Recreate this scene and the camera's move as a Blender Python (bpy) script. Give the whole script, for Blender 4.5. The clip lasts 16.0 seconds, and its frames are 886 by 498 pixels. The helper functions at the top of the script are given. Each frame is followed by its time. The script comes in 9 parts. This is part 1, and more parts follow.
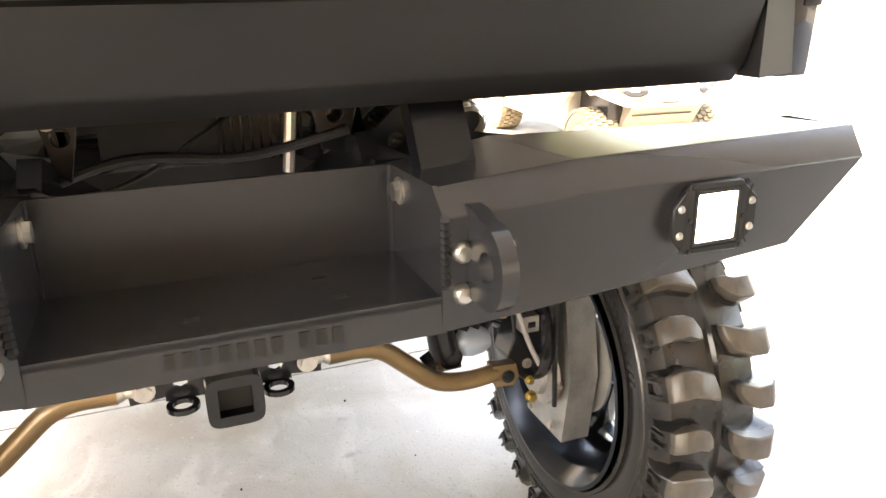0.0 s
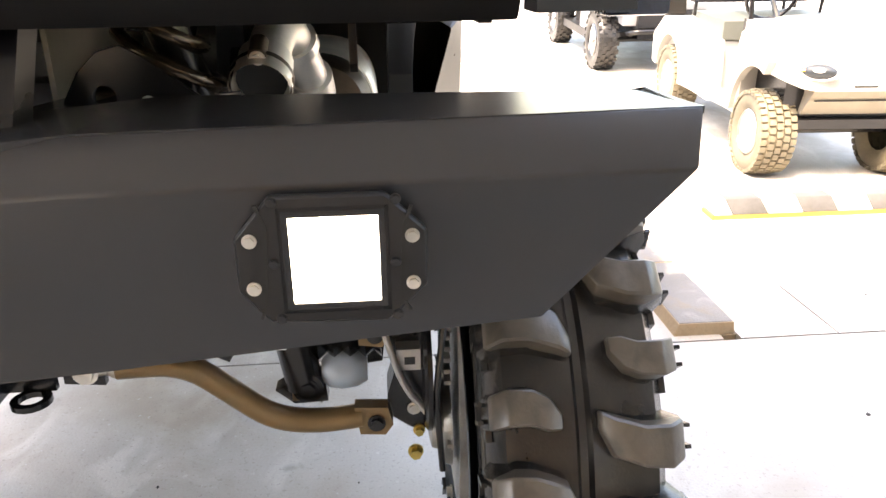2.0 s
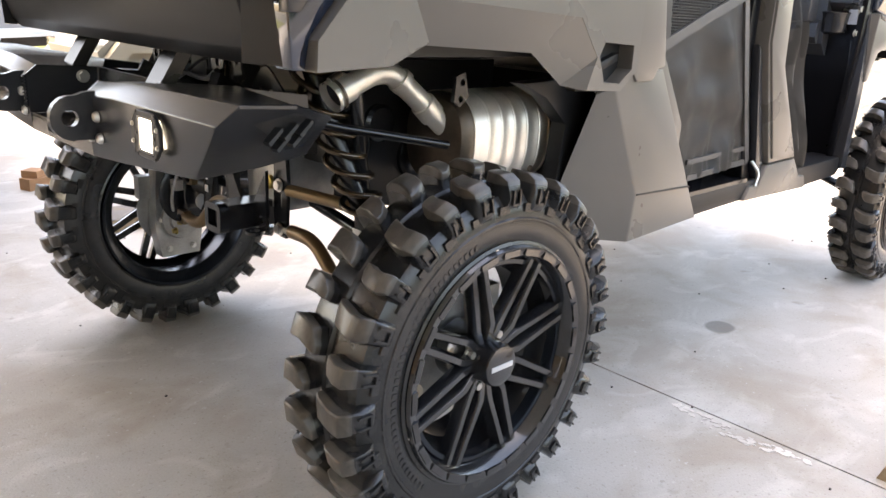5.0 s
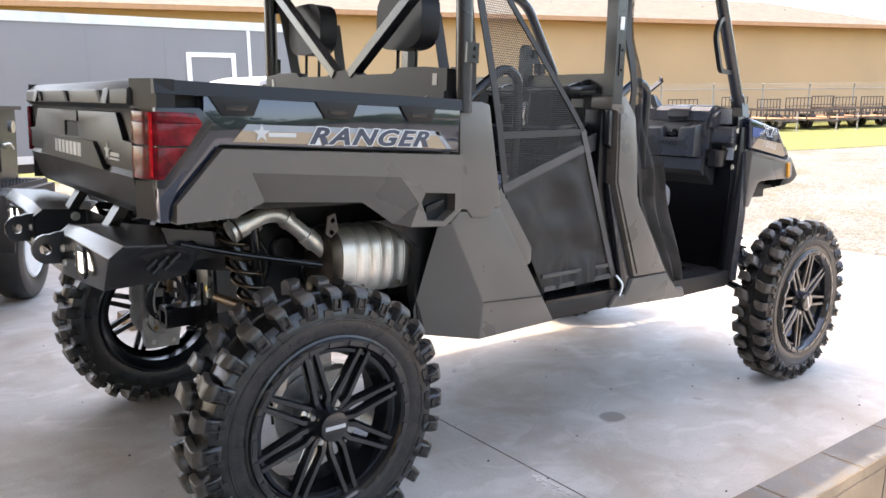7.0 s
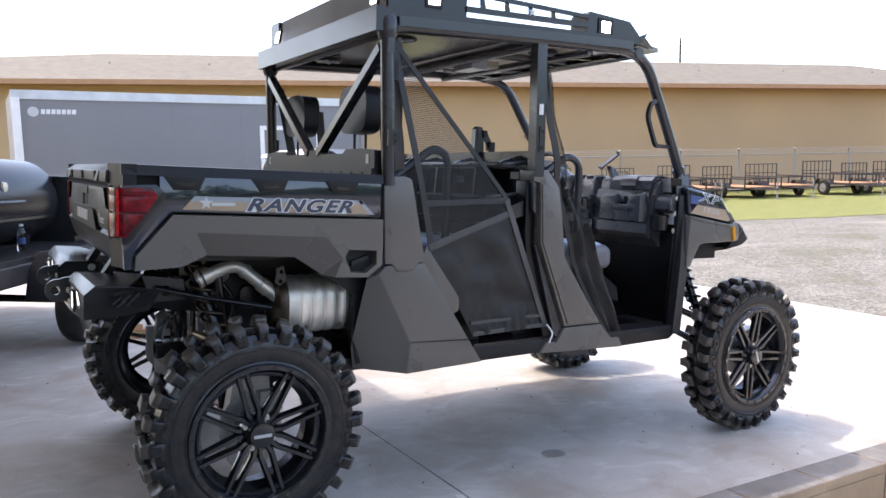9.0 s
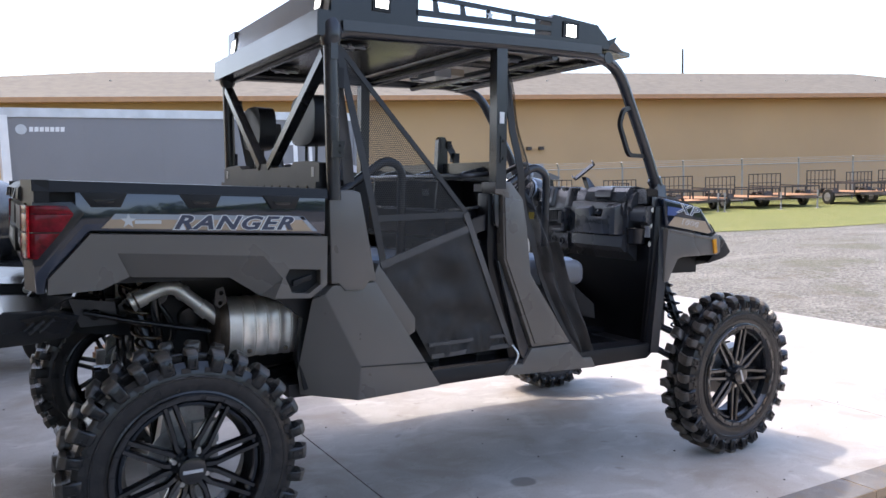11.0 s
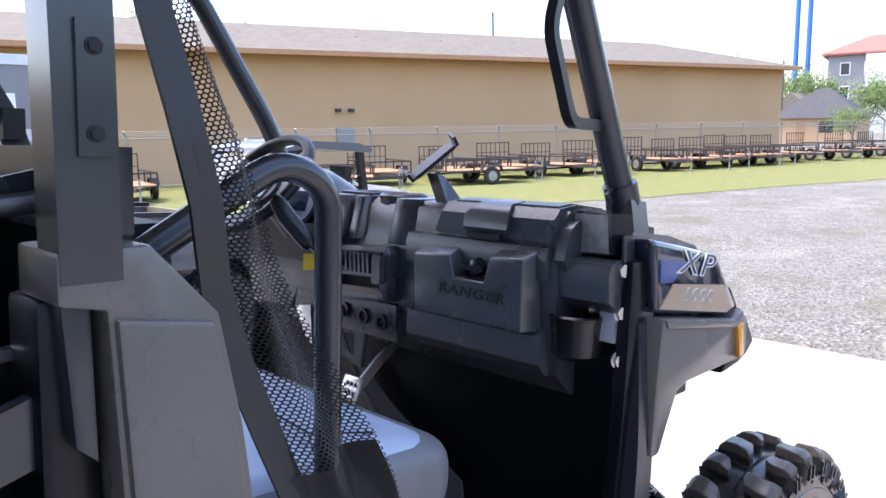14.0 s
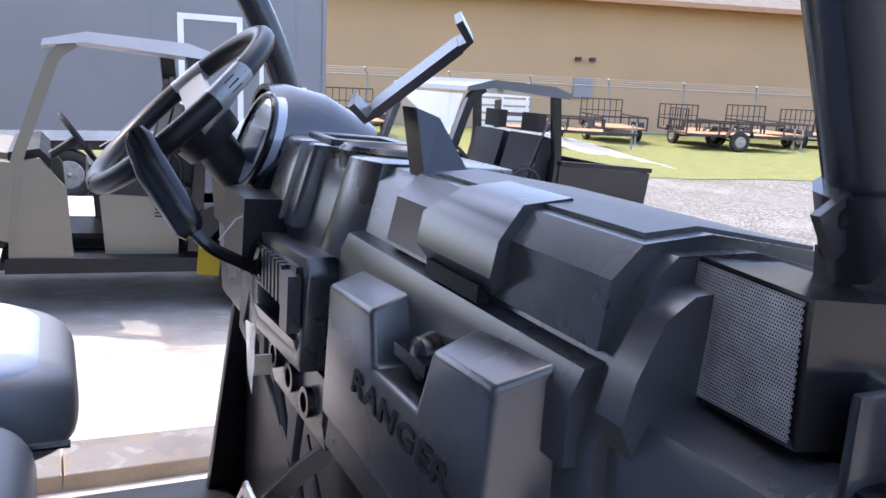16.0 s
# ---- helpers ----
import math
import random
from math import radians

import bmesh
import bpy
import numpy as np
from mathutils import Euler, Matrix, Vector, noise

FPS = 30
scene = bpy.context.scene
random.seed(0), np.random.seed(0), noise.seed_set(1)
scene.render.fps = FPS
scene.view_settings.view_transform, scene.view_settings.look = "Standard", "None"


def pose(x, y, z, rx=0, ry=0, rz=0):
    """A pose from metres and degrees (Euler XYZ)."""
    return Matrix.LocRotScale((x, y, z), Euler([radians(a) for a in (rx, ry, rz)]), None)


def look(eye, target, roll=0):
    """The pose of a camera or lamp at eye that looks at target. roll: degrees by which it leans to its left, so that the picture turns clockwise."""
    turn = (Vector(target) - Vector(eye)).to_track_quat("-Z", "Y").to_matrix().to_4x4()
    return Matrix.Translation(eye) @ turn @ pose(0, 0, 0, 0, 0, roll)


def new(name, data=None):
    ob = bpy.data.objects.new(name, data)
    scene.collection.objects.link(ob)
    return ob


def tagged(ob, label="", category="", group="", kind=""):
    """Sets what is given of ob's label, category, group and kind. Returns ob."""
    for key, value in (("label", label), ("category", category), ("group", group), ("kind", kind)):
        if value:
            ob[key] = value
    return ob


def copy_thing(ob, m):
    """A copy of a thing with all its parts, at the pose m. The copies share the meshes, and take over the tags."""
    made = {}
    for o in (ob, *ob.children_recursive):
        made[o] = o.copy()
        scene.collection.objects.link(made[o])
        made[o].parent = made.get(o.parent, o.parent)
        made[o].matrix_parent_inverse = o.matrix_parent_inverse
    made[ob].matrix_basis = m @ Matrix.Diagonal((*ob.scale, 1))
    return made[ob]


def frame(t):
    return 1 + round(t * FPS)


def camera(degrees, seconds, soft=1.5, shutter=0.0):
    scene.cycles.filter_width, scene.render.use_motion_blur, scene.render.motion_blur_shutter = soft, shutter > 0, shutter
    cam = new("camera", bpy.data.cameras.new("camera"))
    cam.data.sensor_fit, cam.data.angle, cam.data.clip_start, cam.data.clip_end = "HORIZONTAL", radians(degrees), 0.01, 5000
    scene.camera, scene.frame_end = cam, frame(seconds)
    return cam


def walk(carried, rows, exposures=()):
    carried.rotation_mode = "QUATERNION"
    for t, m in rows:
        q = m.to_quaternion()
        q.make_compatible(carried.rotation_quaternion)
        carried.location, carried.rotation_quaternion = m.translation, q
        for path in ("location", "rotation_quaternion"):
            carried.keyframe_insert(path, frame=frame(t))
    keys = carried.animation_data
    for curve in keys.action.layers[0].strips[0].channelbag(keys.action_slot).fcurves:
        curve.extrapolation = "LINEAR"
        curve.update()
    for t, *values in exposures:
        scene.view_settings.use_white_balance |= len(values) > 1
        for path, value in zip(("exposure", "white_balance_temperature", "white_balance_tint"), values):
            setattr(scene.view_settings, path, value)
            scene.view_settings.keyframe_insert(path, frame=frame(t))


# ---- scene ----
RAMP = Matrix.Rotation(radians(3.3), 4, "Y")  # the slab falls gently towards +x
YC = -0.09  # the vehicle's centre line on the slab
PATH = [
    (0, (-1.25, -0.031, 1.163), (0.515, -0.705, 0.509), -1.0),
    (0.5, (-1.194, -0.194, 1.168), (0.574, -0.852, 0.503), -0.6),
    (1, (-1.048, -0.342, 1.106), (0.695, -1.059, 0.436), 0.7),
    (1.5, (-1.038, -0.519, 1.104), (0.781, -0.962, 0.402), -0.7),
    (2, (-1.032, -0.643, 1.083), (0.832, -0.793, 0.372), -0.8),
    (2.5, (-1.104, -0.735, 1.023), (0.761, -0.622, 0.309), 0.8),
    (2.8, (-1.154, -0.804, 1.012), (0.694, -0.536, 0.295), 1.8),
    (3, (-1.169, -0.858, 1.016), (0.66, -0.472, 0.304), 2.2),
    (3.2, (-1.167, -0.925, 1.01), (0.634, -0.425, 0.299), 2.6),
    (5.3, (-1.149, -2.072, 1.189), (0.141, -0.655, 0.615), 3.1),
    (5.5, (-1.162, -2.167, 1.212), (0.106, -0.722, 0.663), 3.1),
    (6, (-1.227, -2.398, 1.25), (0.028, -0.919, 0.766), 2.9),
    (6.5, (-1.211, -2.573, 1.316), (0.038, -1.068, 0.897), 2.6),
    (7, (-1.09, -2.799, 1.338), (0.146, -1.265, 0.995), 2.1),
    (7.5, (-1.051, -3.014, 1.368), (0.15, -1.439, 1.089), 1.8),
    (8, (-1.061, -3.256, 1.372), (0.077, -1.628, 1.14), 1.6),
    (8.5, (-0.961, -3.487, 1.384), (0.12, -1.816, 1.184), 1.7),
    (8.7, (-0.923, -3.563, 1.388), (0.142, -1.881, 1.197), 1.9),
    (10.8, (-0.676, -3.697, 1.388), (0.357, -1.991, 1.238), 1.4),
    (11, (-0.593, -3.561, 1.393), (0.447, -1.859, 1.246), 1.2),
    (11.5, (-0.42, -3.15, 1.367), (0.645, -1.462, 1.232), 1.4),
    (12, (-0.139, -2.801, 1.414), (0.962, -1.137, 1.281), 2.1),
    (12.5, (0.137, -2.468, 1.457), (1.302, -0.847, 1.334), 2.5),
    (13, (0.427, -2.097, 1.496), (1.686, -0.548, 1.384), 2.1),
    (13.5, (0.794, -1.807, 1.504), (2.148, -0.343, 1.36), 1.5),
    (14, (1.116, -1.524, 1.538), (2.537, -0.136, 1.305), 1.3),
    (14.5, (1.405, -1.323, 1.561), (2.801, 0.074, 1.245), 2.5),
    (15, (1.683, -1.162, 1.558), (2.944, 0.349, 1.199), 3.3),
    (15.5, (1.872, -0.987, 1.519), (3.025, 0.603, 1.139), 3.7),
    (16, (2.054, -0.965, 1.521), (2.986, 0.76, 1.126), 5.8),
]

cam = camera(61.2, 16.0)
walk(cam, [(t, RAMP @ look(eye, goal, roll)) for t, eye, goal, roll in PATH],
     exposures=[(0.0, 3.05, 9900.0, 14.0), (1.2, 2.65, 9000.0, 14.0), (2.2, 2.3, 8400.0, 14.0), (3.2, 1.95, 7900.0, 14.0), (5.3, 1.75, 8600.0, 14.0), (7.0, 1.25, 7700.0, 14.0), (8.7, 0.65, 6900.0, 15.0),
                (11.0, 0.3, 6600.0, 15.0), (12.1, 0.55, 6500.0, 16.0), (12.6, 0.8, 6450.0, 16.0), (13.3, 0.8, 6200.0, 16.5), (14.5, 0.65, 6300.0, 17.0), (16.0, 0.75, 6300.0, 18.0)])
# ---- light ----
SUN = (RAMP.to_3x3() @ Vector((-0.39, 0.39, 1.0))).normalized()
world = bpy.data.worlds.new("sky")
scene.world = world
world.use_nodes = True
sky = world.node_tree.nodes.new("ShaderNodeTexSky")
sky.sky_type, sky.sun_disc = "NISHITA", False
sky.sun_elevation, sky.sun_rotation = math.asin(SUN.z), math.atan2(SUN.x, SUN.y)
sky.dust_density, sky.air_density, sky.ozone_density = 3.0, 1.0, 1.0
back = world.node_tree.nodes["Background"]
back.inputs["Strength"].default_value = 0.45
world.node_tree.links.new(sky.outputs["Color"], back.inputs["Color"])
lamp = bpy.data.lights.new("sun", "SUN")
lamp.energy, lamp.angle, lamp.color = 2.7, radians(0.55), (1.0, 0.95, 0.88)
sun = new("sun", lamp)
sun.matrix_world = look(SUN * 40, (0, 0, 0))

# ---- materials ----


def surf(name, color, rough=0.5, metal=0.0, vary=0.12, grain=60.0, blotch=4.0, bump=0.1, dist=0.002, coat=0.0, rough_vary=0.08, emit=0.0, ior=1.5, tint=None, spec=None):
    """A principled material with blotches, fine grain and a little relief, in object space."""
    m = bpy.data.materials.new(name)
    m.use_nodes = True
    n, l = m.node_tree.nodes, m.node_tree.links
    p = n["Principled BSDF"]
    tc = n.new("ShaderNodeTexCoord")
    big, fine = n.new("ShaderNodeTexNoise"), n.new("ShaderNodeTexNoise")
    big.inputs["Scale"].default_value, big.inputs["Detail"].default_value = blotch, 5.0
    fine.inputs["Scale"].default_value, fine.inputs["Detail"].default_value = grain, 3.0
    for t in (big, fine):
        l.new(tc.outputs["Object"], t.inputs["Vector"])
    mix = n.new("ShaderNodeMix")
    mix.data_type = "RGBA"
    dark = tint or [c * (1 - 2 * vary) for c in color]
    mix.inputs[6].default_value = (*[max(0.0, c) for c in dark], 1)
    mix.inputs[7].default_value = (*[min(1.0, c * (1 + vary)) for c in color], 1)
    add = n.new("ShaderNodeMath")
    add.operation = "MULTIPLY_ADD"
    add.inputs[1].default_value, add.use_clamp = 0.35, True
    l.new(fine.outputs["Fac"], add.inputs[0])
    ramp = n.new("ShaderNodeMapRange")
    ramp.inputs["From Min"].default_value, ramp.inputs["From Max"].default_value = 0.3, 0.7
    ramp.inputs["To Max"].default_value = 0.75
    l.new(big.outputs["Fac"], ramp.inputs["Value"])
    l.new(ramp.outputs["Result"], add.inputs[2])
    l.new(add.outputs[0], mix.inputs[0])
    l.new(mix.outputs[2], p.inputs["Base Color"])
    rr = n.new("ShaderNodeMapRange")
    rr.inputs["To Min"].default_value, rr.inputs["To Max"].default_value = max(0.02, rough - rough_vary), min(1.0, rough + rough_vary)
    l.new(big.outputs["Fac"], rr.inputs["Value"])
    l.new(rr.outputs["Result"], p.inputs["Roughness"])
    p.inputs["Metallic"].default_value, p.inputs["Coat Weight"].default_value, p.inputs["IOR"].default_value = metal, coat, ior
    if coat:
        p.inputs["Coat Roughness"].default_value = 0.04
    if spec is not None:
        p.inputs["Specular IOR Level"].default_value = spec
    if bump:
        b = n.new("ShaderNodeBump")
        b.inputs["Strength"].default_value, b.inputs["Distance"].default_value = bump, dist
        l.new(fine.outputs["Fac"], b.inputs["Height"])
        l.new(b.outputs["Normal"], p.inputs["Normal"])
    if emit:
        p.inputs["Emission Color"].default_value, p.inputs["Emission Strength"].default_value = (*color, 1), emit
    return m


def glassy(name, color=(1, 1, 1), rough=0.0, weight=1.0):
    m = bpy.data.materials.new(name)
    m.use_nodes = True
    p = m.node_tree.nodes["Principled BSDF"]
    p.inputs["Base Color"].default_value = (*color, 1)
    p.inputs["Roughness"].default_value, p.inputs["Transmission Weight"].default_value, p.inputs["IOR"].default_value = rough, weight, 1.45
    return m


def shade_nodes(name, rough):
    m = bpy.data.materials.new(name)
    m.use_nodes = True
    n, l = m.node_tree.nodes, m.node_tree.links
    p = n["Principled BSDF"]
    p.inputs["Roughness"].default_value = rough
    tc = n.new("ShaderNodeTexCoord")
    return m, n, l, p, tc


def noise_of(n, l, tc, scale, detail=6.0, stretch=None, warp=0.0):
    t = n.new("ShaderNodeTexNoise")
    t.inputs["Scale"].default_value, t.inputs["Detail"].default_value, t.inputs["Distortion"].default_value = scale, detail, warp
    if stretch:
        mp = n.new("ShaderNodeMapping")
        mp.inputs["Scale"].default_value = stretch
        l.new(tc.outputs["Object"], mp.inputs["Vector"])
        l.new(mp.outputs["Vector"], t.inputs["Vector"])
    else:
        l.new(tc.outputs["Object"], t.inputs["Vector"])
    return t.outputs["Fac"]


def step_of(n, l, src, a, b, lo=0.0, hi=1.0):
    r = n.new("ShaderNodeMapRange")
    for k, v in zip(("From Min", "From Max", "To Min", "To Max"), (a, b, lo, hi)):
        r.inputs[k].default_value = v
    l.new(src, r.inputs["Value"])
    return r.outputs["Result"]


def blend(n, l, fac, a, b, mode="MIX"):
    x = n.new("ShaderNodeMix")
    x.data_type, x.blend_type = "RGBA", mode
    for k, v in ((0, fac), (6, a), (7, b)):
        if isinstance(v, (int, float)):
            x.inputs[k].default_value = v
        elif isinstance(v, tuple):
            x.inputs[k].default_value = (*v, 1)
        else:
            l.new(v, x.inputs[k])
    return x.outputs[2]


def bump_of(n, l, p, height, strength, dist):
    b = n.new("ShaderNodeBump")
    b.inputs["Strength"].default_value, b.inputs["Distance"].default_value = strength, dist
    l.new(height, b.inputs["Height"])
    l.new(b.outputs["Normal"], p.inputs["Normal"])


def concrete_mat():
    """Worn apron: cloudy tone, pale scuffs, dark drips, fine broom grain."""
    m, n, l, p, tc = shade_nodes("worn_concrete", 0.6)
    cloud = noise_of(n, l, tc, 0.9, 8, warp=0.6)
    mid = noise_of(n, l, tc, 5.5, 8, warp=0.4)
    grain = noise_of(n, l, tc, 160, 3)
    spots = noise_of(n, l, tc, 9.0, 3, warp=0.2)
    scuff = noise_of(n, l, tc, 4.5, 10, stretch=(0.8, 1.4, 1), warp=0.9)
    fleck = noise_of(n, l, tc, 46, 4)
    brown = noise_of(n, l, tc, 2.1, 9, warp=0.8)
    c = blend(n, l, step_of(n, l, cloud, 0.32, 0.68), (0.34, 0.308, 0.272), (0.468, 0.438, 0.395))
    c = blend(n, l, step_of(n, l, mid, 0.35, 0.7, 0.0, 0.55), c, (0.493, 0.468, 0.429))
    c = blend(n, l, step_of(n, l, scuff, 0.53, 0.66, 0.0, 0.6), c, (0.57, 0.548, 0.506))
    c = blend(n, l, step_of(n, l, spots, 0.69, 0.75, 0.0, 0.5), c, (0.17, 0.149, 0.128))
    c = blend(n, l, step_of(n, l, brown, 0.48, 0.66, 0.0, 0.6), c, (0.31, 0.245, 0.18))
    pores = noise_of(n, l, tc, 95, 5)
    c = blend(n, l, step_of(n, l, pores, 0.60, 0.68, 0.0, 0.4), c, (0.204, 0.178, 0.157))
    c = blend(n, l, step_of(n, l, fleck, 0.66, 0.72, 0.0, 0.55), c, (0.578, 0.561, 0.527))
    c = blend(n, l, step_of(n, l, fleck, 0.27, 0.34, 0.4, 0.0), c, (0.187, 0.166, 0.145))
    c = blend(n, l, step_of(n, l, grain, 0.2, 0.8, 0.0, 0.22), c, (0.221, 0.2, 0.178))
    for (x, y, rx, ry), tone, deep in (((1.615, -0.73, 0.075, 0.055), (0.145, 0.132, 0.115), 0.75), ((1.2, -2.6, 0.3, 0.16), (0.212, 0.187, 0.162), 0.4), ((-0.6, -1.6, 0.22, 0.3), (0.255, 0.221, 0.187), 0.35), ((0.45, 1.0, 0.35, 0.2), (0.204, 0.178, 0.153), 0.4)):
        mp, ln, ad = n.new("ShaderNodeMapping"), n.new("ShaderNodeVectorMath"), n.new("ShaderNodeMath")
        mp.inputs["Location"].default_value, mp.inputs["Scale"].default_value = (-x / rx, -y / ry, 0), (1 / rx, 1 / ry, 0)
        ln.operation, ad.operation = "LENGTH", "MULTIPLY_ADD"
        ad.inputs[1].default_value = 1.4
        l.new(tc.outputs["Object"], mp.inputs["Vector"])
        l.new(mp.outputs["Vector"], ln.inputs[0])
        l.new(mid, ad.inputs[0])
        l.new(ln.outputs["Value"], ad.inputs[2])
        c = blend(n, l, step_of(n, l, ad.outputs[0], 1.5, 1.75, deep, 0.0), c, tone)
    l.new(c, p.inputs["Base Color"])
    l.new(step_of(n, l, cloud, 0.3, 0.7, 0.5, 0.72), p.inputs["Roughness"])
    bump_of(n, l, p, grain, 0.35, 0.003)
    return m


def tyre_mat():
    """Black rubber with scuffed, dusty contact faces on the lugs and dirt in patches."""
    m, n, l, p, tc = shade_nodes("mud_tyre_rubber", 0.4)
    flat_, ln = n.new("ShaderNodeVectorMath"), n.new("ShaderNodeVectorMath")
    flat_.operation, ln.operation = "MULTIPLY", "LENGTH"
    flat_.inputs[1].default_value = (1, 0, 1)
    l.new(tc.outputs["Object"], flat_.inputs[0])
    l.new(flat_.outputs["Vector"], ln.inputs[0])
    patch, grain, dust = noise_of(n, l, tc, 16, 6), noise_of(n, l, tc, 260, 3), noise_of(n, l, tc, 38, 8, warp=0.5)
    c = blend(n, l, step_of(n, l, patch, 0.35, 0.68), (0.013, 0.0127, 0.013), (0.025, 0.0235, 0.0225))
    top = step_of(n, l, ln.outputs["Value"], 0.4, 0.409)
    mul = n.new("ShaderNodeMath")
    mul.operation = "MULTIPLY"
    l.new(top, mul.inputs[0])
    l.new(step_of(n, l, dust, 0.3, 0.62, 0.45, 1.0), mul.inputs[1])
    c = blend(n, l, mul.outputs[0], c, (0.088, 0.075, 0.062))
    c = blend(n, l, step_of(n, l, dust, 0.58, 0.74, 0.0, 0.22), c, (0.06, 0.052, 0.044))
    l.new(c, p.inputs["Base Color"])
    l.new(step_of(n, l, mul.outputs[0], 0.0, 1.0, 0.24, 0.36), p.inputs["Roughness"])
    bump_of(n, l, p, grain, 0.25, 0.001)
    return m


def kerb_mat():
    """Cast kerb: grey weathered skin, brown stains, pits."""
    m, n, l, p, tc = shade_nodes("weathered_kerb", 0.8)
    cloud, mid, grain = noise_of(n, l, tc, 2.2, 8, warp=0.6), noise_of(n, l, tc, 11, 8, warp=0.5), noise_of(n, l, tc, 140, 4)
    c = blend(n, l, step_of(n, l, cloud, 0.34, 0.66), (0.12, 0.11, 0.10), (0.21, 0.198, 0.184))
    c = blend(n, l, step_of(n, l, mid, 0.5, 0.72, 0.0, 0.6), c, (0.23, 0.16, 0.09))
    c = blend(n, l, step_of(n, l, mid, 0.28, 0.42, 0.45, 0.0), c, (0.36, 0.34, 0.31))
    c = blend(n, l, step_of(n, l, grain, 0.25, 0.75, 0.35, 0.0), c, (0.13, 0.115, 0.10))
    l.new(c, p.inputs["Base Color"])
    bump_of(n, l, p, grain, 0.6, 0.004)
    return m


def stones_mat():
    """Crushed stone: single pieces of differing grey, in drifts."""
    m, n, l, p, tc = shade_nodes("crushed_gravel", 0.9)
    v = n.new("ShaderNodeTexVoronoi")
    v.inputs["Scale"].default_value = 26.0
    l.new(tc.outputs["Object"], v.inputs["Vector"])
    sep = n.new("ShaderNodeSeparateColor")
    l.new(v.outputs["Color"], sep.inputs["Color"])
    drift = noise_of(n, l, tc, 0.35, 6)
    dirt = noise_of(n, l, tc, 1.6, 6)
    c = blend(n, l, step_of(n, l, sep.outputs["Red"], 0.0, 1.0), (0.085, 0.08, 0.066), (0.32, 0.30, 0.255))
    c = blend(n, l, step_of(n, l, drift, 0.35, 0.65, 0.0, 0.5), c, (0.205, 0.193, 0.163))
    c = blend(n, l, step_of(n, l, dirt, 0.54, 0.68, 0.0, 0.6), c, (0.15, 0.128, 0.092))
    weeds = noise_of(n, l, tc, 0.55, 9, warp=0.7)
    c = blend(n, l, step_of(n, l, weeds, 0.56, 0.66, 0.0, 0.5), c, (0.115, 0.11, 0.06))
    c = blend(n, l, step_of(n, l, weeds, 0.3, 0.42, 0.45, 0.0), c, (0.36, 0.335, 0.285))
    l.new(c, p.inputs["Base Color"])
    bump_of(n, l, p, v.outputs["Distance"], 1.0, 0.05)
    return m


def grass_mat():
    m, n, l, p, tc = shade_nodes("mown_grass", 0.9)
    fine = noise_of(n, l, tc, 22, 4)
    mid = noise_of(n, l, tc, 2.2, 6)
    big = noise_of(n, l, tc, 0.3, 5)
    c = blend(n, l, step_of(n, l, fine, 0.3, 0.7), (0.095, 0.112, 0.024), (0.24, 0.24, 0.066))
    c = blend(n, l, step_of(n, l, mid, 0.45, 0.7, 0.0, 0.5), c, (0.255, 0.23, 0.08))
    c = blend(n, l, step_of(n, l, big, 0.4, 0.65, 0.0, 0.4), c, (0.168, 0.185, 0.044))
    l.new(c, p.inputs["Base Color"])
    bump_of(n, l, p, fine, 1.0, 0.08)
    return m



BLACK = surf("black_plastic", (0.0145, 0.0143, 0.0155), 0.4, vary=0.15, grain=900, blotch=5, bump=0.25, dist=0.0005, spec=0.28)
DASH = surf("grey_black_dash_plastic", (0.041, 0.0428, 0.048), 0.28, spec=0.95, vary=0.14, grain=900, blotch=5, bump=0.09, dist=0.0004)
CAGE = surf("black_cage_paint", (0.026, 0.027, 0.031), 0.24, spec=0.6, vary=0.15, grain=600, blotch=5, bump=0.12, dist=0.0005)
BLACK_SATIN = surf("satin_black_plastic", (0.012, 0.012, 0.0135), 0.22, vary=0.2, grain=300, bump=0.08, dist=0.0005)
TAUPE = surf("matte_bronze_plastic", (0.126, 0.113, 0.099), 0.28, rough_vary=0.03, vary=0.04, grain=900, blotch=3, bump=0.08, dist=0.0004)
GLOSS = surf("dark_metallic_paint", (0.012, 0.019, 0.036), 0.1, metal=0.3, vary=0.1, grain=2500, blotch=3, bump=0.0, coat=1.0, rough_vary=0.03)
POWDER = surf("black_powder_coat", (0.0205, 0.021, 0.0235), 0.27, vary=0.0, grain=900, blotch=6, bump=0.0, rough_vary=0.0)
FRAME = surf("black_frame_steel", (0.009, 0.009, 0.0105), 0.24, vary=0.2, grain=500, blotch=8, bump=0.1, dist=0.0005)
RUBBER = surf("tyre_rubber", (0.02, 0.0188, 0.0178), 0.34, vary=0.3, grain=220, blotch=14, bump=0.3, dist=0.001, tint=(0.013, 0.0125, 0.012))
TYRE = tyre_mat()
BINPLASTIC = surf("glossy_black_tray_plastic", (0.0045, 0.0045, 0.006), 0.3, vary=0.2, grain=600, blotch=5, bump=0.05, dist=0.0004, spec=0.3)
COIL = surf("bronze_coil_paint", (0.085, 0.058, 0.034), 0.22, metal=0.7, vary=0.15, grain=200, blotch=20, bump=0.05, coat=0.5)
RIM = surf("satin_black_alloy", (0.011, 0.011, 0.012), 0.2, vary=0.2, grain=400, blotch=12, bump=0.03, coat=0.7)
RIM_IN = surf("dark_rim_barrel", (0.03, 0.036, 0.045), 0.2, metal=0.7, vary=0.2, grain=200, blotch=12, bump=0.02)
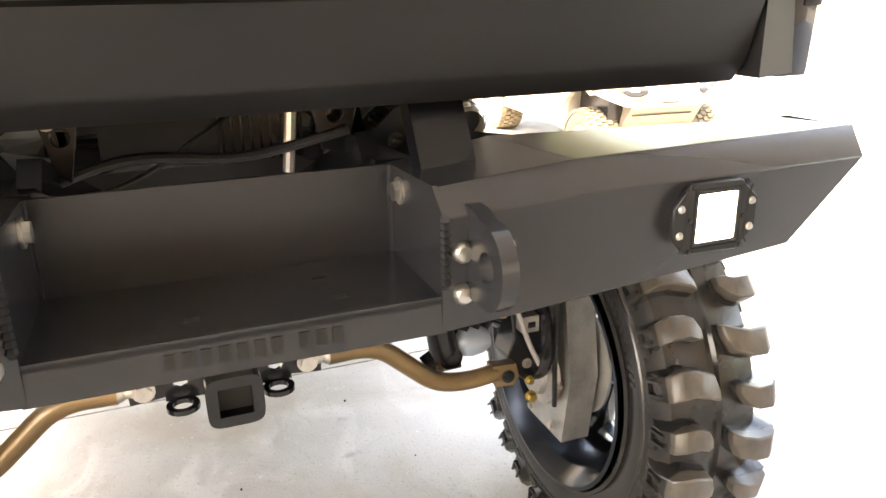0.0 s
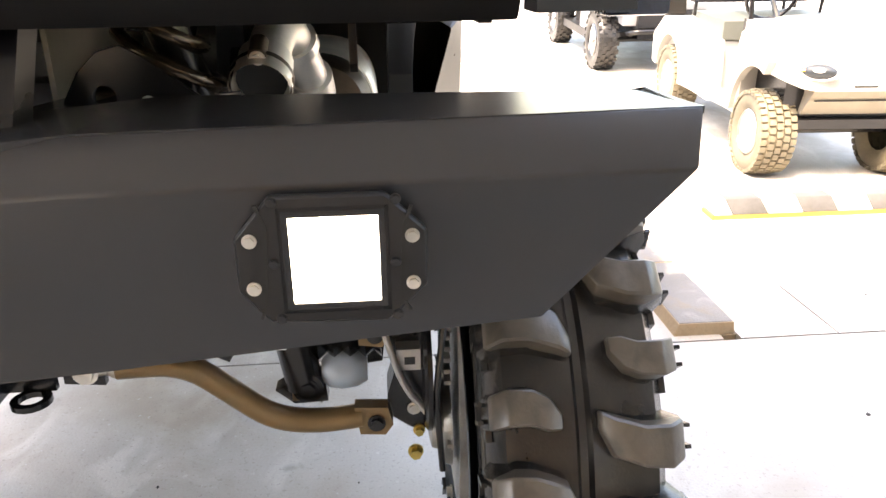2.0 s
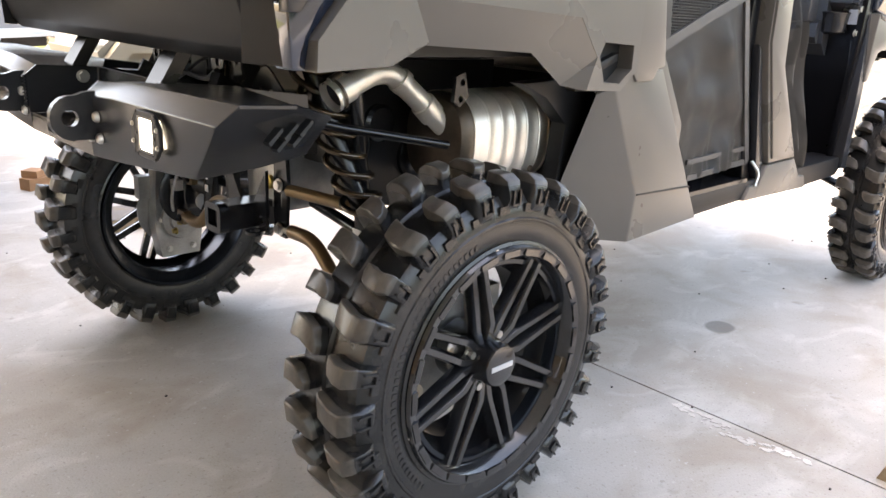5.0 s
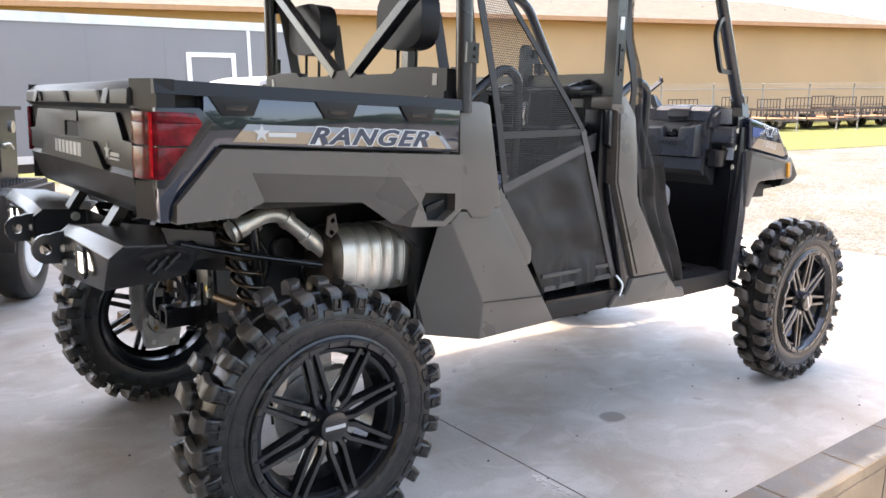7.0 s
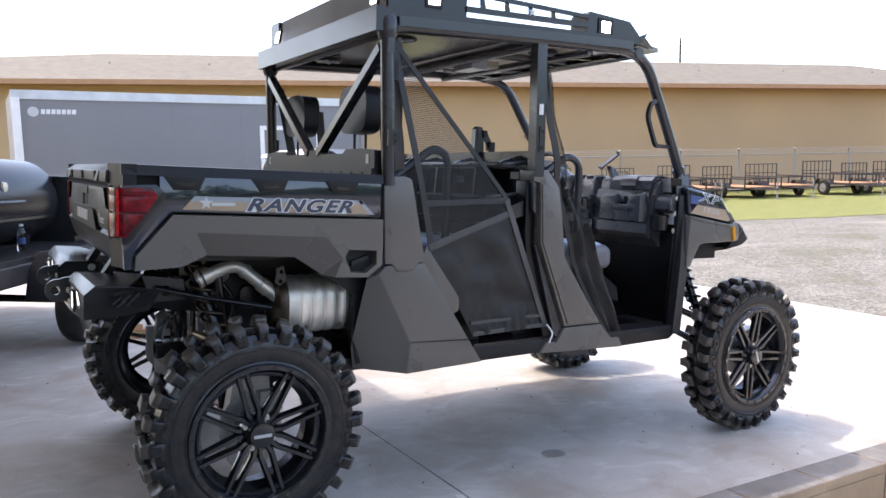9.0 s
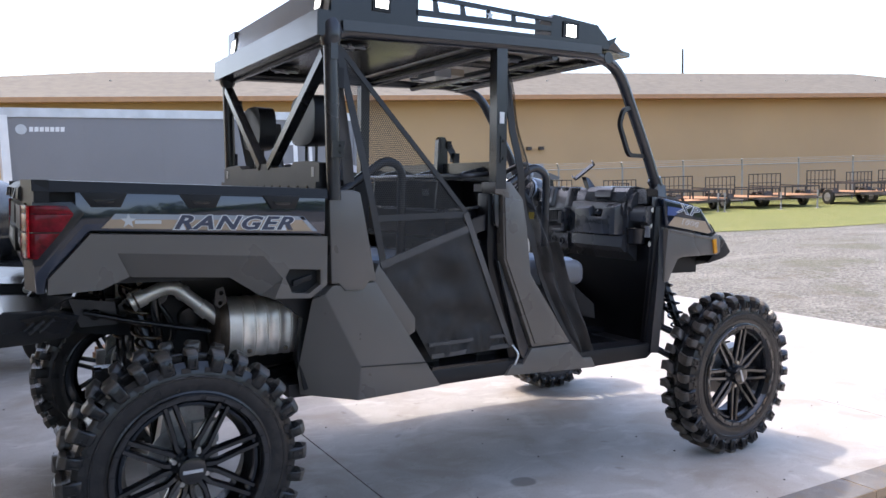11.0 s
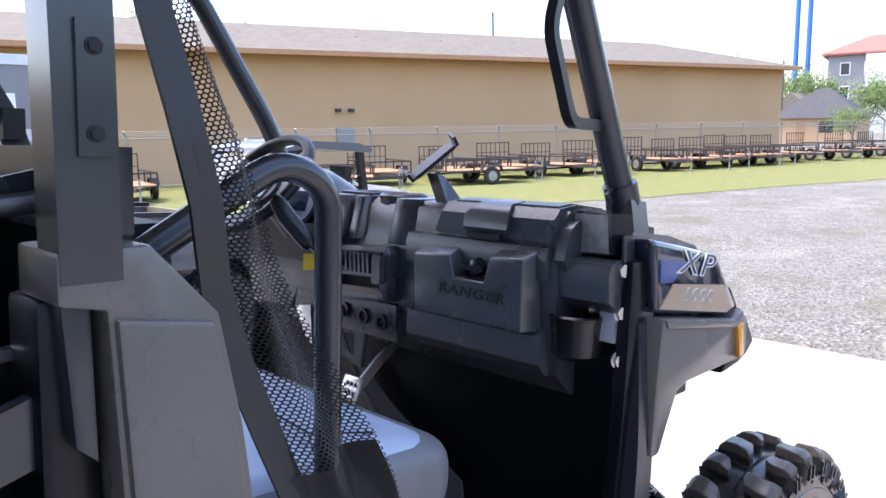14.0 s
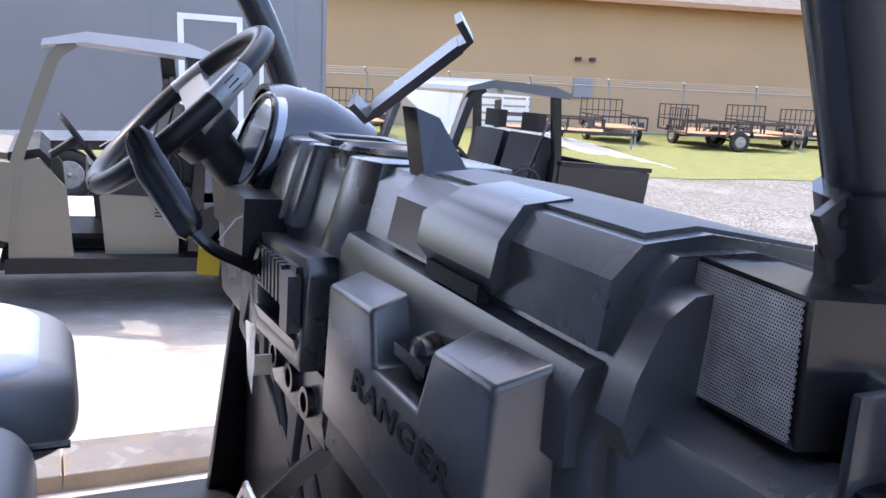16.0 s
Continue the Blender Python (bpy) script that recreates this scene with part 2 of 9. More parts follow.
STEEL = surf("stainless_steel", (0.86, 0.81, 0.74), 0.42, metal=0.75, vary=0.14, grain=140, blotch=9, bump=0.03, rough_vary=0.1)
DARKSTEEL = surf("heat_stained_steel", (0.11, 0.085, 0.065), 0.42, metal=0.7, vary=0.3, grain=120, blotch=10, bump=0.1)
ZINC = surf("zinc_bolt", (0.62, 0.6, 0.56), 0.33, metal=1.0, vary=0.15, grain=300, blotch=40, bump=0.1)
BRASS = surf("yellow_zinc", (0.5, 0.38, 0.12), 0.35, metal=0.9, vary=0.15, grain=300, blotch=30, bump=0.1)
BRONZE = surf("bronze_arm_paint", (0.20, 0.13, 0.062), 0.36, metal=0.45, vary=0.14, grain=500, blotch=9, bump=0.08, coat=0.2)
ALLOY = surf("cast_alloy", (0.42, 0.41, 0.39), 0.42, metal=0.8, vary=0.2, grain=160, blotch=14, bump=0.3)
RED = surf("tail_lamp_red", (0.20, 0.004, 0.012), 0.16, vary=0.45, grain=240, blotch=30, bump=0.3, dist=0.001, spec=0.3)
REDGLOW = surf("red_strip", (0.55, 0.008, 0.015), 0.25, vary=0.35, grain=300, blotch=60, bump=0.2, emit=0.06)
LED = surf("lit_work_lamp", (1.0, 0.98, 0.9), 0.2, vary=0.05, grain=90, bump=0.0, emit=9.0)
CREAM = surf("cream_headliner", (0.82, 0.765, 0.65), 0.7, vary=0.08, grain=600, blotch=3, bump=0.4, dist=0.001)
SEAT = surf("grey_vinyl_seat", (0.38, 0.435, 0.525), 0.36, vary=0.1, grain=700, blotch=6, bump=0.3, dist=0.0008)
SEAT_SIDE = surf("charcoal_vinyl", (0.02, 0.02, 0.023), 0.45, spec=0.3, vary=0.15, grain=500, blotch=6, bump=0.3, dist=0.0006)
SEAT_GREY = surf("grey_vinyl_cushion_side", (0.15, 0.15, 0.157), 0.42, vary=0.12, grain=600, blotch=6, bump=0.3, dist=0.0006)
WEBBING = surf("black_nylon_webbing", (0.022, 0.022, 0.023), 0.5, vary=0.2, grain=700, blotch=6, bump=0.4, dist=0.0006)
CLOTH = surf("black_woven_cloth", (0.078, 0.073, 0.07), 0.5, vary=0.25, grain=800, blotch=6, bump=0.6, dist=0.001)
NET = surf("black_net_cord", (0.03, 0.029, 0.028), 0.6, vary=0.3, grain=400, blotch=30, bump=0.2)
AMBER = surf("amber_reflector", (0.75, 0.3, 0.01), 0.2, vary=0.1, grain=300, bump=0.3, coat=0.6)
WHITE = surf("white_paint", (0.78, 0.78, 0.76), 0.4, vary=0.06, grain=120, bump=0.05)
PAPER = surf("white_label", (0.72, 0.72, 0.7), 0.6, vary=0.08, grain=200, bump=0.0)
YELLOW = surf("yellow_tag", (0.75, 0.5, 0.02), 0.5, vary=0.08, grain=200, bump=0.05)
TAN_DECAL = surf("tan_decal", (0.40, 0.29, 0.19), 0.3, vary=0.06, grain=300, bump=0.0, coat=0.5)
GREY_DECAL = surf("grey_decal", (0.30, 0.33, 0.36), 0.3, vary=0.06, grain=300, bump=0.0, coat=0.5)
NAVY = surf("navy_decal", (0.02, 0.035, 0.075), 0.25, vary=0.08, grain=300, bump=0.0, coat=0.8)
BLUE = surf("blue_decal", (0.03, 0.075, 0.24), 0.3, vary=0.08, grain=300, bump=0.0, coat=0.5)
SILVER = surf("silver_lettering", (0.55, 0.56, 0.57), 0.35, metal=0.5, vary=0.08, grain=300, bump=0.0)
# near-black that paints the shade inside openings; also used for seams and lettering
HOLE = surf("shade_and_print_black", (0.004, 0.004, 0.004), 0.7, vary=0.1, bump=0.0)
CONCRETE = concrete_mat()
KERB = kerb_mat()
TANWALL = surf("tan_rendered_kerb", (0.36, 0.265, 0.17), 0.8, vary=0.2, grain=70, blotch=3, bump=0.5, dist=0.004)
GRAVEL = stones_mat()
GRASS = grass_mat()
STUCCO = surf("tan_stucco", (0.47, 0.305, 0.166), 0.85, vary=0.05, grain=40, blotch=0.25, bump=0.4, dist=0.01)
TRIM = surf("brown_fascia", (0.42, 0.22, 0.11), 0.6, vary=0.08, grain=30, bump=0.1)
SHINGLE = surf("pale_shingle", (0.145, 0.127, 0.097), 0.9, vary=0.16, grain=18, blotch=2.5, bump=0.7, dist=0.02)
GREYBOX = surf("grey_trailer_skin", (0.20, 0.20, 0.205), 0.4, vary=0.05, grain=20, blotch=0.8, bump=0.05)
GREYTRIM = surf("aluminium_trim", (0.62, 0.62, 0.62), 0.4, metal=0.6, vary=0.1, grain=60, bump=0.05)
GALV = surf("galvanised_wire", (0.30, 0.285, 0.26), 0.6, metal=0.1, vary=0.1, grain=60, bump=0.0)
RUST = surf("dark_trailer_steel", (0.045, 0.035, 0.032), 0.6, vary=0.3, grain=60, blotch=6, bump=0.2)
PLYWOOD = surf("trailer_deck_wood", (0.38, 0.2, 0.1), 0.8, vary=0.2, grain=40, blotch=4, bump=0.3)
CARTWHITE = surf("cream_cart_body", (0.42, 0.40, 0.36), 0.35, vary=0.05, grain=60, bump=0.0, coat=0.5)
GREEN_LEAF = surf("leaf_green", (0.10, 0.16, 0.035), 0.7, vary=0.35, grain=12, blotch=2, bump=0.2)
BARK = surf("bark", (0.12, 0.09, 0.065), 0.9, vary=0.3, grain=30, bump=0.8, dist=0.02)
REDROOF = surf("red_tile_roof", (0.35, 0.12, 0.09), 0.8, vary=0.15, grain=6, bump=0.5, dist=0.03)
GREYWALL = surf("grey_siding", (0.24, 0.24, 0.25), 0.8, vary=0.08, grain=5, bump=0.2)
DARKROOF = surf("charcoal_shingle", (0.06, 0.06, 0.065), 0.9, vary=0.2, grain=8, bump=0.5, dist=0.02)
BLUEPOLE = surf("blue_sign_paint", (0.03, 0.14, 0.42), 0.4, vary=0.1, grain=20, bump=0.05)
SANDPAINT = surf("sand_plastic", (0.30, 0.26, 0.20), 0.5, vary=0.08, grain=300, bump=0.1)
GLASS = glassy("clear_glass", (0.95, 0.97, 0.97))
TINT = surf("dark_window", (0.03, 0.035, 0.04), 0.12, vary=0.1, grain=5, bump=0.0)

# ---- geometry ----


def mesh_of(bm, name, smooth=38):
    me = bpy.data.meshes.new(name)
    bmesh.ops.recalc_face_normals(bm, faces=bm.faces)
    bm.to_mesh(me)
    bm.free()
    if smooth:
        me.polygons.foreach_set("use_smooth", [True] * len(me.polygons))
        me.set_sharp_from_angle(angle=radians(smooth))
    return me


def part(name, bm, material, parent, label="", smooth=38):
    """One mesh object under a thing or under a part."""
    me = mesh_of(bm, name, smooth) if isinstance(bm, bmesh.types.BMesh) else bm
    if not me.materials:
        me.materials.append(material)
    ob = new(name, me)
    ob.parent = parent
    if label:
        ob["label"] = label
    return ob


def thing(name, label, category, m=None, group="", kind=""):
    ob = new(name)
    ob.empty_display_size = 0.1
    ob.matrix_basis = m or Matrix()
    return tagged(ob, label, category, group, kind)


def flat(name, bm, material, label, category="", kind="", m=None, group="", smooth=38):
    """A thing that is one mesh."""
    me = mesh_of(bm, name, smooth) if isinstance(bm, bmesh.types.BMesh) else bm
    if not me.materials:
        me.materials.append(material)
    ob = new(name, me)
    ob.matrix_basis = m or Matrix()
    return tagged(ob, label, category, group, kind)


def rounded(bm, r, seg=2, angle=25):
    edges = [e for e in bm.edges if len(e.link_faces) == 2 and e.calc_face_angle(0) > radians(angle)]
    if r > 0 and edges:
        bmesh.ops.bevel(bm, geom=edges, offset=r, segments=seg, affect="EDGES", clamp_overlap=True, profile=0.6)
    return bm


def put_box(bm, x0, x1, y0, y1, z0, z1):
    v = [bm.verts.new((x, y, z)) for z in (z0, z1) for x, y in ((x0, y0), (x1, y0), (x1, y1), (x0, y1))]
    for f in ((3, 2, 1, 0), (4, 5, 6, 7), (0, 1, 5, 4), (1, 2, 6, 5), (2, 3, 7, 6), (3, 0, 4, 7)):
        bm.faces.new([v[i] for i in f])
    return bm


def box(x0, x1, y0, y1, z0, z1, r=0.0, seg=2):
    return rounded(put_box(bmesh.new(), x0, x1, y0, y1, z0, z1), r, seg)


def put_prism(bm, pts, off):
    """A flat polygon of 3D points, drawn out along a vector."""
    off = Vector(off)
    a = [bm.verts.new(p) for p in pts]
    b = [bm.verts.new(Vector(p) + off) for p in pts]
    bm.faces.new(a)
    bm.faces.new(b[::-1])
    n = len(pts)
    for i in range(n):
        bm.faces.new((a[i], b[i], b[(i + 1) % n], a[(i + 1) % n]))
    return bm


def side_plate(pts, y, thick, r=0.004, seg=2):
    """A plate cut from (x, z) corners, its outer face at y, drawn inwards."""
    bm = put_prism(bmesh.new(), [(x, y, z) for x, z in pts], (0, thick, 0))
    bmesh.ops.recalc_face_normals(bm, faces=bm.faces)
    return rounded(bm, r, seg)


def cut_plate(outer, holes, place, off):
    """A plate with holes: 2D loops, place() lays them in space, off draws them out."""
    bm = bmesh.new()
    edges = []
    for loop in [outer, *holes]:
        vs = [bm.verts.new(place(*p)) for p in loop]
        edges += [bm.edges.new((vs[i], vs[(i + 1) % len(vs)])) for i in range(len(vs))]
    bmesh.ops.triangle_fill(bm, edges=edges, use_beauty=True, use_dissolve=False)
    got = bmesh.ops.extrude_face_region(bm, geom=bm.faces[:])
    bmesh.ops.translate(bm, vec=off, verts=[v for v in got["geom"] if isinstance(v, bmesh.types.BMVert)])
    bmesh.ops.recalc_face_normals(bm, faces=bm.faces)
    return bm


def ring2(cx, cz, r, n=16, sx=1.0):
    return [(cx + sx * r * math.cos(a), cz + r * math.sin(a)) for a in (2 * math.pi * i / n for i in range(n))]


def bend(points, r, seg=5):
    """Round the corners of a line of points."""
    pts = [Vector(p) for p in points]
    out = [pts[0]]
    for a, b, c in zip(pts, pts[1:], pts[2:]):
        u, w = (a - b), (c - b)
        k = min(r, 0.49 * u.length, 0.49 * w.length)
        p, q = b + u.normalized() * k, b + w.normalized() * k
        for i in range(seg + 1):
            s = i / seg
            out.append(p * (1 - s) ** 2 + b * 2 * s * (1 - s) + q * s**2)
    return out + [pts[-1]]


def put_sweep(bm, points, profile, up=(0, 0, 1), caps=True, scale=None):
    """Draw a closed 2D profile along a line of points."""
    pts = [Vector(p) for p in points]
    rings, side = [], None
    for i, p in enumerate(pts):
        t = (pts[min(i + 1, len(pts) - 1)] - pts[max(i - 1, 0)]).normalized()
        if side is None:
            side = t.cross(Vector(up))
            if side.length < 1e-4:
                side = t.cross(Vector((1, 0, 0)))
        side = (side - t * side.dot(t)).normalized()
        top = side.cross(t)
        k = scale[i] if scale else 1.0
        rings.append([bm.verts.new(p + k * (side * a + top * b)) for a, b in profile])
    n = len(profile)
    for a, b in zip(rings, rings[1:]):
        for i in range(n):
            bm.faces.new((a[i], a[(i + 1) % n], b[(i + 1) % n], b[i]))
    if caps:
        bm.faces.new(rings[0][::-1])
        bm.faces.new(rings[-1])
    return bm


def disc(r, n=10):
    return [(r * math.cos(2 * math.pi * i / n), r * math.sin(2 * math.pi * i / n)) for i in range(n)]


def rect(a, b):
    return [(-a, -b), (a, -b), (a, b), (-a, b)]


def tube(points, r, corner=0.0, n=10, bm=None, up=(0, 0, 1)):
    return put_sweep(bm or bmesh.new(), bend(points, corner) if corner else points, disc(r, n), up)


def bar(points, a, b, corner=0.0, r=0.0, up=(0, 0, 1), bm=None):
    bm = put_sweep(bm or bmesh.new(), bend(points, corner) if corner else points, rect(a, b), up)
    return rounded(bm, r, 1) if r else bm


def put_lathe(bm, profile, centre=(0, 0, 0), n=48, axis="Y", close=False, caps=True):
    """Turn (radius, along) pairs round an axis."""
    c = Vector(centre)
    rings = []
    for r, h in profile:
        ring = []
        for i in range(n):
            a = 2 * math.pi * i / n
            u, w = r * math.cos(a), r * math.sin(a)
            ring.append(bm.verts.new(c + Vector({"Y": (u, h, w), "Z": (u, w, h), "X": (h, u, w)}[axis])))
        rings.append(ring)
    pairs = list(zip(rings, rings[1:])) + ([(rings[-1], rings[0])] if close else [])
    for a, b in pairs:
        for i in range(n):
            bm.faces.new((a[i], a[(i + 1) % n], b[(i + 1) % n], b[i]))
    if caps and not close:
        for ring in (rings[0], rings[-1]):
            if (ring[0].co - ring[n // 2].co).length > 1e-4:
                bm.faces.new(ring)
    return bm


def lathe(profile, centre=(0, 0, 0), n=48, axis="Y", close=False, caps=True):
    return put_lathe(bmesh.new(), profile, centre, n, axis, close, caps)


def put_bolt(bm, p, axis, r=0.011, h=0.008):
    """A hex head on a washer."""
    p, a = Vector(p), Vector(axis).normalized()
    put_sweep(bm, [p, p + a * h * 0.3], disc(r * 1.35, 14), up=(0.3, 0.2, 0.9))
    put_sweep(bm, [p + a * h * 0.3, p + a * h], disc(r, 6), up=(0.3, 0.2, 0.9))
    return bm


def bolt(p, axis, r=0.011, h=0.008):
    return put_bolt(bmesh.new(), p, axis, r, h)


def letters(name, text, size, m, material, parent, depth=0.002, shear=0.0, width=1.0, label="", weight=0.0):
    """Raised lettering."""
    c = bpy.data.curves.new(name, "FONT")
    c.body, c.size, c.extrude, c.shear, c.align_x, c.align_y = text, size, depth, shear, "CENTER", "CENTER"
    c.space_character, c.offset = 1.16 if weight else 1.05, weight * size
    tmp = new(name, c)
    me = bpy.data.meshes.new_from_object(tmp.evaluated_get(bpy.context.evaluated_depsgraph_get()))
    bpy.data.objects.remove(tmp)
    me.transform(Matrix.Diagonal((width, 1, 1, 1)))
    me.transform(m)
    me.materials.clear()
    return part(name, me, material, parent, label)


def basis(origin, xdir, ydir):
    """A frame whose x and y run along two given directions."""
    x = Vector(xdir).normalized()
    y = (Vector(ydir) - x * Vector(ydir).dot(x)).normalized()
    z = x.cross(y)
    m = Matrix((x, y, z)).transposed().to_4x4()
    m.translation = Vector(origin)
    return m

# ---- ground, in the level frame; the slab lies on the ramp ----
GZ = -0.46  # level of the gravel yard
NB = radians(72.0)
AWAY, ALONG = Vector((math.cos(NB), math.sin(NB), 0)), Vector((math.sin(NB), -math.cos(NB), 0))


def yard(d, s, z=0.0):
    """A place by its distance towards the long building, along it, and height over the gravel."""
    return AWAY * d + ALONG * s + Vector((0, 0, GZ + z))


def yard_m(d, s, z=0.0, turn=0.0):
    return Matrix.Translation(yard(d, s, z)) @ Matrix.Rotation(NB - math.pi / 2 + radians(turn), 4, "Z")


def sheet(x0, x1, y0, y1, nx, ny, z=lambda x, y: 0.0):
    bm = bmesh.new()
    g = [[bm.verts.new((x0 + (x1 - x0) * i / nx, y0 + (y1 - y0) * j / ny, z(x0 + (x1 - x0) * i / nx, y0 + (y1 - y0) * j / ny))) for j in range(ny + 1)] for i in range(nx + 1)]
    for i in range(nx):
        for j in range(ny):
            bm.faces.new((g[i][j], g[i + 1][j], g[i + 1][j + 1], g[i][j + 1]))
    return bm


ground = flat("ground", sheet(-700, 900, -700, 900, 40, 40), GRAVEL, "pale crushed gravel yard reaching the horizon", "ground", "structure", Matrix.Translation((0, 0, GZ)))
lawn = bmesh.new()
n_l = 60
edge_a, edge_b = [], []
for i in range(n_l + 1):
    s = -30 + 110 * i / n_l
    edge_a.append(lawn.verts.new(yard(14.6 + 0.35 * noise.noise((s * 0.35, 2.0, 0)) + 0.2 * noise.noise((s * 1.7, 5.0, 0)), s, 0.012)))
    edge_b.append(lawn.verts.new(yard(29.9, s, 0.012)))
for i in range(n_l):
    lawn.faces.new((edge_a[i], edge_a[i + 1], edge_b[i + 1], edge_b[i]))
flat("lawn", lawn, GRASS, "sunlit mown grass strip beside the gravel", "lawn", "structure")

slab = thing("floor", "pale concrete apron with saw-cut joints and stains", "floor", RAMP.copy(), kind="structure")
for x0, x1, low in ((-12.0, -3.6, -9.0), (-3.594, 0.925, -9.0), (0.933, 4.4, -1.66), (4.406, 7.9, -1.66)):
    for y0, y1 in ((-9.0, -5.2), (-5.195, 3.2), (3.205, 8.5)):
        if y1 > low:
            part("slab_panel", box(x0, x1, max(y0, low), y1, -0.5, 0.0, 0.006, 1), CONCRETE, slab)
part("kerb_wall", box(0.965, 7.9, -1.712, -1.664, -0.6, -0.003, 0.004, 1), TANWALL, slab, "tan rendered side of the raised apron")
for i in range(9):
    part("wall_joint", box(1.36 + 0.8 * i, 1.368 + 0.8 * i, -1.7135, -1.711, -0.55, -0.006), RUST, slab)
lower = thing("pavement", "sunlit concrete yard sloping down beside the raised apron", "pavement", kind="structure")
for y0, y1 in ((-9.0, -5.2), (-5.195, -2.03), (-2.024, -1.716)):
    part("slab_panel", rounded(put_prism(bmesh.new(), [(0.933, y0, -0.0537), (1.31, y0, -0.0754), (2.6, y0, GZ + 0.008), (16.0, y0, GZ + 0.008), (16.0, y0, -0.9), (0.933, y0, -0.9)], (0, y1 - y0, 0)), 0.004, 1), CONCRETE, lower)

rnd = random.Random(11)
chips = bmesh.new()
for i in range(90):  # broken edge along the joint
    y = rnd.uniform(-1.36, -0.95)
    x = 0.905 - rnd.uniform(0.0, 0.075) * (1 - abs(y + 1.16) / 0.22 * 0.8)
    r = rnd.uniform(0.004, 0.016)
    pts = [(x + r * rnd.uniform(0.6, 1.2) * math.cos(a) * 0.7, y + r * rnd.uniform(0.6, 1.2) * math.sin(a), 0.0) for a in (0, 1.1, 2.2, 3.2, 4.3, 5.3)]
    put_prism(chips, pts, (0, 0, rnd.uniform(0.001, 0.003)))
part("broken_edge", chips, surf("fresh_broken_concrete", (0.62, 0.58, 0.53), 0.8, vary=0.2, grain=90, bump=0.5), slab, "pale crumbled joint edge", 0)["kind"] = "stuff"
grit = bmesh.new()
for i in range(90):
    x, y, r = rnd.uniform(-1.5, 4.5), rnd.uniform(-2.6, 2.4), rnd.uniform(0.002, 0.006)
    put_prism(grit, [(x + r * math.cos(a), y + r * rnd.uniform(0.6, 1.0) * math.sin(a), 0.0) for a in (0, 1.3, 2.5, 3.8, 5.0)], (0, 0, r * 0.8))
part("grit", grit, RUST, slab, "scattered dark grit", 0)["kind"] = "stuff"


def kerb_block(x0, x1, y0, y1, h, group):
    """A cast block, tan on its sides, with a grey weathered top face."""
    bm = bmesh.new()
    put_prism(bm, [(x0, y0, 0.0), (x0, y0 + 0.006, h), (x0, y1 - 0.012, h), (x0, y1, 0.0)], (x1 - x0, 0, 0))
    ob = flat("kerb_block", rounded(bm, 0.006, 2), TANWALL, "low grey-topped tan concrete kerb block lying on the apron", "kerb", m=RAMP.copy(), group=group)
    part("top_face", box(x0 + 0.004, x1 - 0.004, y0 + 0.009, y1 - 0.015, h - 0.004, h + 0.002, 0.0015, 1), KERB, ob, "grey weathered top")
    return ob


for i in range(13):
    kerb_block(0.966 + 0.5 * i, 1.461 + 0.5 * i, -1.708, -1.515, 0.04, "kerb blocks by the apron")
for i in range(5):
    kerb_block(0.2 + 0.95 * i, 1.142 + 0.95 * i, 1.79, 2.08, 0.06, "kerb blocks by the trailer")

# unseen canopy and shop behind the camera, which shade the rear of the apron
# canopy edge follows the shadow line on the slab; its spread blocks sky
canopy = thing("ceiling", "unseen plain white canopy roof shading the rear of the apron", "canopy", RAMP.copy(), kind="structure")
part("ceiling", box(-9.0, -0.109, -9.0, 5.6, 3.6, 3.8, 0.01), WHITE, canopy)
# walls out of view, added to cut sky light and deepen contrast
shop = thing("sky_block_wall", "unseen tan stucco wall with an open bay, added to block sky light", "wall", RAMP.copy(), kind="structure")
for y0, y1, z0, z1 in ((-9.0, -3.4, -0.3, 3.59), (3.0, 5.6, -0.3, 3.59), (-3.4, 3.0, 3.0, 3.59)):
    part("wall", box(-7.3, -7.0, y0, y1, z0, z1), STUCCO, shop)
part("bay_wall", box(-8.99, -8.8, -3.6, 3.2, -0.3, 3.59), STUCCO, shop, "unseen inner wall of the added bay")


# ---- the long building ----
hall = thing("long_building", "long tan stucco building with a low shingle roof", "building", yard_m(30.0, 0.0), group="")


def hall_roof():
    bm = bmesh.new()
    e0, e1, d0, d1, ze, zr = -26.0, 41.2, -0.9, 11.0, 5.2, 6.95
    a, b, c, d = [bm.verts.new(p) for p in ((e0, d0, ze), (e1, d0, ze), (e1, d1, ze), (e0, d1, ze))]
    r0, r1 = bm.verts.new((-6.3, 5.0, zr + 0.05)), bm.verts.new((35.0, 5.0, zr))
    for f in ((a, b, r1, r0), (b, c, r1), (c, d, r0, r1), (d, a, r0)):
        bm.faces.new(f)
    bm.faces.new((d, c, b, a))
    return bm


part("wall", box(-26.0, 40.6, 0.0, 10.0, -0.3, 5.1), STUCCO, hall, "tan stucco wall")
part("roof", hall_roof(), SHINGLE, hall, "pale weathered shingle roof", smooth=0)
part("fascia", box(-26.0, 41.2, -0.93, -0.87, 5.02, 5.22, 0.01), TRIM, hall, "brown fascia board")
part("soffit", box(-26.0, 41.2, -0.87, 0.0, 5.04, 5.1), TRIM, hall)
for s in range(-6, 40, 5):
    part("roof_vent", lathe([(0.05, 0.0), (0.05, 0.35)], (s + 0.7 * math.sin(s), 2.6, 5.95), 8, "Z"), GALV, hall)
part("meter_box", box(12.6, 13.4, -0.15, 0.0, 1.3, 2.1, 0.02), GREYWALL, hall)
for s in (12.7, 13.3):
    part("wall_lamp", box(s - 0.1, s + 0.1, -0.25, 0.0, 2.75, 2.9, 0.02), RUST, hall)

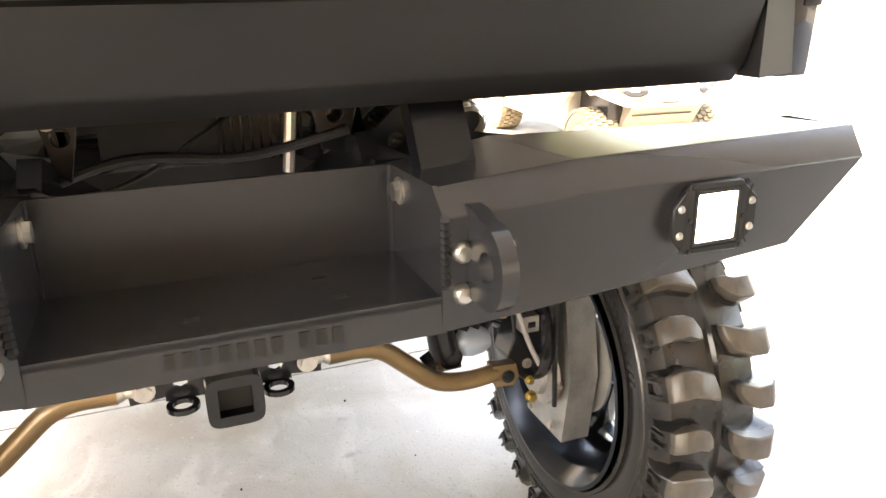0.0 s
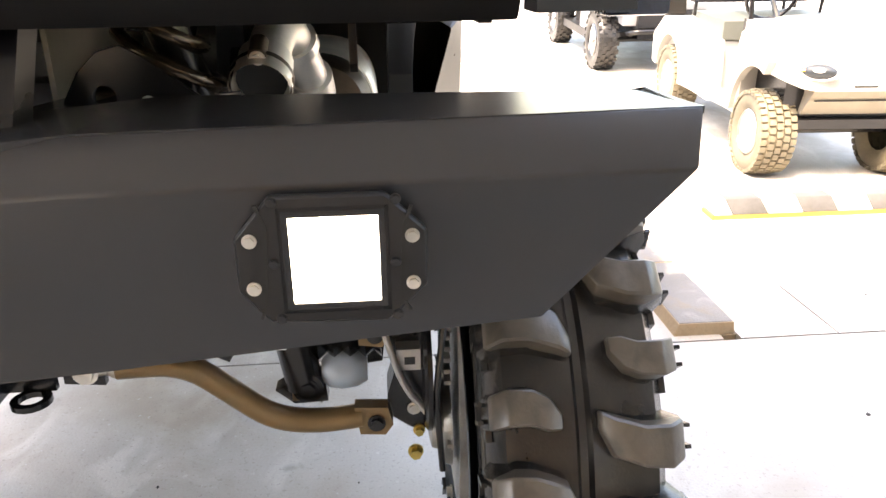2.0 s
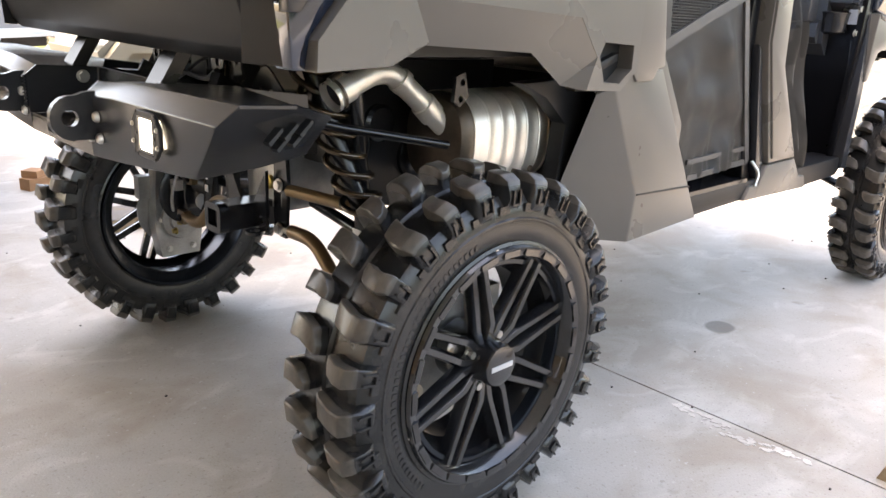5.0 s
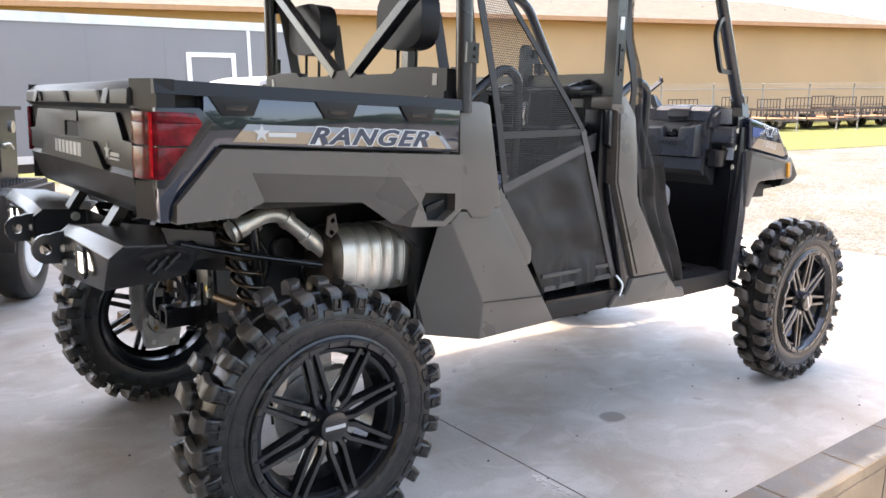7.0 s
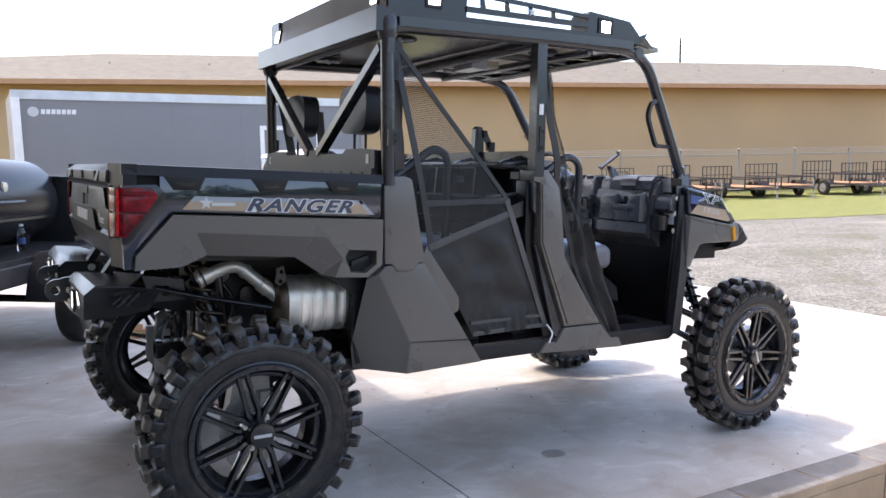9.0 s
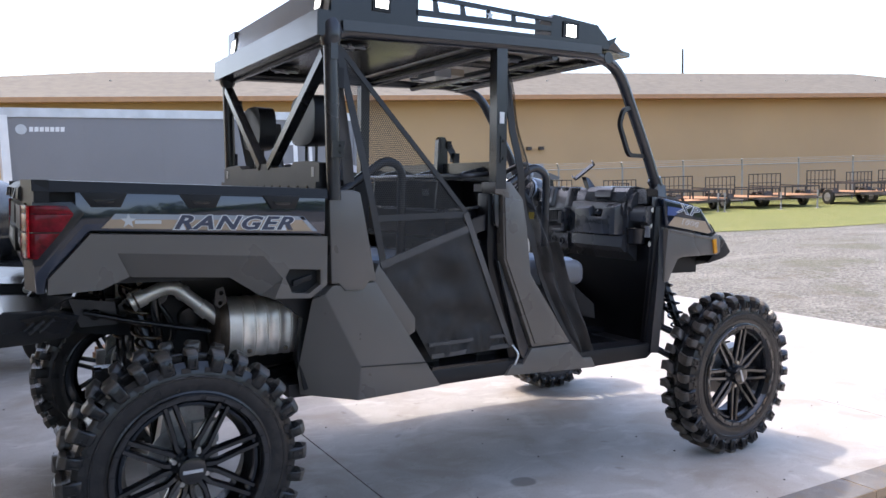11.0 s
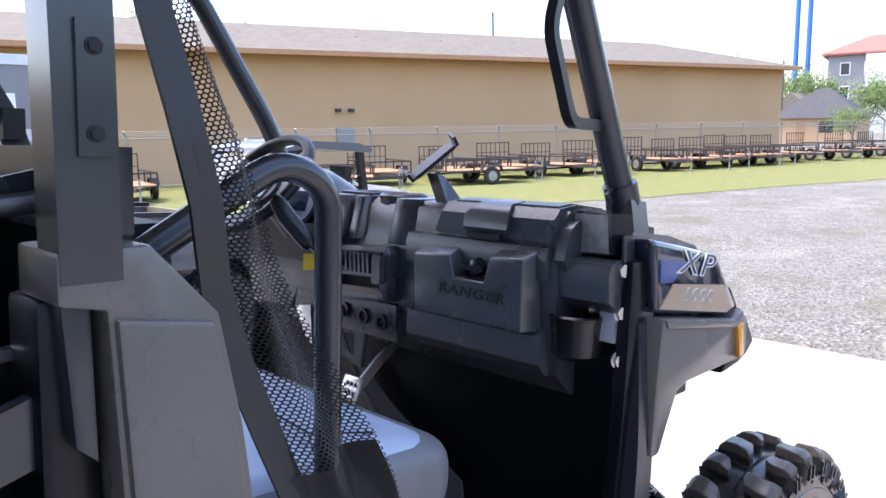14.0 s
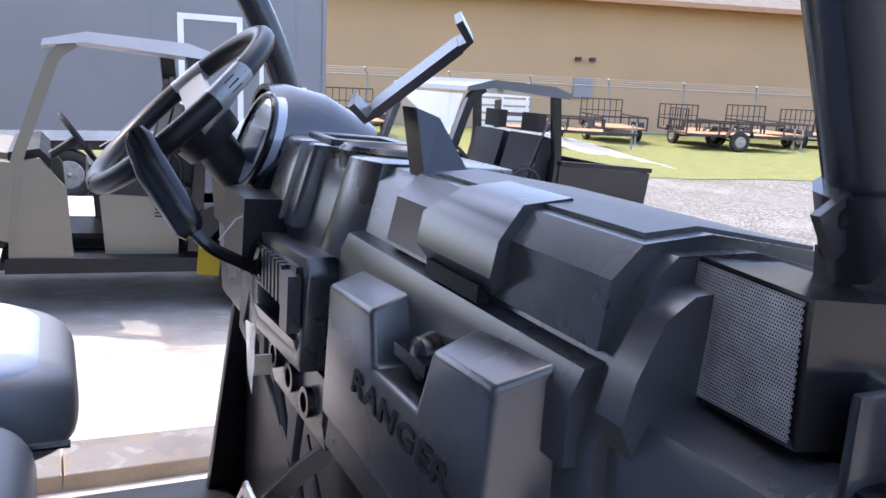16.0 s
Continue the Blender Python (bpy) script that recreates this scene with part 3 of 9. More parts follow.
# ---- fence with barbed wire arms ----
fence = thing("chain_fence", "galvanised chain link fence with barbed wire arms", "fence", yard_m(27.0, 0.0))
for s in range(-14, 60, 3):
    part("post", put_sweep(bmesh.new(), [(s, 0, 0), (s, 0, 1.83), (s - 0.12, -0.14, 2.06)], disc(0.042, 6)), GALV, fence)
for z in (1.8, 0.15):
    part("rail", tube([(-14, 0, z), (60, 0, z)], 0.03, n=6), GALV, fence)
bm = bmesh.new()
for z, y in ((1.9, -0.05), (1.98, -0.1), (2.05, -0.14)):
    put_sweep(bm, [(-14, y, z), (60, y, z)], disc(0.009, 4))
part("barbed_wire", bm, GALV, fence)
bm = bmesh.new()
for i in range(2 * 74 * 4):
    s = -14 + i / 8
    for k in (1, -1):
        a, b = (s, 0.0, 0.05), (min(60, max(-14, s + k * 1.75)), 0.0, 1.8)
        put_sweep(bm, [a, b], disc(0.0025, 3), caps=False)
part("mesh", bm, GALV, fence, smooth=0)["kind"] = "stuff"

# a hairline crack wandering from the joint towards the rear of the apron
crack = bmesh.new()
rnd = random.Random(5)
path = [(0.92 - 0.045 * i, -2.56 + 0.0085 * i + 0.02 * noise.noise((i * 0.31, 3.0, 0)) + rnd.uniform(-0.006, 0.006)) for i in range(34)]
for (xa, ya), (xb, yb) in zip(path, path[1:]):
    w = rnd.uniform(0.0012, 0.0032)
    put_prism(crack, [(xa, ya - w, 0.0004), (xb, yb - w, 0.0004), (xb, yb + w, 0.0004), (xa, ya + w, 0.0004)], (0, 0, 0.0008))
part("crack", crack, surf("crack_dirt", (0.10, 0.085, 0.07), 0.9, vary=0.2, grain=90, bump=0.3), slab, "thin dark crack in the concrete", 0)

# ---- the vehicle: x forward from the rear axle, y to its left, z up from the slab ----
CAR = RAMP @ Matrix.Translation((0, YC, 0))
car = thing("utility_vehicle", "lifted dark bronze four-door utility vehicle on huge mud tyres", "utility vehicle", CAR)
MIRROR = Matrix.Diagonal((1, -1, 1, 1))


def both(name, make, material, label="", smooth=38, parent=None):
    """A part on the right side and its mirror image on the left."""
    out = []
    for flip in (False, True):
        bm = make()
        if flip:
            bm.transform(MIRROR)
            bmesh.ops.reverse_faces(bm, faces=bm.faces)
        out.append(part(name, bm, material, parent or car, label, smooth))
    return out


# wheels
TR = 0.425


def put_copy(bm, b2, m):
    b2.transform(m)
    tmp = bpy.data.meshes.new("tmp")
    b2.to_mesh(tmp)
    b2.free()
    bm.from_mesh(tmp)
    bpy.data.meshes.remove(tmp)


def lug(side, w, reach, bow, foot):
    """One bevelled lug: curved from the centre groove over the shoulder down the sidewall."""
    bm = bmesh.new()
    st = [(reach, 0.384, TR - 0.008, bow, w * 0.45), (reach + 0.016, 0.384, TR - 0.001, bow * 0.35, w * 0.95), (0.07, 0.382, TR, -0.004, w), (0.102, 0.374, TR, -0.006, w * 1.05), (0.121, 0.355, TR - 0.012, 0.004, w), (0.131, 0.345, TR - 0.042, 0.006, w * 0.9), (0.1285, foot, foot + 0.014, 0.006, w * 0.8)]
    rings = []
    for y, rb, rt, off, hw in st:
        ring = []
        for r, sgn, f in ((rb, -1, 1.12), (rt, -1, 0.9), (rt, 1, 0.9), (rb, 1, 1.12)):
            a = side * off * 1.2 + sgn * hw * f / r
            yy = y - (0.016 if (r == rb and y > 0.1) else 0.0)
            ring.append(bm.verts.new((r * math.cos(a), side * yy, r * math.sin(a))))
        rings.append(ring)
    for a, b in zip(rings, rings[1:]):
        for q in range(4):
            bm.faces.new((a[q], a[(q + 1) % 4], b[(q + 1) % 4], b[q]))
    bm.faces.new(rings[0])
    bm.faces.new(rings[-1])
    bmesh.ops.recalc_face_normals(bm, faces=bm.faces)
    rounded(bm, 0.0028, 1, 28)
    for k in (-1, 1):  # raised edging of the pad on the shoulder
        put_copy(bm, put_box(bmesh.new(), -0.016, 0.016, -0.0035, 0.0035, -0.0022, 0.0022), Matrix.Translation((0.379, side * 0.1335, side * 0.002 + k * w * 0.48)))
    put_copy(bm, put_box(bmesh.new(), -0.0022, 0.0022, -0.0035, 0.0035, -w * 0.46, w * 0.46), Matrix.Translation((0.364, side * 0.1325, side * 0.004)))
    return bm


def tyre_mesh():
    bm = bmesh.new()
    prof = [(0.262, -0.098), (0.268, -0.112), (0.285, -0.12), (0.31, -0.1235), (0.33, -0.123), (0.36, -0.116), (0.38, -0.1), (0.388, -0.055), (0.389, -0.011), (0.383, -0.005),
            (0.383, 0.005), (0.389, 0.011), (0.388, 0.055), (0.38, 0.1), (0.36, 0.116), (0.33, 0.123), (0.31, 0.1235), (0.285, 0.12), (0.268, 0.112), (0.262, 0.098)]
    put_lathe(bm, prof, n=72, caps=False)
    for s in (-1, 1):
        put_lathe(bm, [(0.268, s * 0.112), (0.274, s * 0.124), (0.281, s * 0.1205)], n=72, caps=False)
        put_lathe(bm, [(0.324, s * 0.1225), (0.3265, s * 0.1255), (0.331, s * 0.1255), (0.334, s * 0.1215)], n=72, caps=False)
    lugs = 14
    for side in (-1, 1):
        for k, (w, reach, bow, foot) in enumerate(((0.0245, 0.014, 0.055, 0.338), (0.0205, 0.034, 0.03, 0.348))):
            pattern = lug(side, w, reach, bow, foot)
            for i in range(lugs):
                base = 2 * math.pi * (i + 0.5 * k + (0.27 if side > 0 else 0)) / lugs
                put_copy(bm, pattern.copy(), Matrix.Rotation(-base, 4, "Y"))
            pattern.free()
        for i in range(28):  # stepped feet between the lugs
            a = 2 * math.pi * (i + 0.25 + (0.54 if side > 0 else 0)) / 28
            put_copy(bm, rounded(put_box(bmesh.new(), -0.009, 0.009, -0.004, 0.004, -0.015, 0.015), 0.002, 1), Matrix.Rotation(-a, 4, "Y") @ Matrix.Translation((0.353, side * 0.1195, 0)))
        for i in range(40):  # fine raised characters' blocks on the sidewall
            a = 2 * math.pi * i / 120 + (0.8 if side > 0 else 1.9)
            put_copy(bm, put_box(bmesh.new(), -0.006, 0.006, -0.0012, 0.0012, -0.0045, 0.0045), Matrix.Rotation(-a, 4, "Y") @ Matrix.Translation((0.303, side * 0.1235, 0)))
    return mesh_of(bm, "tyre", 32)


def rim_mesh():
    bm = bmesh.new()
    put_lathe(bm, [(0.205, -0.02), (0.24, -0.098), (0.244, -0.118), (0.252, -0.132), (0.27, -0.137), (0.274, -0.128), (0.258, -0.112)], n=72, caps=False)  # outer lip at -y
    for i in range(24):
        a = 2 * math.pi * i / 24
        b2 = put_box(bmesh.new(), -0.007, 0.007, -0.006, 0.0, -0.024, 0.024)
        b2.transform(Matrix.Rotation(-a, 4, "Y") @ Matrix.Translation((0.2585, -0.132, 0)))
        tmp = bpy.data.meshes.new("b")
        b2.to_mesh(tmp)
        b2.free()
        bm.from_mesh(tmp)
        bpy.data.meshes.remove(tmp)
    return mesh_of(bm, "rim", 30)


def barrel_mesh():
    return mesh_of(lathe([(0.236, -0.1), (0.236, 0.1), (0.252, 0.118), (0.266, 0.13), (0.27, 0.136), (0.262, 0.137), (0.248, 0.124), (0.228, 0.1), (0.226, -0.1)], n=64, close=True), "barrel", 30)


def spoke_mesh():
    bm = bmesh.new()
    for k in (-1, 1):
        pts = [(0.05, 0, 0.008 * k), (0.092, 0, 0.014 * k), (0.165, 0, 0.048 * k), (0.234, 0, 0.079 * k)]
        ys = (-0.088, -0.098, -0.104, -0.11)
        rings = []
        for (x, _, z), y, w in zip(pts, ys, (0.013, 0.0125, 0.012, 0.012)):
            rings.append([bm.verts.new(p) for p in ((x, y, z - w * 0.55), (x, y, z + w * 0.55), (x, y + 0.012, z + w), (x, y + 0.034, z + w), (x, y + 0.034, z - w), (x, y + 0.012, z - w))])
        for a, b in zip(rings, rings[1:]):
            for q in range(6):
                bm.faces.new((a[q], a[(q + 1) % 6], b[(q + 1) % 6], b[q]))
        bm.faces.new(rings[0])
        bm.faces.new(rings[-1])
    return mesh_of(rounded(bm, 0.0025, 1, 30), "spoke", 30)


def build_wheel():
    w = part("wheel", lathe([(0.03, -0.06), (0.075, -0.072), (0.078, -0.04), (0.07, 0.03), (0.05, 0.05)], n=32), RIM, car, "black split-spoke wheel with a deep mud tyre")
    part("tyre", tyre_mesh(), TYRE, w, "deep-lugged black mud tyre")
    part("rim", rim_mesh(), RIM, w, "satin black rim lip with pocketed ring")
    part("rim_barrel", barrel_mesh(), RIM_IN, w)
    sp = spoke_mesh()
    for i in range(8):
        o = part("spoke", sp, RIM, w)
        o.matrix_basis = Matrix.Rotation(2 * math.pi * (i + 0.12) / 8, 4, "Y")
    part("centre_cap", rounded(lathe([(0.036, -0.134), (0.046, -0.131), (0.05, -0.12), (0.05, -0.06)], n=32), 0.002, 1), RIM, w, "round black centre cap")
    part("cap_bar", box(-0.034, 0.034, -0.1356, -0.134, -0.006, 0.006, 0.001, 1), SILVER, w)
    for i in range(4):
        a = math.pi * (0.5 * i + 0.35)
        part("lug_nut", bolt((0.062 * math.cos(a), -0.072, 0.062 * math.sin(a)), (0, -1, 0), 0.009, 0.02), ZINC, w)
    part("brake_disc", lathe([(0.06, 0.04), (0.125, 0.04), (0.125, 0.046), (0.06, 0.046)], n=40, close=True), ALLOY, w)
    part("caliper", box(0.03, 0.12, 0.015, 0.07, 0.05, 0.13, 0.012), ALLOY, w)
    part("portal_box", rounded(put_prism(bmesh.new(), [(-0.07, 0.055, -0.16), (0.07, 0.055, -0.16), (0.09, 0.055, -0.05), (0.075, 0.055, 0.19), (0.02, 0.055, 0.235), (-0.06, 0.055, 0.2), (-0.095, 0.055, 0.0)], (0, 0.075, 0)), 0.022, 3), ALLOY, w, "cast alloy gear hub")
    part("hub_boss", lathe([(0.075, 0.14), (0.07, 0.155), (0.05, 0.16), (0.045, 0.175), (0.02, 0.18)], (0.0, 0, -0.02), 28, "Y"), ALLOY, w)
    for k in range(7):
        part("hub_rib", box(-0.05 + 0.002 * k, 0.055 - 0.002 * k, 0.14, 0.152, 0.07 + 0.018 * k, 0.077 + 0.018 * k, 0.002, 1), ALLOY, w)
    part("brake_pipe", tube([(-0.06, 0.15, 0.2), (-0.09, 0.17, 0.08), (-0.08, 0.16, -0.06)], 0.006, 0.03, 8), FRAME, w)
    for a, z in ((-0.045, -0.13), (0.045, -0.13), (-0.05, 0.17), (0.05, 0.17), (0.07, -0.02), (-0.07, -0.02)):
        part("hub_bolt", bolt((a, 0.14, z), (0, 1, 0), 0.008, 0.01), ZINC, w)
    return w


WZ = 0.418
wheel = build_wheel()
NARROW = Matrix.Diagonal((1, 0.86, 1, 1))
wheel.matrix_basis = Matrix.Translation((0, -0.762, WZ)) @ NARROW
for x, y, turn in ((2.93, -0.775, 0), (0.0, 0.762, 180), (2.93, 0.775, 180)):
    k = 1.035 if x else 1.0  # the front pair stands a little taller
    m = Matrix.Translation((x, y, WZ * k)) @ Matrix.Rotation(radians(turn), 4, "Z") @ Matrix.Rotation(radians(23 * x), 4, "Y") @ NARROW @ Matrix.Scale(k, 4)
    copy_thing(wheel, m)

# cargo bed
GLOSS_PTS = [(-0.345, 1.375), (0.522, 1.378), (0.522, 1.229), (-0.302, 1.247), (-0.428, 1.097), (-0.436, 1.045), (-0.462, 1.045), (-0.468, 1.15), (-0.345, 1.297)]
both("bed_side", lambda: side_plate(GLOSS_PTS, -0.772, 0.05, 0.004), GLOSS, "glossy dark metallic bed side")


def lower_panel():
    """The faceted bronze panel over the rear wheel, with its hand-hold opening."""
    bm = bmesh.new()
    yo, yi = -0.797, -0.752
    band = [(-0.304, 1.238), (0.522, 1.221), (0.522, 1.036), (0.456, 0.986), (0.315, 0.992), (0.346, 1.066), (0.272, 1.152), (-0.224, 1.174), (-0.186, 1.094), (-0.273, 1.053), (-0.43, 1.044), (-0.428, 1.094)]
    hole = [(0.366, 1.106), (0.502, 1.099), (0.503, 1.036), (0.45, 0.999), (0.378, 1.004), (0.347, 1.071)]
    hole = [(0.43 + (x - 0.43) * 0.9, 1.052 + (z - 1.052) * 0.9) for x, z in hole]
    loops = []
    for loop in (band, hole):
        vs = [bm.verts.new((x, yo, z)) for x, z in loop]
        loops.append(vs)
        for i in range(len(vs)):
            bm.edges.new((vs[i], vs[(i + 1) % len(vs)]))
    bmesh.ops.triangle_fill(bm, edges=bm.edges[:], use_beauty=True)
    # rims drawn inwards
    for vs in loops:
        inn = [bm.verts.new(v.co + Vector((0, 0.06, 0))) for v in vs]
        for i in range(len(vs)):
            j = (i + 1) % len(vs)
            bm.faces.new((vs[i], vs[j], inn[j], inn[i]))
    # the sloping facets over the arch
    top = [(-0.224, 1.174), (0.272, 1.152), (0.346, 1.066), (0.315, 0.992)]
    low = [(-0.186, 1.094), (-0.169, 1.087), (0.16, 1.073), (0.275, 1.0)]
    t = [bm.verts.new((x, yo + 0.001, z)) for x, z in top]
    b = [bm.verts.new((x, yi, z)) for x, z in low]
    bm.faces.new((t[0], t[1], b[2], b[1]))
    bm.faces.new((t[0], b[1], b[0]))
    bm.faces.new((t[1], t[2], b[3], b[2]))
    bm.faces.new((t[2], t[3], b[3]))
    return bm


both("arch_panel", lower_panel, TAUPE, "matte bronze faceted plastic arch panel", 20)
# black backing that paints the shade inside the hand-hold
both("hand_hold_shade", lambda: box(0.33, 0.515, -0.755, -0.73, 0.985, 1.12), HOLE)
both("hand_hold_latch", lambda: side_plate([(0.395, 1.03), (0.47, 1.055), (0.47, 1.075), (0.395, 1.052)], -0.772, 0.03, 0.003), BLACK)
both("bed_rail", lambda: rounded(put_prism(bmesh.new(), [(-0.47, -0.775, 1.374), (-0.47, -0.768, 1.41), (-0.47, -0.69, 1.412), (-0.47, -0.68, 1.38), (-0.47, -0.70, 1.374)], (1.0, 0, -0.008)), 0.006), BLACK, "black plastic bed rail")
for x0 in (-0.334, -0.022, 0.273):
    def clip(x0=x0):
        return side_plate([(x0, 1.374), (x0 + 0.147, 1.375), (x0 + 0.126, 1.326), (x0 + 0.035, 1.325)], -0.779, 0.02, 0.003)
    both("rail_socket", clip, BLACK, "black recessed tie-down socket")
    both("socket_slot", lambda x0=x0: side_plate([(x0 + 0.04, 1.352), (x0 + 0.112, 1.352), (x0 + 0.1, 1.338), (x0 + 0.05, 1.338)], -0.7815, 0.006, 0.001), BLACK_SATIN)
part("bed_floor", box(-0.45, 0.53, -0.69, 0.69, 1.06, 1.1, 0.01), BLACK, car, "black ribbed cargo bed floor")
for i in range(11):
    y = -0.6 + 0.12 * i
    part("floor_rib", box(-0.44, 0.52, y - 0.025, y + 0.025, 1.1, 1.112, 0.004, 1), BLACK, car)
both("bed_inner_wall", lambda: box(-0.45, 0.53, -0.715, -0.69, 1.08, 1.395, 0.006), BLACK)
part("bed_front_wall", box(0.49, 0.53, -0.69, 0.69, 1.08, 1.4, 0.006), BLACK, car)


def tailgate():
    bm = bmesh.new()
    z = [1.042, 1.07, 1.155, 1.168, 1.245, 1.318, 1.336, 1.346, 1.385, 1.41]
    x = [-0.448, -0.47, -0.496, -0.486, -0.479, -0.481, -0.488, -0.506, -0.503, -0.47]
    h = 0.66
    rows = [[bm.verts.new((xx, y, zz)) for y in (-h, h)] for xx, zz in zip(x, z)]
    for a, b in zip(rows, rows[1:]):
        bm.faces.new((a[0], b[0], b[1], a[1]))
    inn = [[bm.verts.new((-0.44, y, zz)) for y in (-h, h)] for zz in (1.045, 1.41)]
    bm.faces.new((rows[-1][0], inn[1][0], inn[1][1], rows[-1][1]))
    bm.faces.new((inn[1][0], inn[0][0], inn[0][1], inn[1][1]))
    bm.faces.new((inn[0][0], rows[0][0], rows[0][1], inn[0][1]))
    for k in (0, 1):
        bm.faces.new([r[k] for r in rows] + [inn[1][k], inn[0][k]])
    bmesh.ops.recalc_face_normals(bm, faces=bm.faces)
    return rounded(bm, 0.006, 2, 20)


gate = part("tailgate", tailgate(), BLACK, car, "black moulded plastic tailgate with a sculpted face")
gate_face = [(-0.515, 1.322), (0.515, 1.322), (0.575, 1.249), (0.655, 1.246), (0.655, 1.172), (-0.655, 1.172), (-0.655, 1.246), (-0.575, 1.249)]
part("gate_face", rounded(cut_plate(gate_face, [[(-0.088, 1.286), (0.088, 1.286), (0.092, 1.238), (-0.092, 1.238)]], lambda y, z: (-0.494, y, z), (0.02, 0, 0)), 0.003, 2), BLACK, gate, "raised black centre panel")
# black box painting the shade in the latch opening
part("latch_hole", box(-0.4875, -0.476, -0.1, 0.1, 1.23, 1.29), HOLE, gate)
part("gate_latch", rounded(put_prism(bmesh.new(), [(-0.499, -0.10, 1.289), (-0.499, 0.10, 1.289), (-0.497, 0.096, 1.321), (-0.497, -0.096, 1.321)], (0.02, 0, 0)), 0.003, 2), BLACK, gate, "black latch cover")
part("name_panel", rounded(put_prism(bmesh.new(), [(-0.505, -0.31, 1.234), (-0.505, 0.31, 1.234), (-0.507, 0.40, 1.176), (-0.507, 0.425, 1.16), (-0.507, -0.425, 1.16), (-0.507, -0.40, 1.176)], (0.025, 0, 0)), 0.005, 2), BLACK, gate, "raised name panel")
both("gate_step", lambda: side_plate([(-0.515, 1.345), (-0.478, 1.355), (-0.478, 1.4), (-0.505, 1.385)], -0.5, 0.06, 0.004), BLACK, parent=gate)
for i, y in enumerate((-0.45, -0.05, 0.35)):
    part("grab_notch", rounded(put_prism(bmesh.new(), [(-0.5115, y, 1.35), (-0.5115, y + 0.03, 1.35), (-0.5115, y + 0.06, 1.383), (-0.5115, y + 0.03, 1.383)], (0.012, 0, 0)), 0.002, 1), HOLE, gate)
for i in range(7):
    y = 0.156 - 0.052 * i
    part("badge_bar", rounded(put_prism(bmesh.new(), [(-0.5085, y - 0.021, 1.181), (-0.5085, y + 0.018, 1.181), (-0.5075, y + 0.022, 1.223), (-0.5075, y - 0.017, 1.223)], (0.004, 0, 0)), 0.0008, 1), PAPER if i % 2 else SILVER, gate)


def star(cx, cz, r):
    return [(cx + (r if i % 2 == 0 else r * 0.4) * math.sin(math.pi * i / 5), cz + (r if i % 2 == 0 else r * 0.4) * math.cos(math.pi * i / 5)) for i in range(10)]


part("badge_star", put_prism(bmesh.new(), [(-0.4975, -y, z) for y, z in star(0.43, 1.212, 0.029)], (0.005, 0, 0)), SILVER, gate, "silver star badge")
part("badge_bar", box(-0.4975, -0.493, -0.545, -0.462, 1.201, 1.211, 0.001, 1), SILVER, gate)
part("badge_bar", box(-0.4975, -0.493, -0.545, -0.455, 1.191, 1.196, 0.001, 1), SILVER, gate)
both("corner_trim", lambda: rounded(put_prism(bmesh.new(), [(-0.49, -0.665, 1.05), (-0.455, -0.768, 1.05), (-0.44, -0.768, 1.05), (-0.44, -0.665, 1.05)], (0, 0, 0.1)), 0.006), BLACK)
both("corner_cap", lambda: rounded(put_prism(bmesh.new(), [(-0.496, -0.655, 1.335), (-0.464, -0.77, 1.335), (-0.42, -0.774, 1.335), (-0.42, -0.655, 1.335)], (0, 0, 0.076)), 0.008), BLACK)
both("corner_post", lambda: rounded(put_prism(bmesh.new(), [(-0.482, -0.655, 1.14), (-0.45, -0.765, 1.14), (-0.42, -0.765, 1.14), (-0.42, -0.655, 1.14)], (0, 0, 0.2)), 0.005), BLACK)


both("lamp_bezel", lambda: side_plate([(-0.47, 1.34), (-0.356, 1.343), (-0.318, 1.306), (-0.446, 1.135), (-0.47, 1.135)], -0.776, 0.03, 0.004), BLACK_SATIN)


def wrap_lens(outline_z, tip):
    """A lens that wraps the corner: rear face, rounded corner, side face ending in a slanted tip."""
    z0, z1 = outline_z
    plan = [(-0.5, -0.675), (-0.497, -0.70), (-0.492, -0.73), (-0.484, -0.757), (-0.474, -0.773), (-0.46, -0.782)]
    bm = bmesh.new()
    low = [bm.verts.new((x, y, z0)) for x, y in plan] + [bm.verts.new((tip[0], -0.782, z0))]
    top = [bm.verts.new((x, y, z1)) for x, y in plan] + [bm.verts.new((tip[1], -0.782, z1))]
    for a, b, c, d in zip(low, low[1:], top[1:], top):
        bm.faces.new((a, b, c, d))
    bmesh.ops.recalc_face_normals(bm, faces=bm.faces)
    bmesh.ops.solidify(bm, geom=bm.faces[:], thickness=0.012)
    return rounded(bm, 0.003, 2, 50)


both("tail_lamp", lambda: wrap_lens((1.302, 1.329), (-0.35, -0.37)), RED, "red tail lamp lens")
both("tail_lamp", lambda: wrap_lens((1.244, 1.3015), (-0.388, -0.35)), RED, "red tail lamp lens")
both("tail_lamp", lambda: wrap_lens((1.158, 1.24), (-0.455, -0.391)), RED, "red tail lamp lens")
both("lamp_strip", lambda: put_prism(bmesh.new(), [(-0.4815, -0.7655, 1.325), (-0.4775, -0.772, 1.325), (-0.4775, -0.772, 1.165), (-0.4815, -0.7655, 1.165)], (-0.004, -0.003, 0)), REDGLOW, "bright red lamp strip")

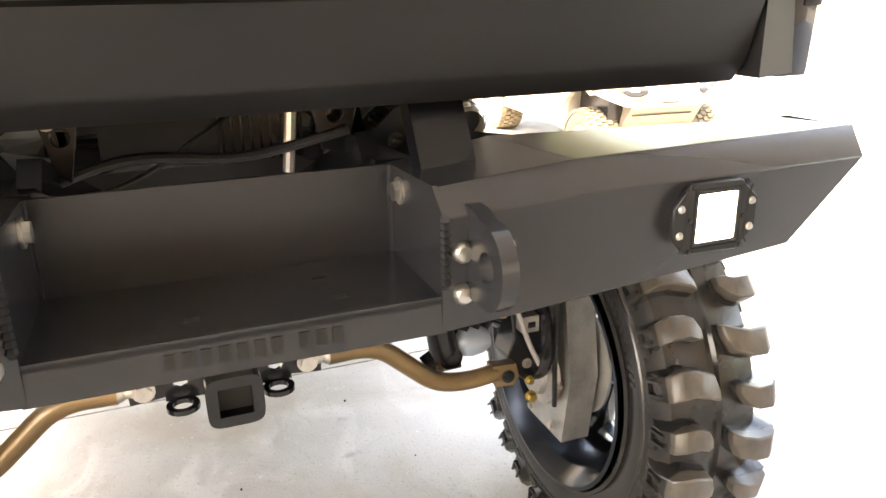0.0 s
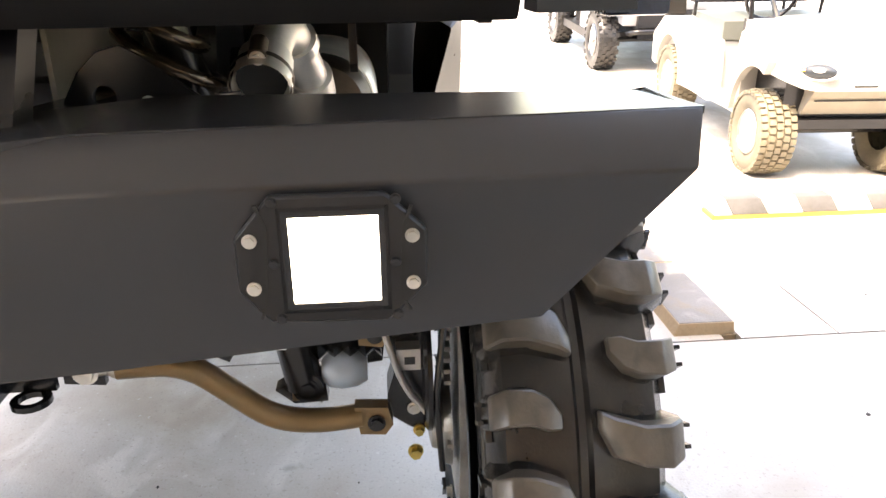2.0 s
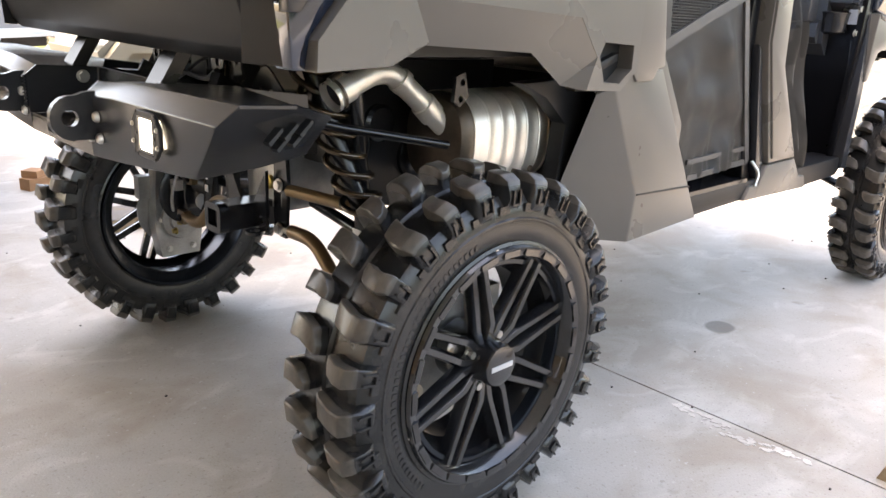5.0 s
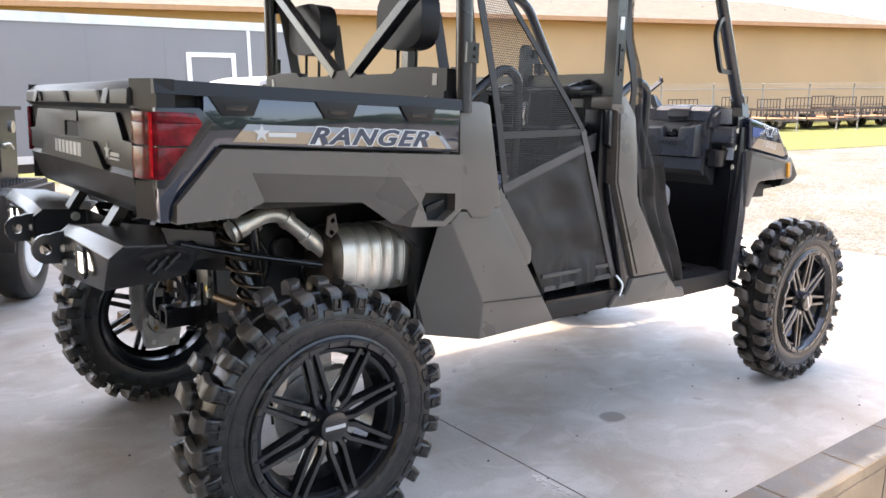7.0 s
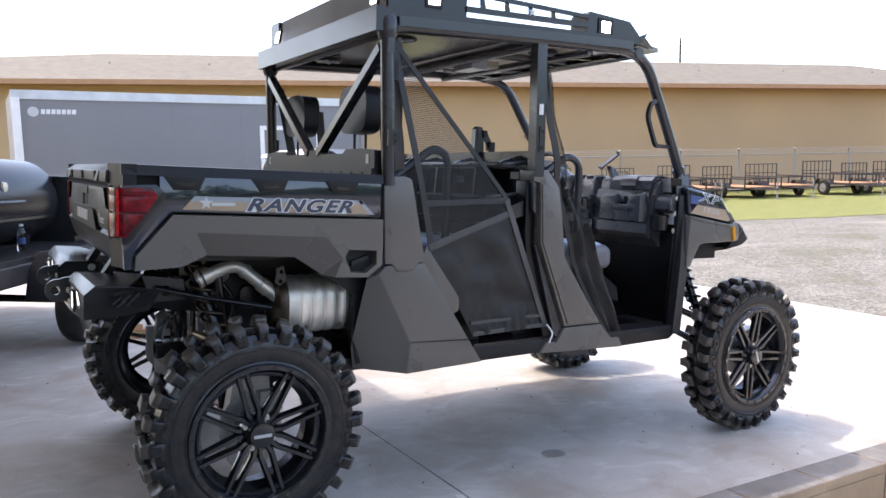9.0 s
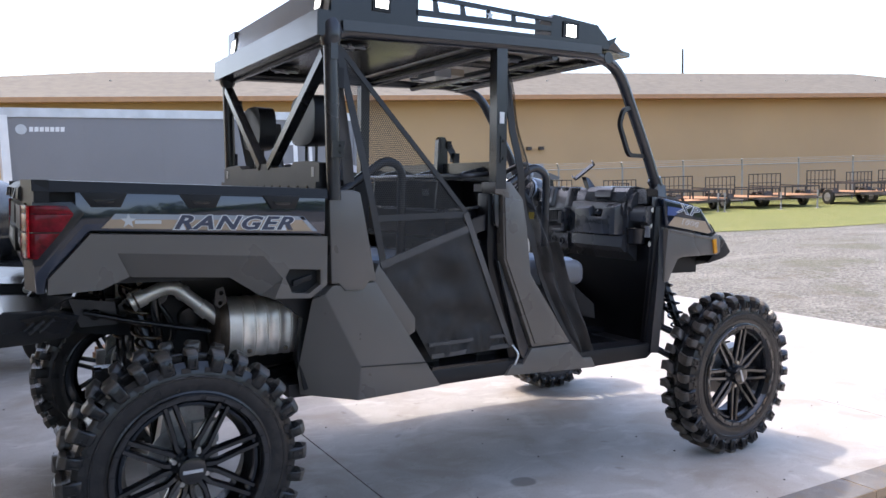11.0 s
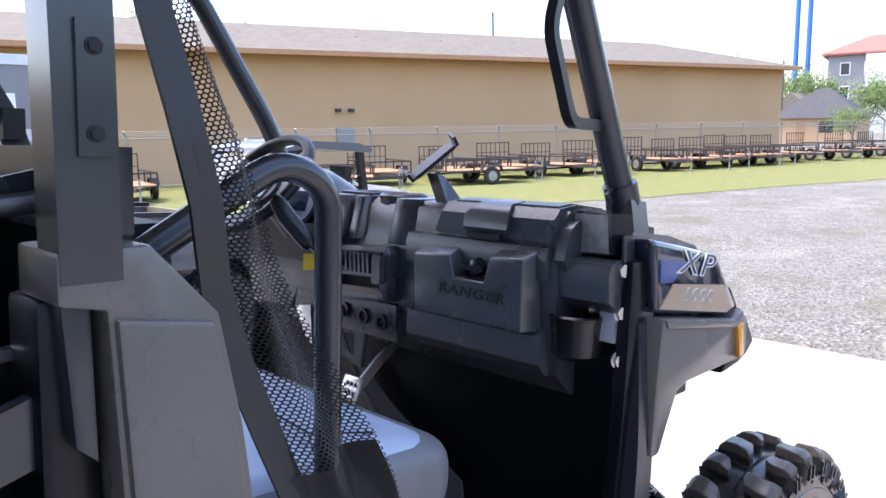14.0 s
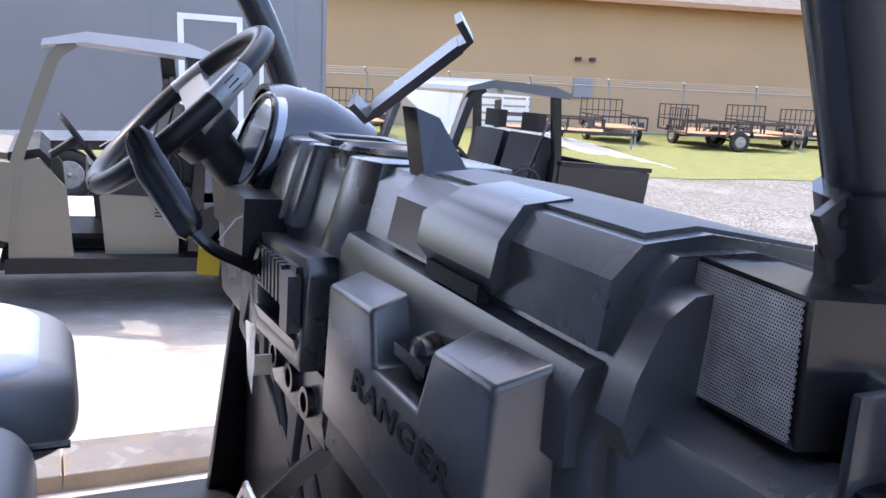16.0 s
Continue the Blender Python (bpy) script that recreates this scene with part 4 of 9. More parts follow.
# decals and lettering on the bed side
for s in (-1, 1):
    y = s * 0.7745
    part("side_stripe", put_prism(bmesh.new(), [(-0.268, y, 1.256), (0.49, y, 1.24), (0.432, y, 1.296), (-0.226, y, 1.303)], (0, -s * 0.002, 0)), TAN_DECAL, car, "tan and grey side stripe")
    part("stripe_band", put_prism(bmesh.new(), [(-0.24, y + s * 0.0008, 1.285), (0.443, y + s * 0.0008, 1.283), (0.432, y + s * 0.0008, 1.297), (-0.226, y + s * 0.0008, 1.304)], (0, -s * 0.002, 0)), GREY_DECAL, car)
    part("stripe_end", put_prism(bmesh.new(), [(0.47, y + s * 0.0008, 1.24), (0.49, y + s * 0.0008, 1.24), (0.434, y + s * 0.0008, 1.296), (0.416, y + s * 0.0008, 1.296)], (0, -s * 0.002, 0)), GREY_DECAL, car)
    letters("lettering_edge", "RANGER", 0.066, basis((0.172, y + s * 0.0012, 1.271), (-s, 0, 0.012 * s), (0, 0, 1)), PAPER, car, 0.001, 0.35, 1.5, weight=0.075)
    letters("lettering", "RANGER", 0.066, basis((0.172, y + s * 0.0028, 1.271), (-s, 0, 0.012 * s), (0, 0, 1)), NAVY, car, 0.001, 0.35, 1.5, "dark blue outlined lettering", weight=0.034)
    part("side_star", put_prism(bmesh.new(), [(px, y + s * 0.002, pz) for px, pz in star(-0.185, 1.28, 0.026)], (0, -s * 0.002, 0)), SILVER, car)
    part("badge_bar", put_prism(bmesh.new(), [(-0.165, y + s * 0.002, 1.27), (-0.08, y + s * 0.002, 1.27), (-0.08, y + s * 0.002, 1.282), (-0.165, y + s * 0.002, 1.282)], (0, -s * 0.002, 0)), SILVER, car)

# ---- cab: side panels, roll cage, roof ----
YS = -0.73  # outer face of the cab's right side


def rear_quarter():
    """Lower rear quarter panel with its turned-in rear facet."""
    bm = bmesh.new()
    y0 = YS
    a = [(0.574, y0, 1.02), (0.764, y0, 1.028), (1.008, y0, 0.672), (0.7, y0 - 0.004, 0.684), (0.545, y0 + 0.005, 0.985)]
    v = [bm.verts.new(p) for p in a]
    bm.faces.new(v)
    low = [bm.verts.new(p) for p in ((1.088, y0, 0.557), (0.69, y0, 0.542))]
    bm.faces.new((v[3], v[2], low[0], low[1]))
    back = [bm.verts.new(p) for p in ((0.5, y0 + 0.03, 0.965), (0.475, y0 + 0.12, 0.66), (0.49, y0 + 0.13, 0.56))]
    bm.faces.new((v[4], v[3], back[1], back[0]))
    bm.faces.new((v[3], low[1], back[2], back[1]))
    inn = [bm.verts.new((x, -0.60, z)) for x, z in ((0.574, 1.02), (0.764, 1.028), (1.008, 0.672), (1.088, 0.557), (0.69, 0.542))]
    bm.faces.new((v[1], inn[1], inn[2], v[2]))
    bm.faces.new((v[2], inn[2], inn[3], low[0]))
    bm.faces.new((low[0], inn[3], inn[4], low[1]))
    bm.faces.new((low[1], inn[4], back[2]))
    bm.faces.new((v[0], inn[0], inn[1], v[1]))
    bm.faces.new((v[0], v[4], back[0], inn[0]))
    bmesh.ops.recalc_face_normals(bm, faces=bm.faces)
    return rounded(bm, 0.006, 2, 15)


both("quarter_panel", rear_quarter, TAUPE, "matte bronze rear quarter panel", 20)
both("quarter_upper", lambda: side_plate([(0.552, 1.398), (0.655, 1.4), (0.688, 1.39), (0.764, 1.036), (0.73, 1.03), (0.708, 0.998), (0.628, 0.996), (0.6, 1.028), (0.566, 1.028)], YS - 0.006, 0.13, 0.008), TAUPE, "matte bronze upper corner panel")
both("quarter_flap", lambda: side_plate([(0.606, 1.024), (0.724, 1.024), (0.704, 1.002), (0.632, 1.002)], YS - 0.003, 0.02, 0.003), TAUPE)
both("panel_seam", lambda: side_plate([(0.702, 0.6835), (1.006, 0.6715), (1.006, 0.668), (0.702, 0.68)], YS - 0.007, 0.02, 0.0), BLACK)
both("wheel_arch_liner", lambda: side_plate([(0.30, 0.99), (0.54, 1.0), (0.62, 0.9), (0.66, 0.62), (0.5, 0.58), (0.47, 0.72), (0.49, 0.88), (0.40, 0.95)], -0.62, 0.05, 0.004), BLACK)
both("jamb_panel", lambda: side_plate([(0.745, 0.99), (0.79, 1.1), (0.97, 0.86), (0.97, 0.80), (0.93, 0.78)], -0.70, 0.1, 0.006), TAUPE)
both("rocker", lambda: side_plate([(0.69, 0.54), (1.09, 0.556), (1.45, 0.562), (1.99, 0.545), (2.36, 0.552), (2.41, 0.585), (2.41, 0.63), (1.08, 0.628), (0.7, 0.6)], YS + 0.012, 0.14, 0.01), BLACK, "black plastic sill")
both("rear_step", lambda: box(1.05, 1.47, -0.715, -0.42, 0.60, 0.64, 0.008), BLACK_SATIN)
both("sill_trim", lambda: side_plate([(1.43, 0.562), (1.99, 0.546), (1.96, 0.60), (1.47, 0.612)], YS - 0.002, 0.06, 0.008), TAUPE)


def middle_panel():
    return side_plate([(1.345, 1.45), (1.432, 1.452), (1.503, 1.376), (1.53, 1.25), (1.56, 1.03), (1.815, 0.687), (1.58, 0.685), (1.405, 1.10), (1.388, 1.392), (1.345, 1.40)], YS - 0.004, 0.11, 0.006)


both("door_post_panel", middle_panel, TAUPE, "matte bronze door post cover")
both("post_ridge", lambda: side_plate([(1.394, 1.385), (1.494, 1.37), (1.52, 1.25), (1.55, 1.03), (1.79, 0.70), (1.592, 0.70), (1.412, 1.105)], YS - 0.013, 0.02, 0.007), TAUPE)
both("door_post_foot", lambda: side_plate([(1.58, 0.679), (1.82, 0.681), (1.94, 0.567), (1.505, 0.57)], YS - 0.004, 0.11, 0.008), TAUPE)
both("door_jamb", lambda: side_plate([(1.34, 1.40), (1.386, 1.40), (1.402, 1.10), (1.58, 0.68), (1.53, 0.585), (1.49, 0.60), (1.36, 1.0), (1.34, 1.15)], YS + 0.04, 0.09, 0.01), BINPLASTIC, "black door jamb")
both("jamb_strip", lambda: side_plate([(1.352, 1.40), (1.380, 1.40), (1.384, 1.24), (1.362, 1.26)], YS + 0.012, 0.03, 0.005), CAGE)
both("jamb_strip", lambda: side_plate([(1.378, 1.10), (1.394, 1.09), (1.572, 0.69), (1.556, 0.61), (1.52, 0.66)], YS + 0.012, 0.03, 0.005), CAGE)

# roll cage
cage = part("roll_cage", tube([(0.578, -0.722, 1.36), (0.556, -0.722, 2.02)], 0.029, n=18), CAGE, car, "black steel roll cage")


def left_right(name, make, material, label="", parent=None):
    return both(name, make, material, label, 38, parent or cage)


part("rear_post", tube([(0.578, 0.722, 1.36), (0.556, 0.722, 2.02)], 0.029, n=18), CAGE, cage)
left_right("post_bracket", lambda: box(0.555, 0.607, -0.757, -0.70, 1.525, 1.59, 0.006), CAGE)
for z in (1.572, 1.545):
    left_right("bracket_bolt", lambda z=z: bolt((0.59, -0.757, z), (0, -1, 0), 0.006, 0.004), BLACK)
left_right("corner_joint", lambda: put_sweep(bmesh.new(), [(0.558, -0.722, 1.955), (0.557, -0.722, 1.975), (0.557, -0.72, 2.03), (0.56, -0.71, 2.06)], disc(0.04, 18), scale=[0.85, 1.05, 1.1, 0.8]), CAGE, "rounded black corner joint")
left_right("joint_plate", lambda: box(0.545, 0.575, -0.757, -0.70, 1.90, 1.965, 0.004), CAGE)
left_right("roof_rail", lambda: tube([(0.556, -0.715, 1.99), (0.62, -0.712, 2.02), (1.40, -0.71, 2.06), (1.98, -0.68, 2.085), (2.165, -0.63, 2.04), (2.43, -0.602, 1.61), (2.50, -0.612, 1.44)], 0.028, 0.1, 12), CAGE)
left_right("rail_channel", lambda: bar([(0.60, -0.735, 2.035), (1.40, -0.735, 2.075), (1.95, -0.722, 2.10)], 0.012, 0.02, r=0.004), CAGE)
left_right("middle_post", lambda: bar([(1.376, -0.707, 1.42), (1.374, -0.707, 1.6), (1.37, -0.70, 2.05)], 0.028, 0.028, r=0.008, up=(0, 1, 0)), CAGE)
left_right("post_plate", lambda: box(1.366, 1.397, -0.7395, -0.725, 1.535, 1.655, 0.004), CAGE)
for z in (1.632, 1.555):
    left_right("plate_bolt", lambda z=z: bolt((1.381, -0.7395, z), (0, -1, 0), 0.006, 0.004), BLACK)
left_right("post_label", lambda: box(1.359, 1.383, -0.7375, -0.733, 1.71, 1.76), PAPER, "small white label")
left_right("front_post", lambda: bar([(2.495, -0.615, 1.46), (2.48, -0.65, 1.3), (2.445, -0.69, 0.98), (2.40, -0.70, 0.58)], 0.03, 0.03, 0.1, 0.01, up=(0, 1, 0)), CAGE)
left_right("post_joint", lambda: rounded(put_sweep(bmesh.new(), [(2.477, -0.609, 1.50), (2.507, -0.613, 1.42)], disc(0.036, 12)), 0.004, 1), CAGE)
left_right("hook_tab", lambda: cut_plate([(2.425, 1.478), (2.47, 1.505), (2.475, 1.475), (2.445, 1.452)], [ring2(2.447, 1.477, 0.0065, 8)], lambda x, z: (x, -0.613, z), (0, 0.006, 0)), CAGE)
part("grab_handle", bar([(2.275, -0.622, 1.86), (2.195, -0.645, 1.84), (2.165, -0.65, 1.765), (2.248, -0.64, 1.612), (2.415, -0.60, 1.615)], 0.0105, 0.0095, 0.03, 0.004, up=(0, 1, 0)), BLACK, cage, "black grab handle")
for x, z in ((0.575, 2.0), (1.40, 2.05), (2.03, 2.075)):
    part("cross_tube", tube([(x, -0.70, z), (x, 0.70, z)], 0.028, n=12), CAGE, cage)
for y in (-0.24, 0.24):
    part("roof_tube", tube([(1.40, y, 2.05), (2.03, y, 2.075)], 0.018, n=8), CAGE, cage)
part("cross_tube", tube([(1.70, -0.69, 2.045), (1.70, 0.69, 2.045)], 0.018, n=10), CAGE, cage)
for s in (-1, 1):
    part("rear_brace", bar([(0.555, s * 0.69, 1.93), (0.545, s * 0.06, 1.50)], 0.022, 0.018, r=0.006), CAGE, cage)
    part("door_hoop", tube([(1.40, s * 0.66, 1.40), (1.54, s * 0.61, 1.464), (1.66, s * 0.61, 1.535), (1.735, s * 0.61, 1.50), (1.735, s * 0.61, 1.02)], 0.019, 0.07, 12), CAGE, cage, "bent black side hoop")
    part("door_hoop", tube([(0.62, s * 0.66, 1.38), (0.72, s * 0.61, 1.435), (0.865, s * 0.61, 1.535), (0.94, s * 0.61, 1.50), (0.94, s * 0.61, 1.10), (0.88, s * 0.6, 1.03)], 0.019, 0.07, 12), CAGE, cage, "bent black side hoop")
part("rear_panel", rounded(put_prism(bmesh.new(), [(0.53, -0.685, 1.425), (0.53, 0.685, 1.425), (0.53, 0.685, 1.505), (0.53, 0.56, 1.515), (0.53, 0.40, 1.515), (0.53, 0.36, 1.495), (0.53, 0.12, 1.495), (0.53, 0.08, 1.515), (0.53, -0.08, 1.515), (0.53, -0.12, 1.495), (0.53, -0.36, 1.495), (0.53, -0.40, 1.515), (0.53, -0.56, 1.515), (0.53, -0.685, 1.505)], (0.05, 0, 0)), 0.006), BLACK, car, "black moulded panel behind the cab")
part("rear_shelf", box(0.515, 0.58, -0.69, 0.69, 1.375, 1.43, 0.006), BLACK, car)
for i in range(12):
    part("shelf_bolt", bolt((0.515, -0.6 + 0.109 * i, 1.403), (-1, 0, 0), 0.009, 0.006), BLACK_SATIN, car)
for y in (-0.62, 0.62):
    part("label", box(0.5275, 0.5295, y - 0.012, y + 0.012, 1.45, 1.49), PAPER, car)

# roof with lamp pods
roof = part("roof", rounded(put_prism(bmesh.new(), [(0.52, -0.73, 2.035), (0.50, -0.73, 2.06), (0.56, -0.73, 2.085), (2.0, -0.73, 2.14), (2.22, -0.62, 2.12), (2.24, -0.62, 2.10), (2.0, -0.73, 2.105), (0.56, -0.73, 2.048)][0:4] + [(2.0, -0.73, 2.108)], (0, 1.46, 0)), 0.008), BLACK_SATIN, car, "black roof with side lamp pods and rails")
part("rear_fascia", box(0.492, 0.585, -0.748, 0.748, 1.985, 2.082, 0.03, 4), BLACK_SATIN, roof, "rounded black rear roof fascia")
part("headliner", box(0.62, 2.0, -0.66, 0.66, 2.03, 2.036), CREAM, roof, "cream headliner")
[o for o in roof.children if o.name.startswith("headliner")][0].matrix_basis = Matrix.Translation((0.0, 0, 0.005)) @ Matrix.Rotation(-0.038, 4, "Y") @ Matrix.Translation((0, 0, -0.012))
part("visor", rounded(put_prism(bmesh.new(), [(1.98, -0.72, 2.105), (1.98, 0.72, 2.105), (2.25, 0.62, 2.112), (2.25, -0.62, 2.112)], (0.0, 0, 0.022)), 0.006), BLACK_SATIN, roof)
for s in (-1, 1):
    y0 = s * 0.72
    part("visor_tip", put_prism(bmesh.new(), [(2.0, y0, 2.15), (2.06, y0, 2.175), (2.045, y0, 2.15), (2.16, y0 * 0.93, 2.115), (2.0, y0, 2.11)], (0, -s * 0.006, 0)), BLACK_SATIN, roof)
    pod = part("lamp_pod", rounded(put_prism(bmesh.new(), [(0.56, y0, 2.07), (0.945, y0, 2.095), (0.945, y0, 2.20), (0.90, y0, 2.245), (0.56, y0, 2.235)], (0, -s * 0.12, 0)), 0.006), BLACK_SATIN, roof)
    part("work_lamp", box(0.735, 0.815, y0 - 0.006, y0 + 0.006, 2.115, 2.195, 0.005), BLACK, pod)
    part("lamp_glass", box(0.748, 0.802, y0 - 0.0085, y0 + 0.0085, 2.128, 2.182, 0.003), LED, pod, "lit square lamp")
    pod = part("lamp_pod", rounded(put_prism(bmesh.new(), [(1.645, y0, 2.115), (2.02, y0, 2.13), (1.99, y0, 2.165), (1.93, y0, 2.215), (1.66, y0, 2.228), (1.645, y0, 2.21)], (0, -s * 0.12, 0)), 0.006), BLACK_SATIN, roof)
    part("work_lamp", box(1.715, 1.81, y0 - 0.006, y0 + 0.006, 2.125, 2.205, 0.008), BLACK, pod)
    part("lamp_glass", box(1.735, 1.79, y0 - 0.0085, y0 + 0.0085, 2.138, 2.192, 0.003), LED, pod, "lit square lamp")
    rail = part("side_rail", bar([(0.94, y0, 2.135), (1.65, y0, 2.16)], 0.008, 0.012, r=0.003), BLACK_SATIN, roof)
    part("top_rail", bar([(0.92, y0, 2.205), (1.655, y0, 2.20)], 0.008, 0.009, r=0.003), BLACK_SATIN, rail)
    for k in range(5):
        x = 1.02 + 0.135 * k
        part("strut", put_prism(bmesh.new(), [(x, y0, 2.14), (x + 0.03, y0, 2.14), (x + 0.014, y0, 2.2), (x - 0.004, y0, 2.2)], (0, -s * 0.008, 0)), BLACK_SATIN, rail)
    part("rail_star", put_prism(bmesh.new(), [(px, y0 * 1.012, pz) for px, pz in star(1.3, 2.172, 0.022)], (0, -s * 0.004, 0)), SILVER, rail)
back_pod = part("rear_pod", rounded(put_prism(bmesh.new(), [(0.548, -0.71, 2.07), (0.575, -0.71, 2.235), (0.66, -0.71, 2.235), (0.66, -0.71, 2.07)], (0, 1.42, 0)), 0.006), BLACK_SATIN, roof)
for s in (-1, 1):
    lean = Matrix.Translation((0.561, s * 0.60, 2.15)) @ Matrix.Rotation(0.16, 4, "Y")
    for nm, mt, h, e in (("work_lamp", BLACK, 0.045, 0.006), ("lamp_glass", LED, 0.03, 0.009)):
        b = box(-e, e, -h * 0.75, h * 0.75, -h, h, 0.004)
        b.transform(lean)
        part(nm, b, mt, back_pod)
for x, y in ((1.62, -0.42), (1.62, 0.42), (0.78, -0.42), (0.78, 0.42)):
    sp = part("roof_speaker", lathe([(0.075, 0.0), (0.078, -0.008), (0.07, -0.014), (0.062, -0.006)], (x, y, 2.03 + 0.038 * (x - 0.6)), 28, "Z"), BLACK, roof, "round overhead speaker")
    for k in range(6):
        a = math.pi * k / 3
        z = 2.016 + 0.038 * (x - 0.6)
        part("grille_bar", bar([(x + 0.02 * math.cos(a), y + 0.02 * math.sin(a), z), (x + 0.07 * math.cos(a), y + 0.07 * math.sin(a), z)], 0.007, 0.004), GREY_DECAL, sp)
    part("speaker_hub", lathe([(0.02, 0.0), (0.018, -0.008), (0.005, -0.01)], (x, y, z), 16, "Z"), GREY_DECAL, sp)
part("console_lamp", box(1.40, 1.50, -0.09, 0.09, 2.0, 2.045, 0.012), GREY_DECAL, roof, "overhead console")
part("console_strap", box(1.52, 1.60, -0.06, 0.06, 2.02, 2.055, 0.008), SANDPAINT, roof)
for x in (1.78, 1.95):
    part("front_frame", bar([(x, -0.60, 2.055 + 0.03 * (x - 1.78)), (x, 0.60, 2.055 + 0.03 * (x - 1.78))], 0.022, 0.01, r=0.004), FRAME, roof)
for y in (-0.45, -0.15, 0.15, 0.45):
    part("front_frame", bar([(1.70, y, 2.052), (2.05, y, 2.07)], 0.02, 0.01, r=0.004), FRAME, roof)
part("front_liner", box(1.47, 2.03, -0.64, 0.64, 2.078, 2.084), CREAM, roof, "cream front roof liner")
# black pieces on the liner, painting the shade in its openings
for y0, y1 in ((-0.43, -0.17), (-0.13, 0.13), (0.17, 0.43)):
    part("liner_opening", rounded(put_prism(bmesh.new(), [(1.80, y0, 2.074), (1.93, y0 + 0.02, 2.074), (1.93, y1 - 0.02, 2.074), (1.80, y1, 2.074)], (0, 0, 0.006)), 0.002, 1), HOLE, roof)

# nets
def hex_net(inside, u0, u1, v0, v1, pitch, cord, place):
    """Flat cord lattice with six-sided openings, laid by place(u, v)."""
    vs, fs = [], []
    dy = pitch * 0.866
    rin, rout = (pitch / 1.732) - cord * 0.5, (pitch / 1.732) + 0.0004
    j, v = 0, v0
    while v < v1:
        u = u0 + (pitch / 2 if j % 2 else 0)
        while u < u1:
            if inside(u, v):
                n = len(vs)
                for r in (rout, rin):
                    for k in range(6):
                        a = math.pi / 6 + k * math.pi / 3
                        vs.append(place(u + r * math.cos(a), v + r * math.sin(a)))
                for k in range(6):
                    q = (k + 1) % 6
                    fs.append((n + k, n + q, n + 6 + q, n + 6 + k))
            u += pitch
        v += dy
        j += 1
    me = bpy.data.meshes.new("net")
    me.from_pydata(vs, [], fs)
    return me


def in_poly(poly):
    def test(x, y):
        inside = False
        for (ax, ay), (bx, by) in zip(poly, poly[1:] + poly[:1]):
            if (ay > y) != (by > y) and x < (bx - ax) * (y - ay) / (by - ay) + ax:
                inside = not inside
        return inside
    return test


DOOR = [(0.615, 1.955), (1.225, 1.295), (1.49, 0.69), (1.055, 0.675), (0.81, 1.085)]


def bulge(x, z):
    return -0.685 - 0.02 * math.sin(max(0.0, min(1.0, (1.95 - z) / 1.3)) * math.pi) - 0.012 * noise.noise((x * 3.1, z * 2.3, 1.0))


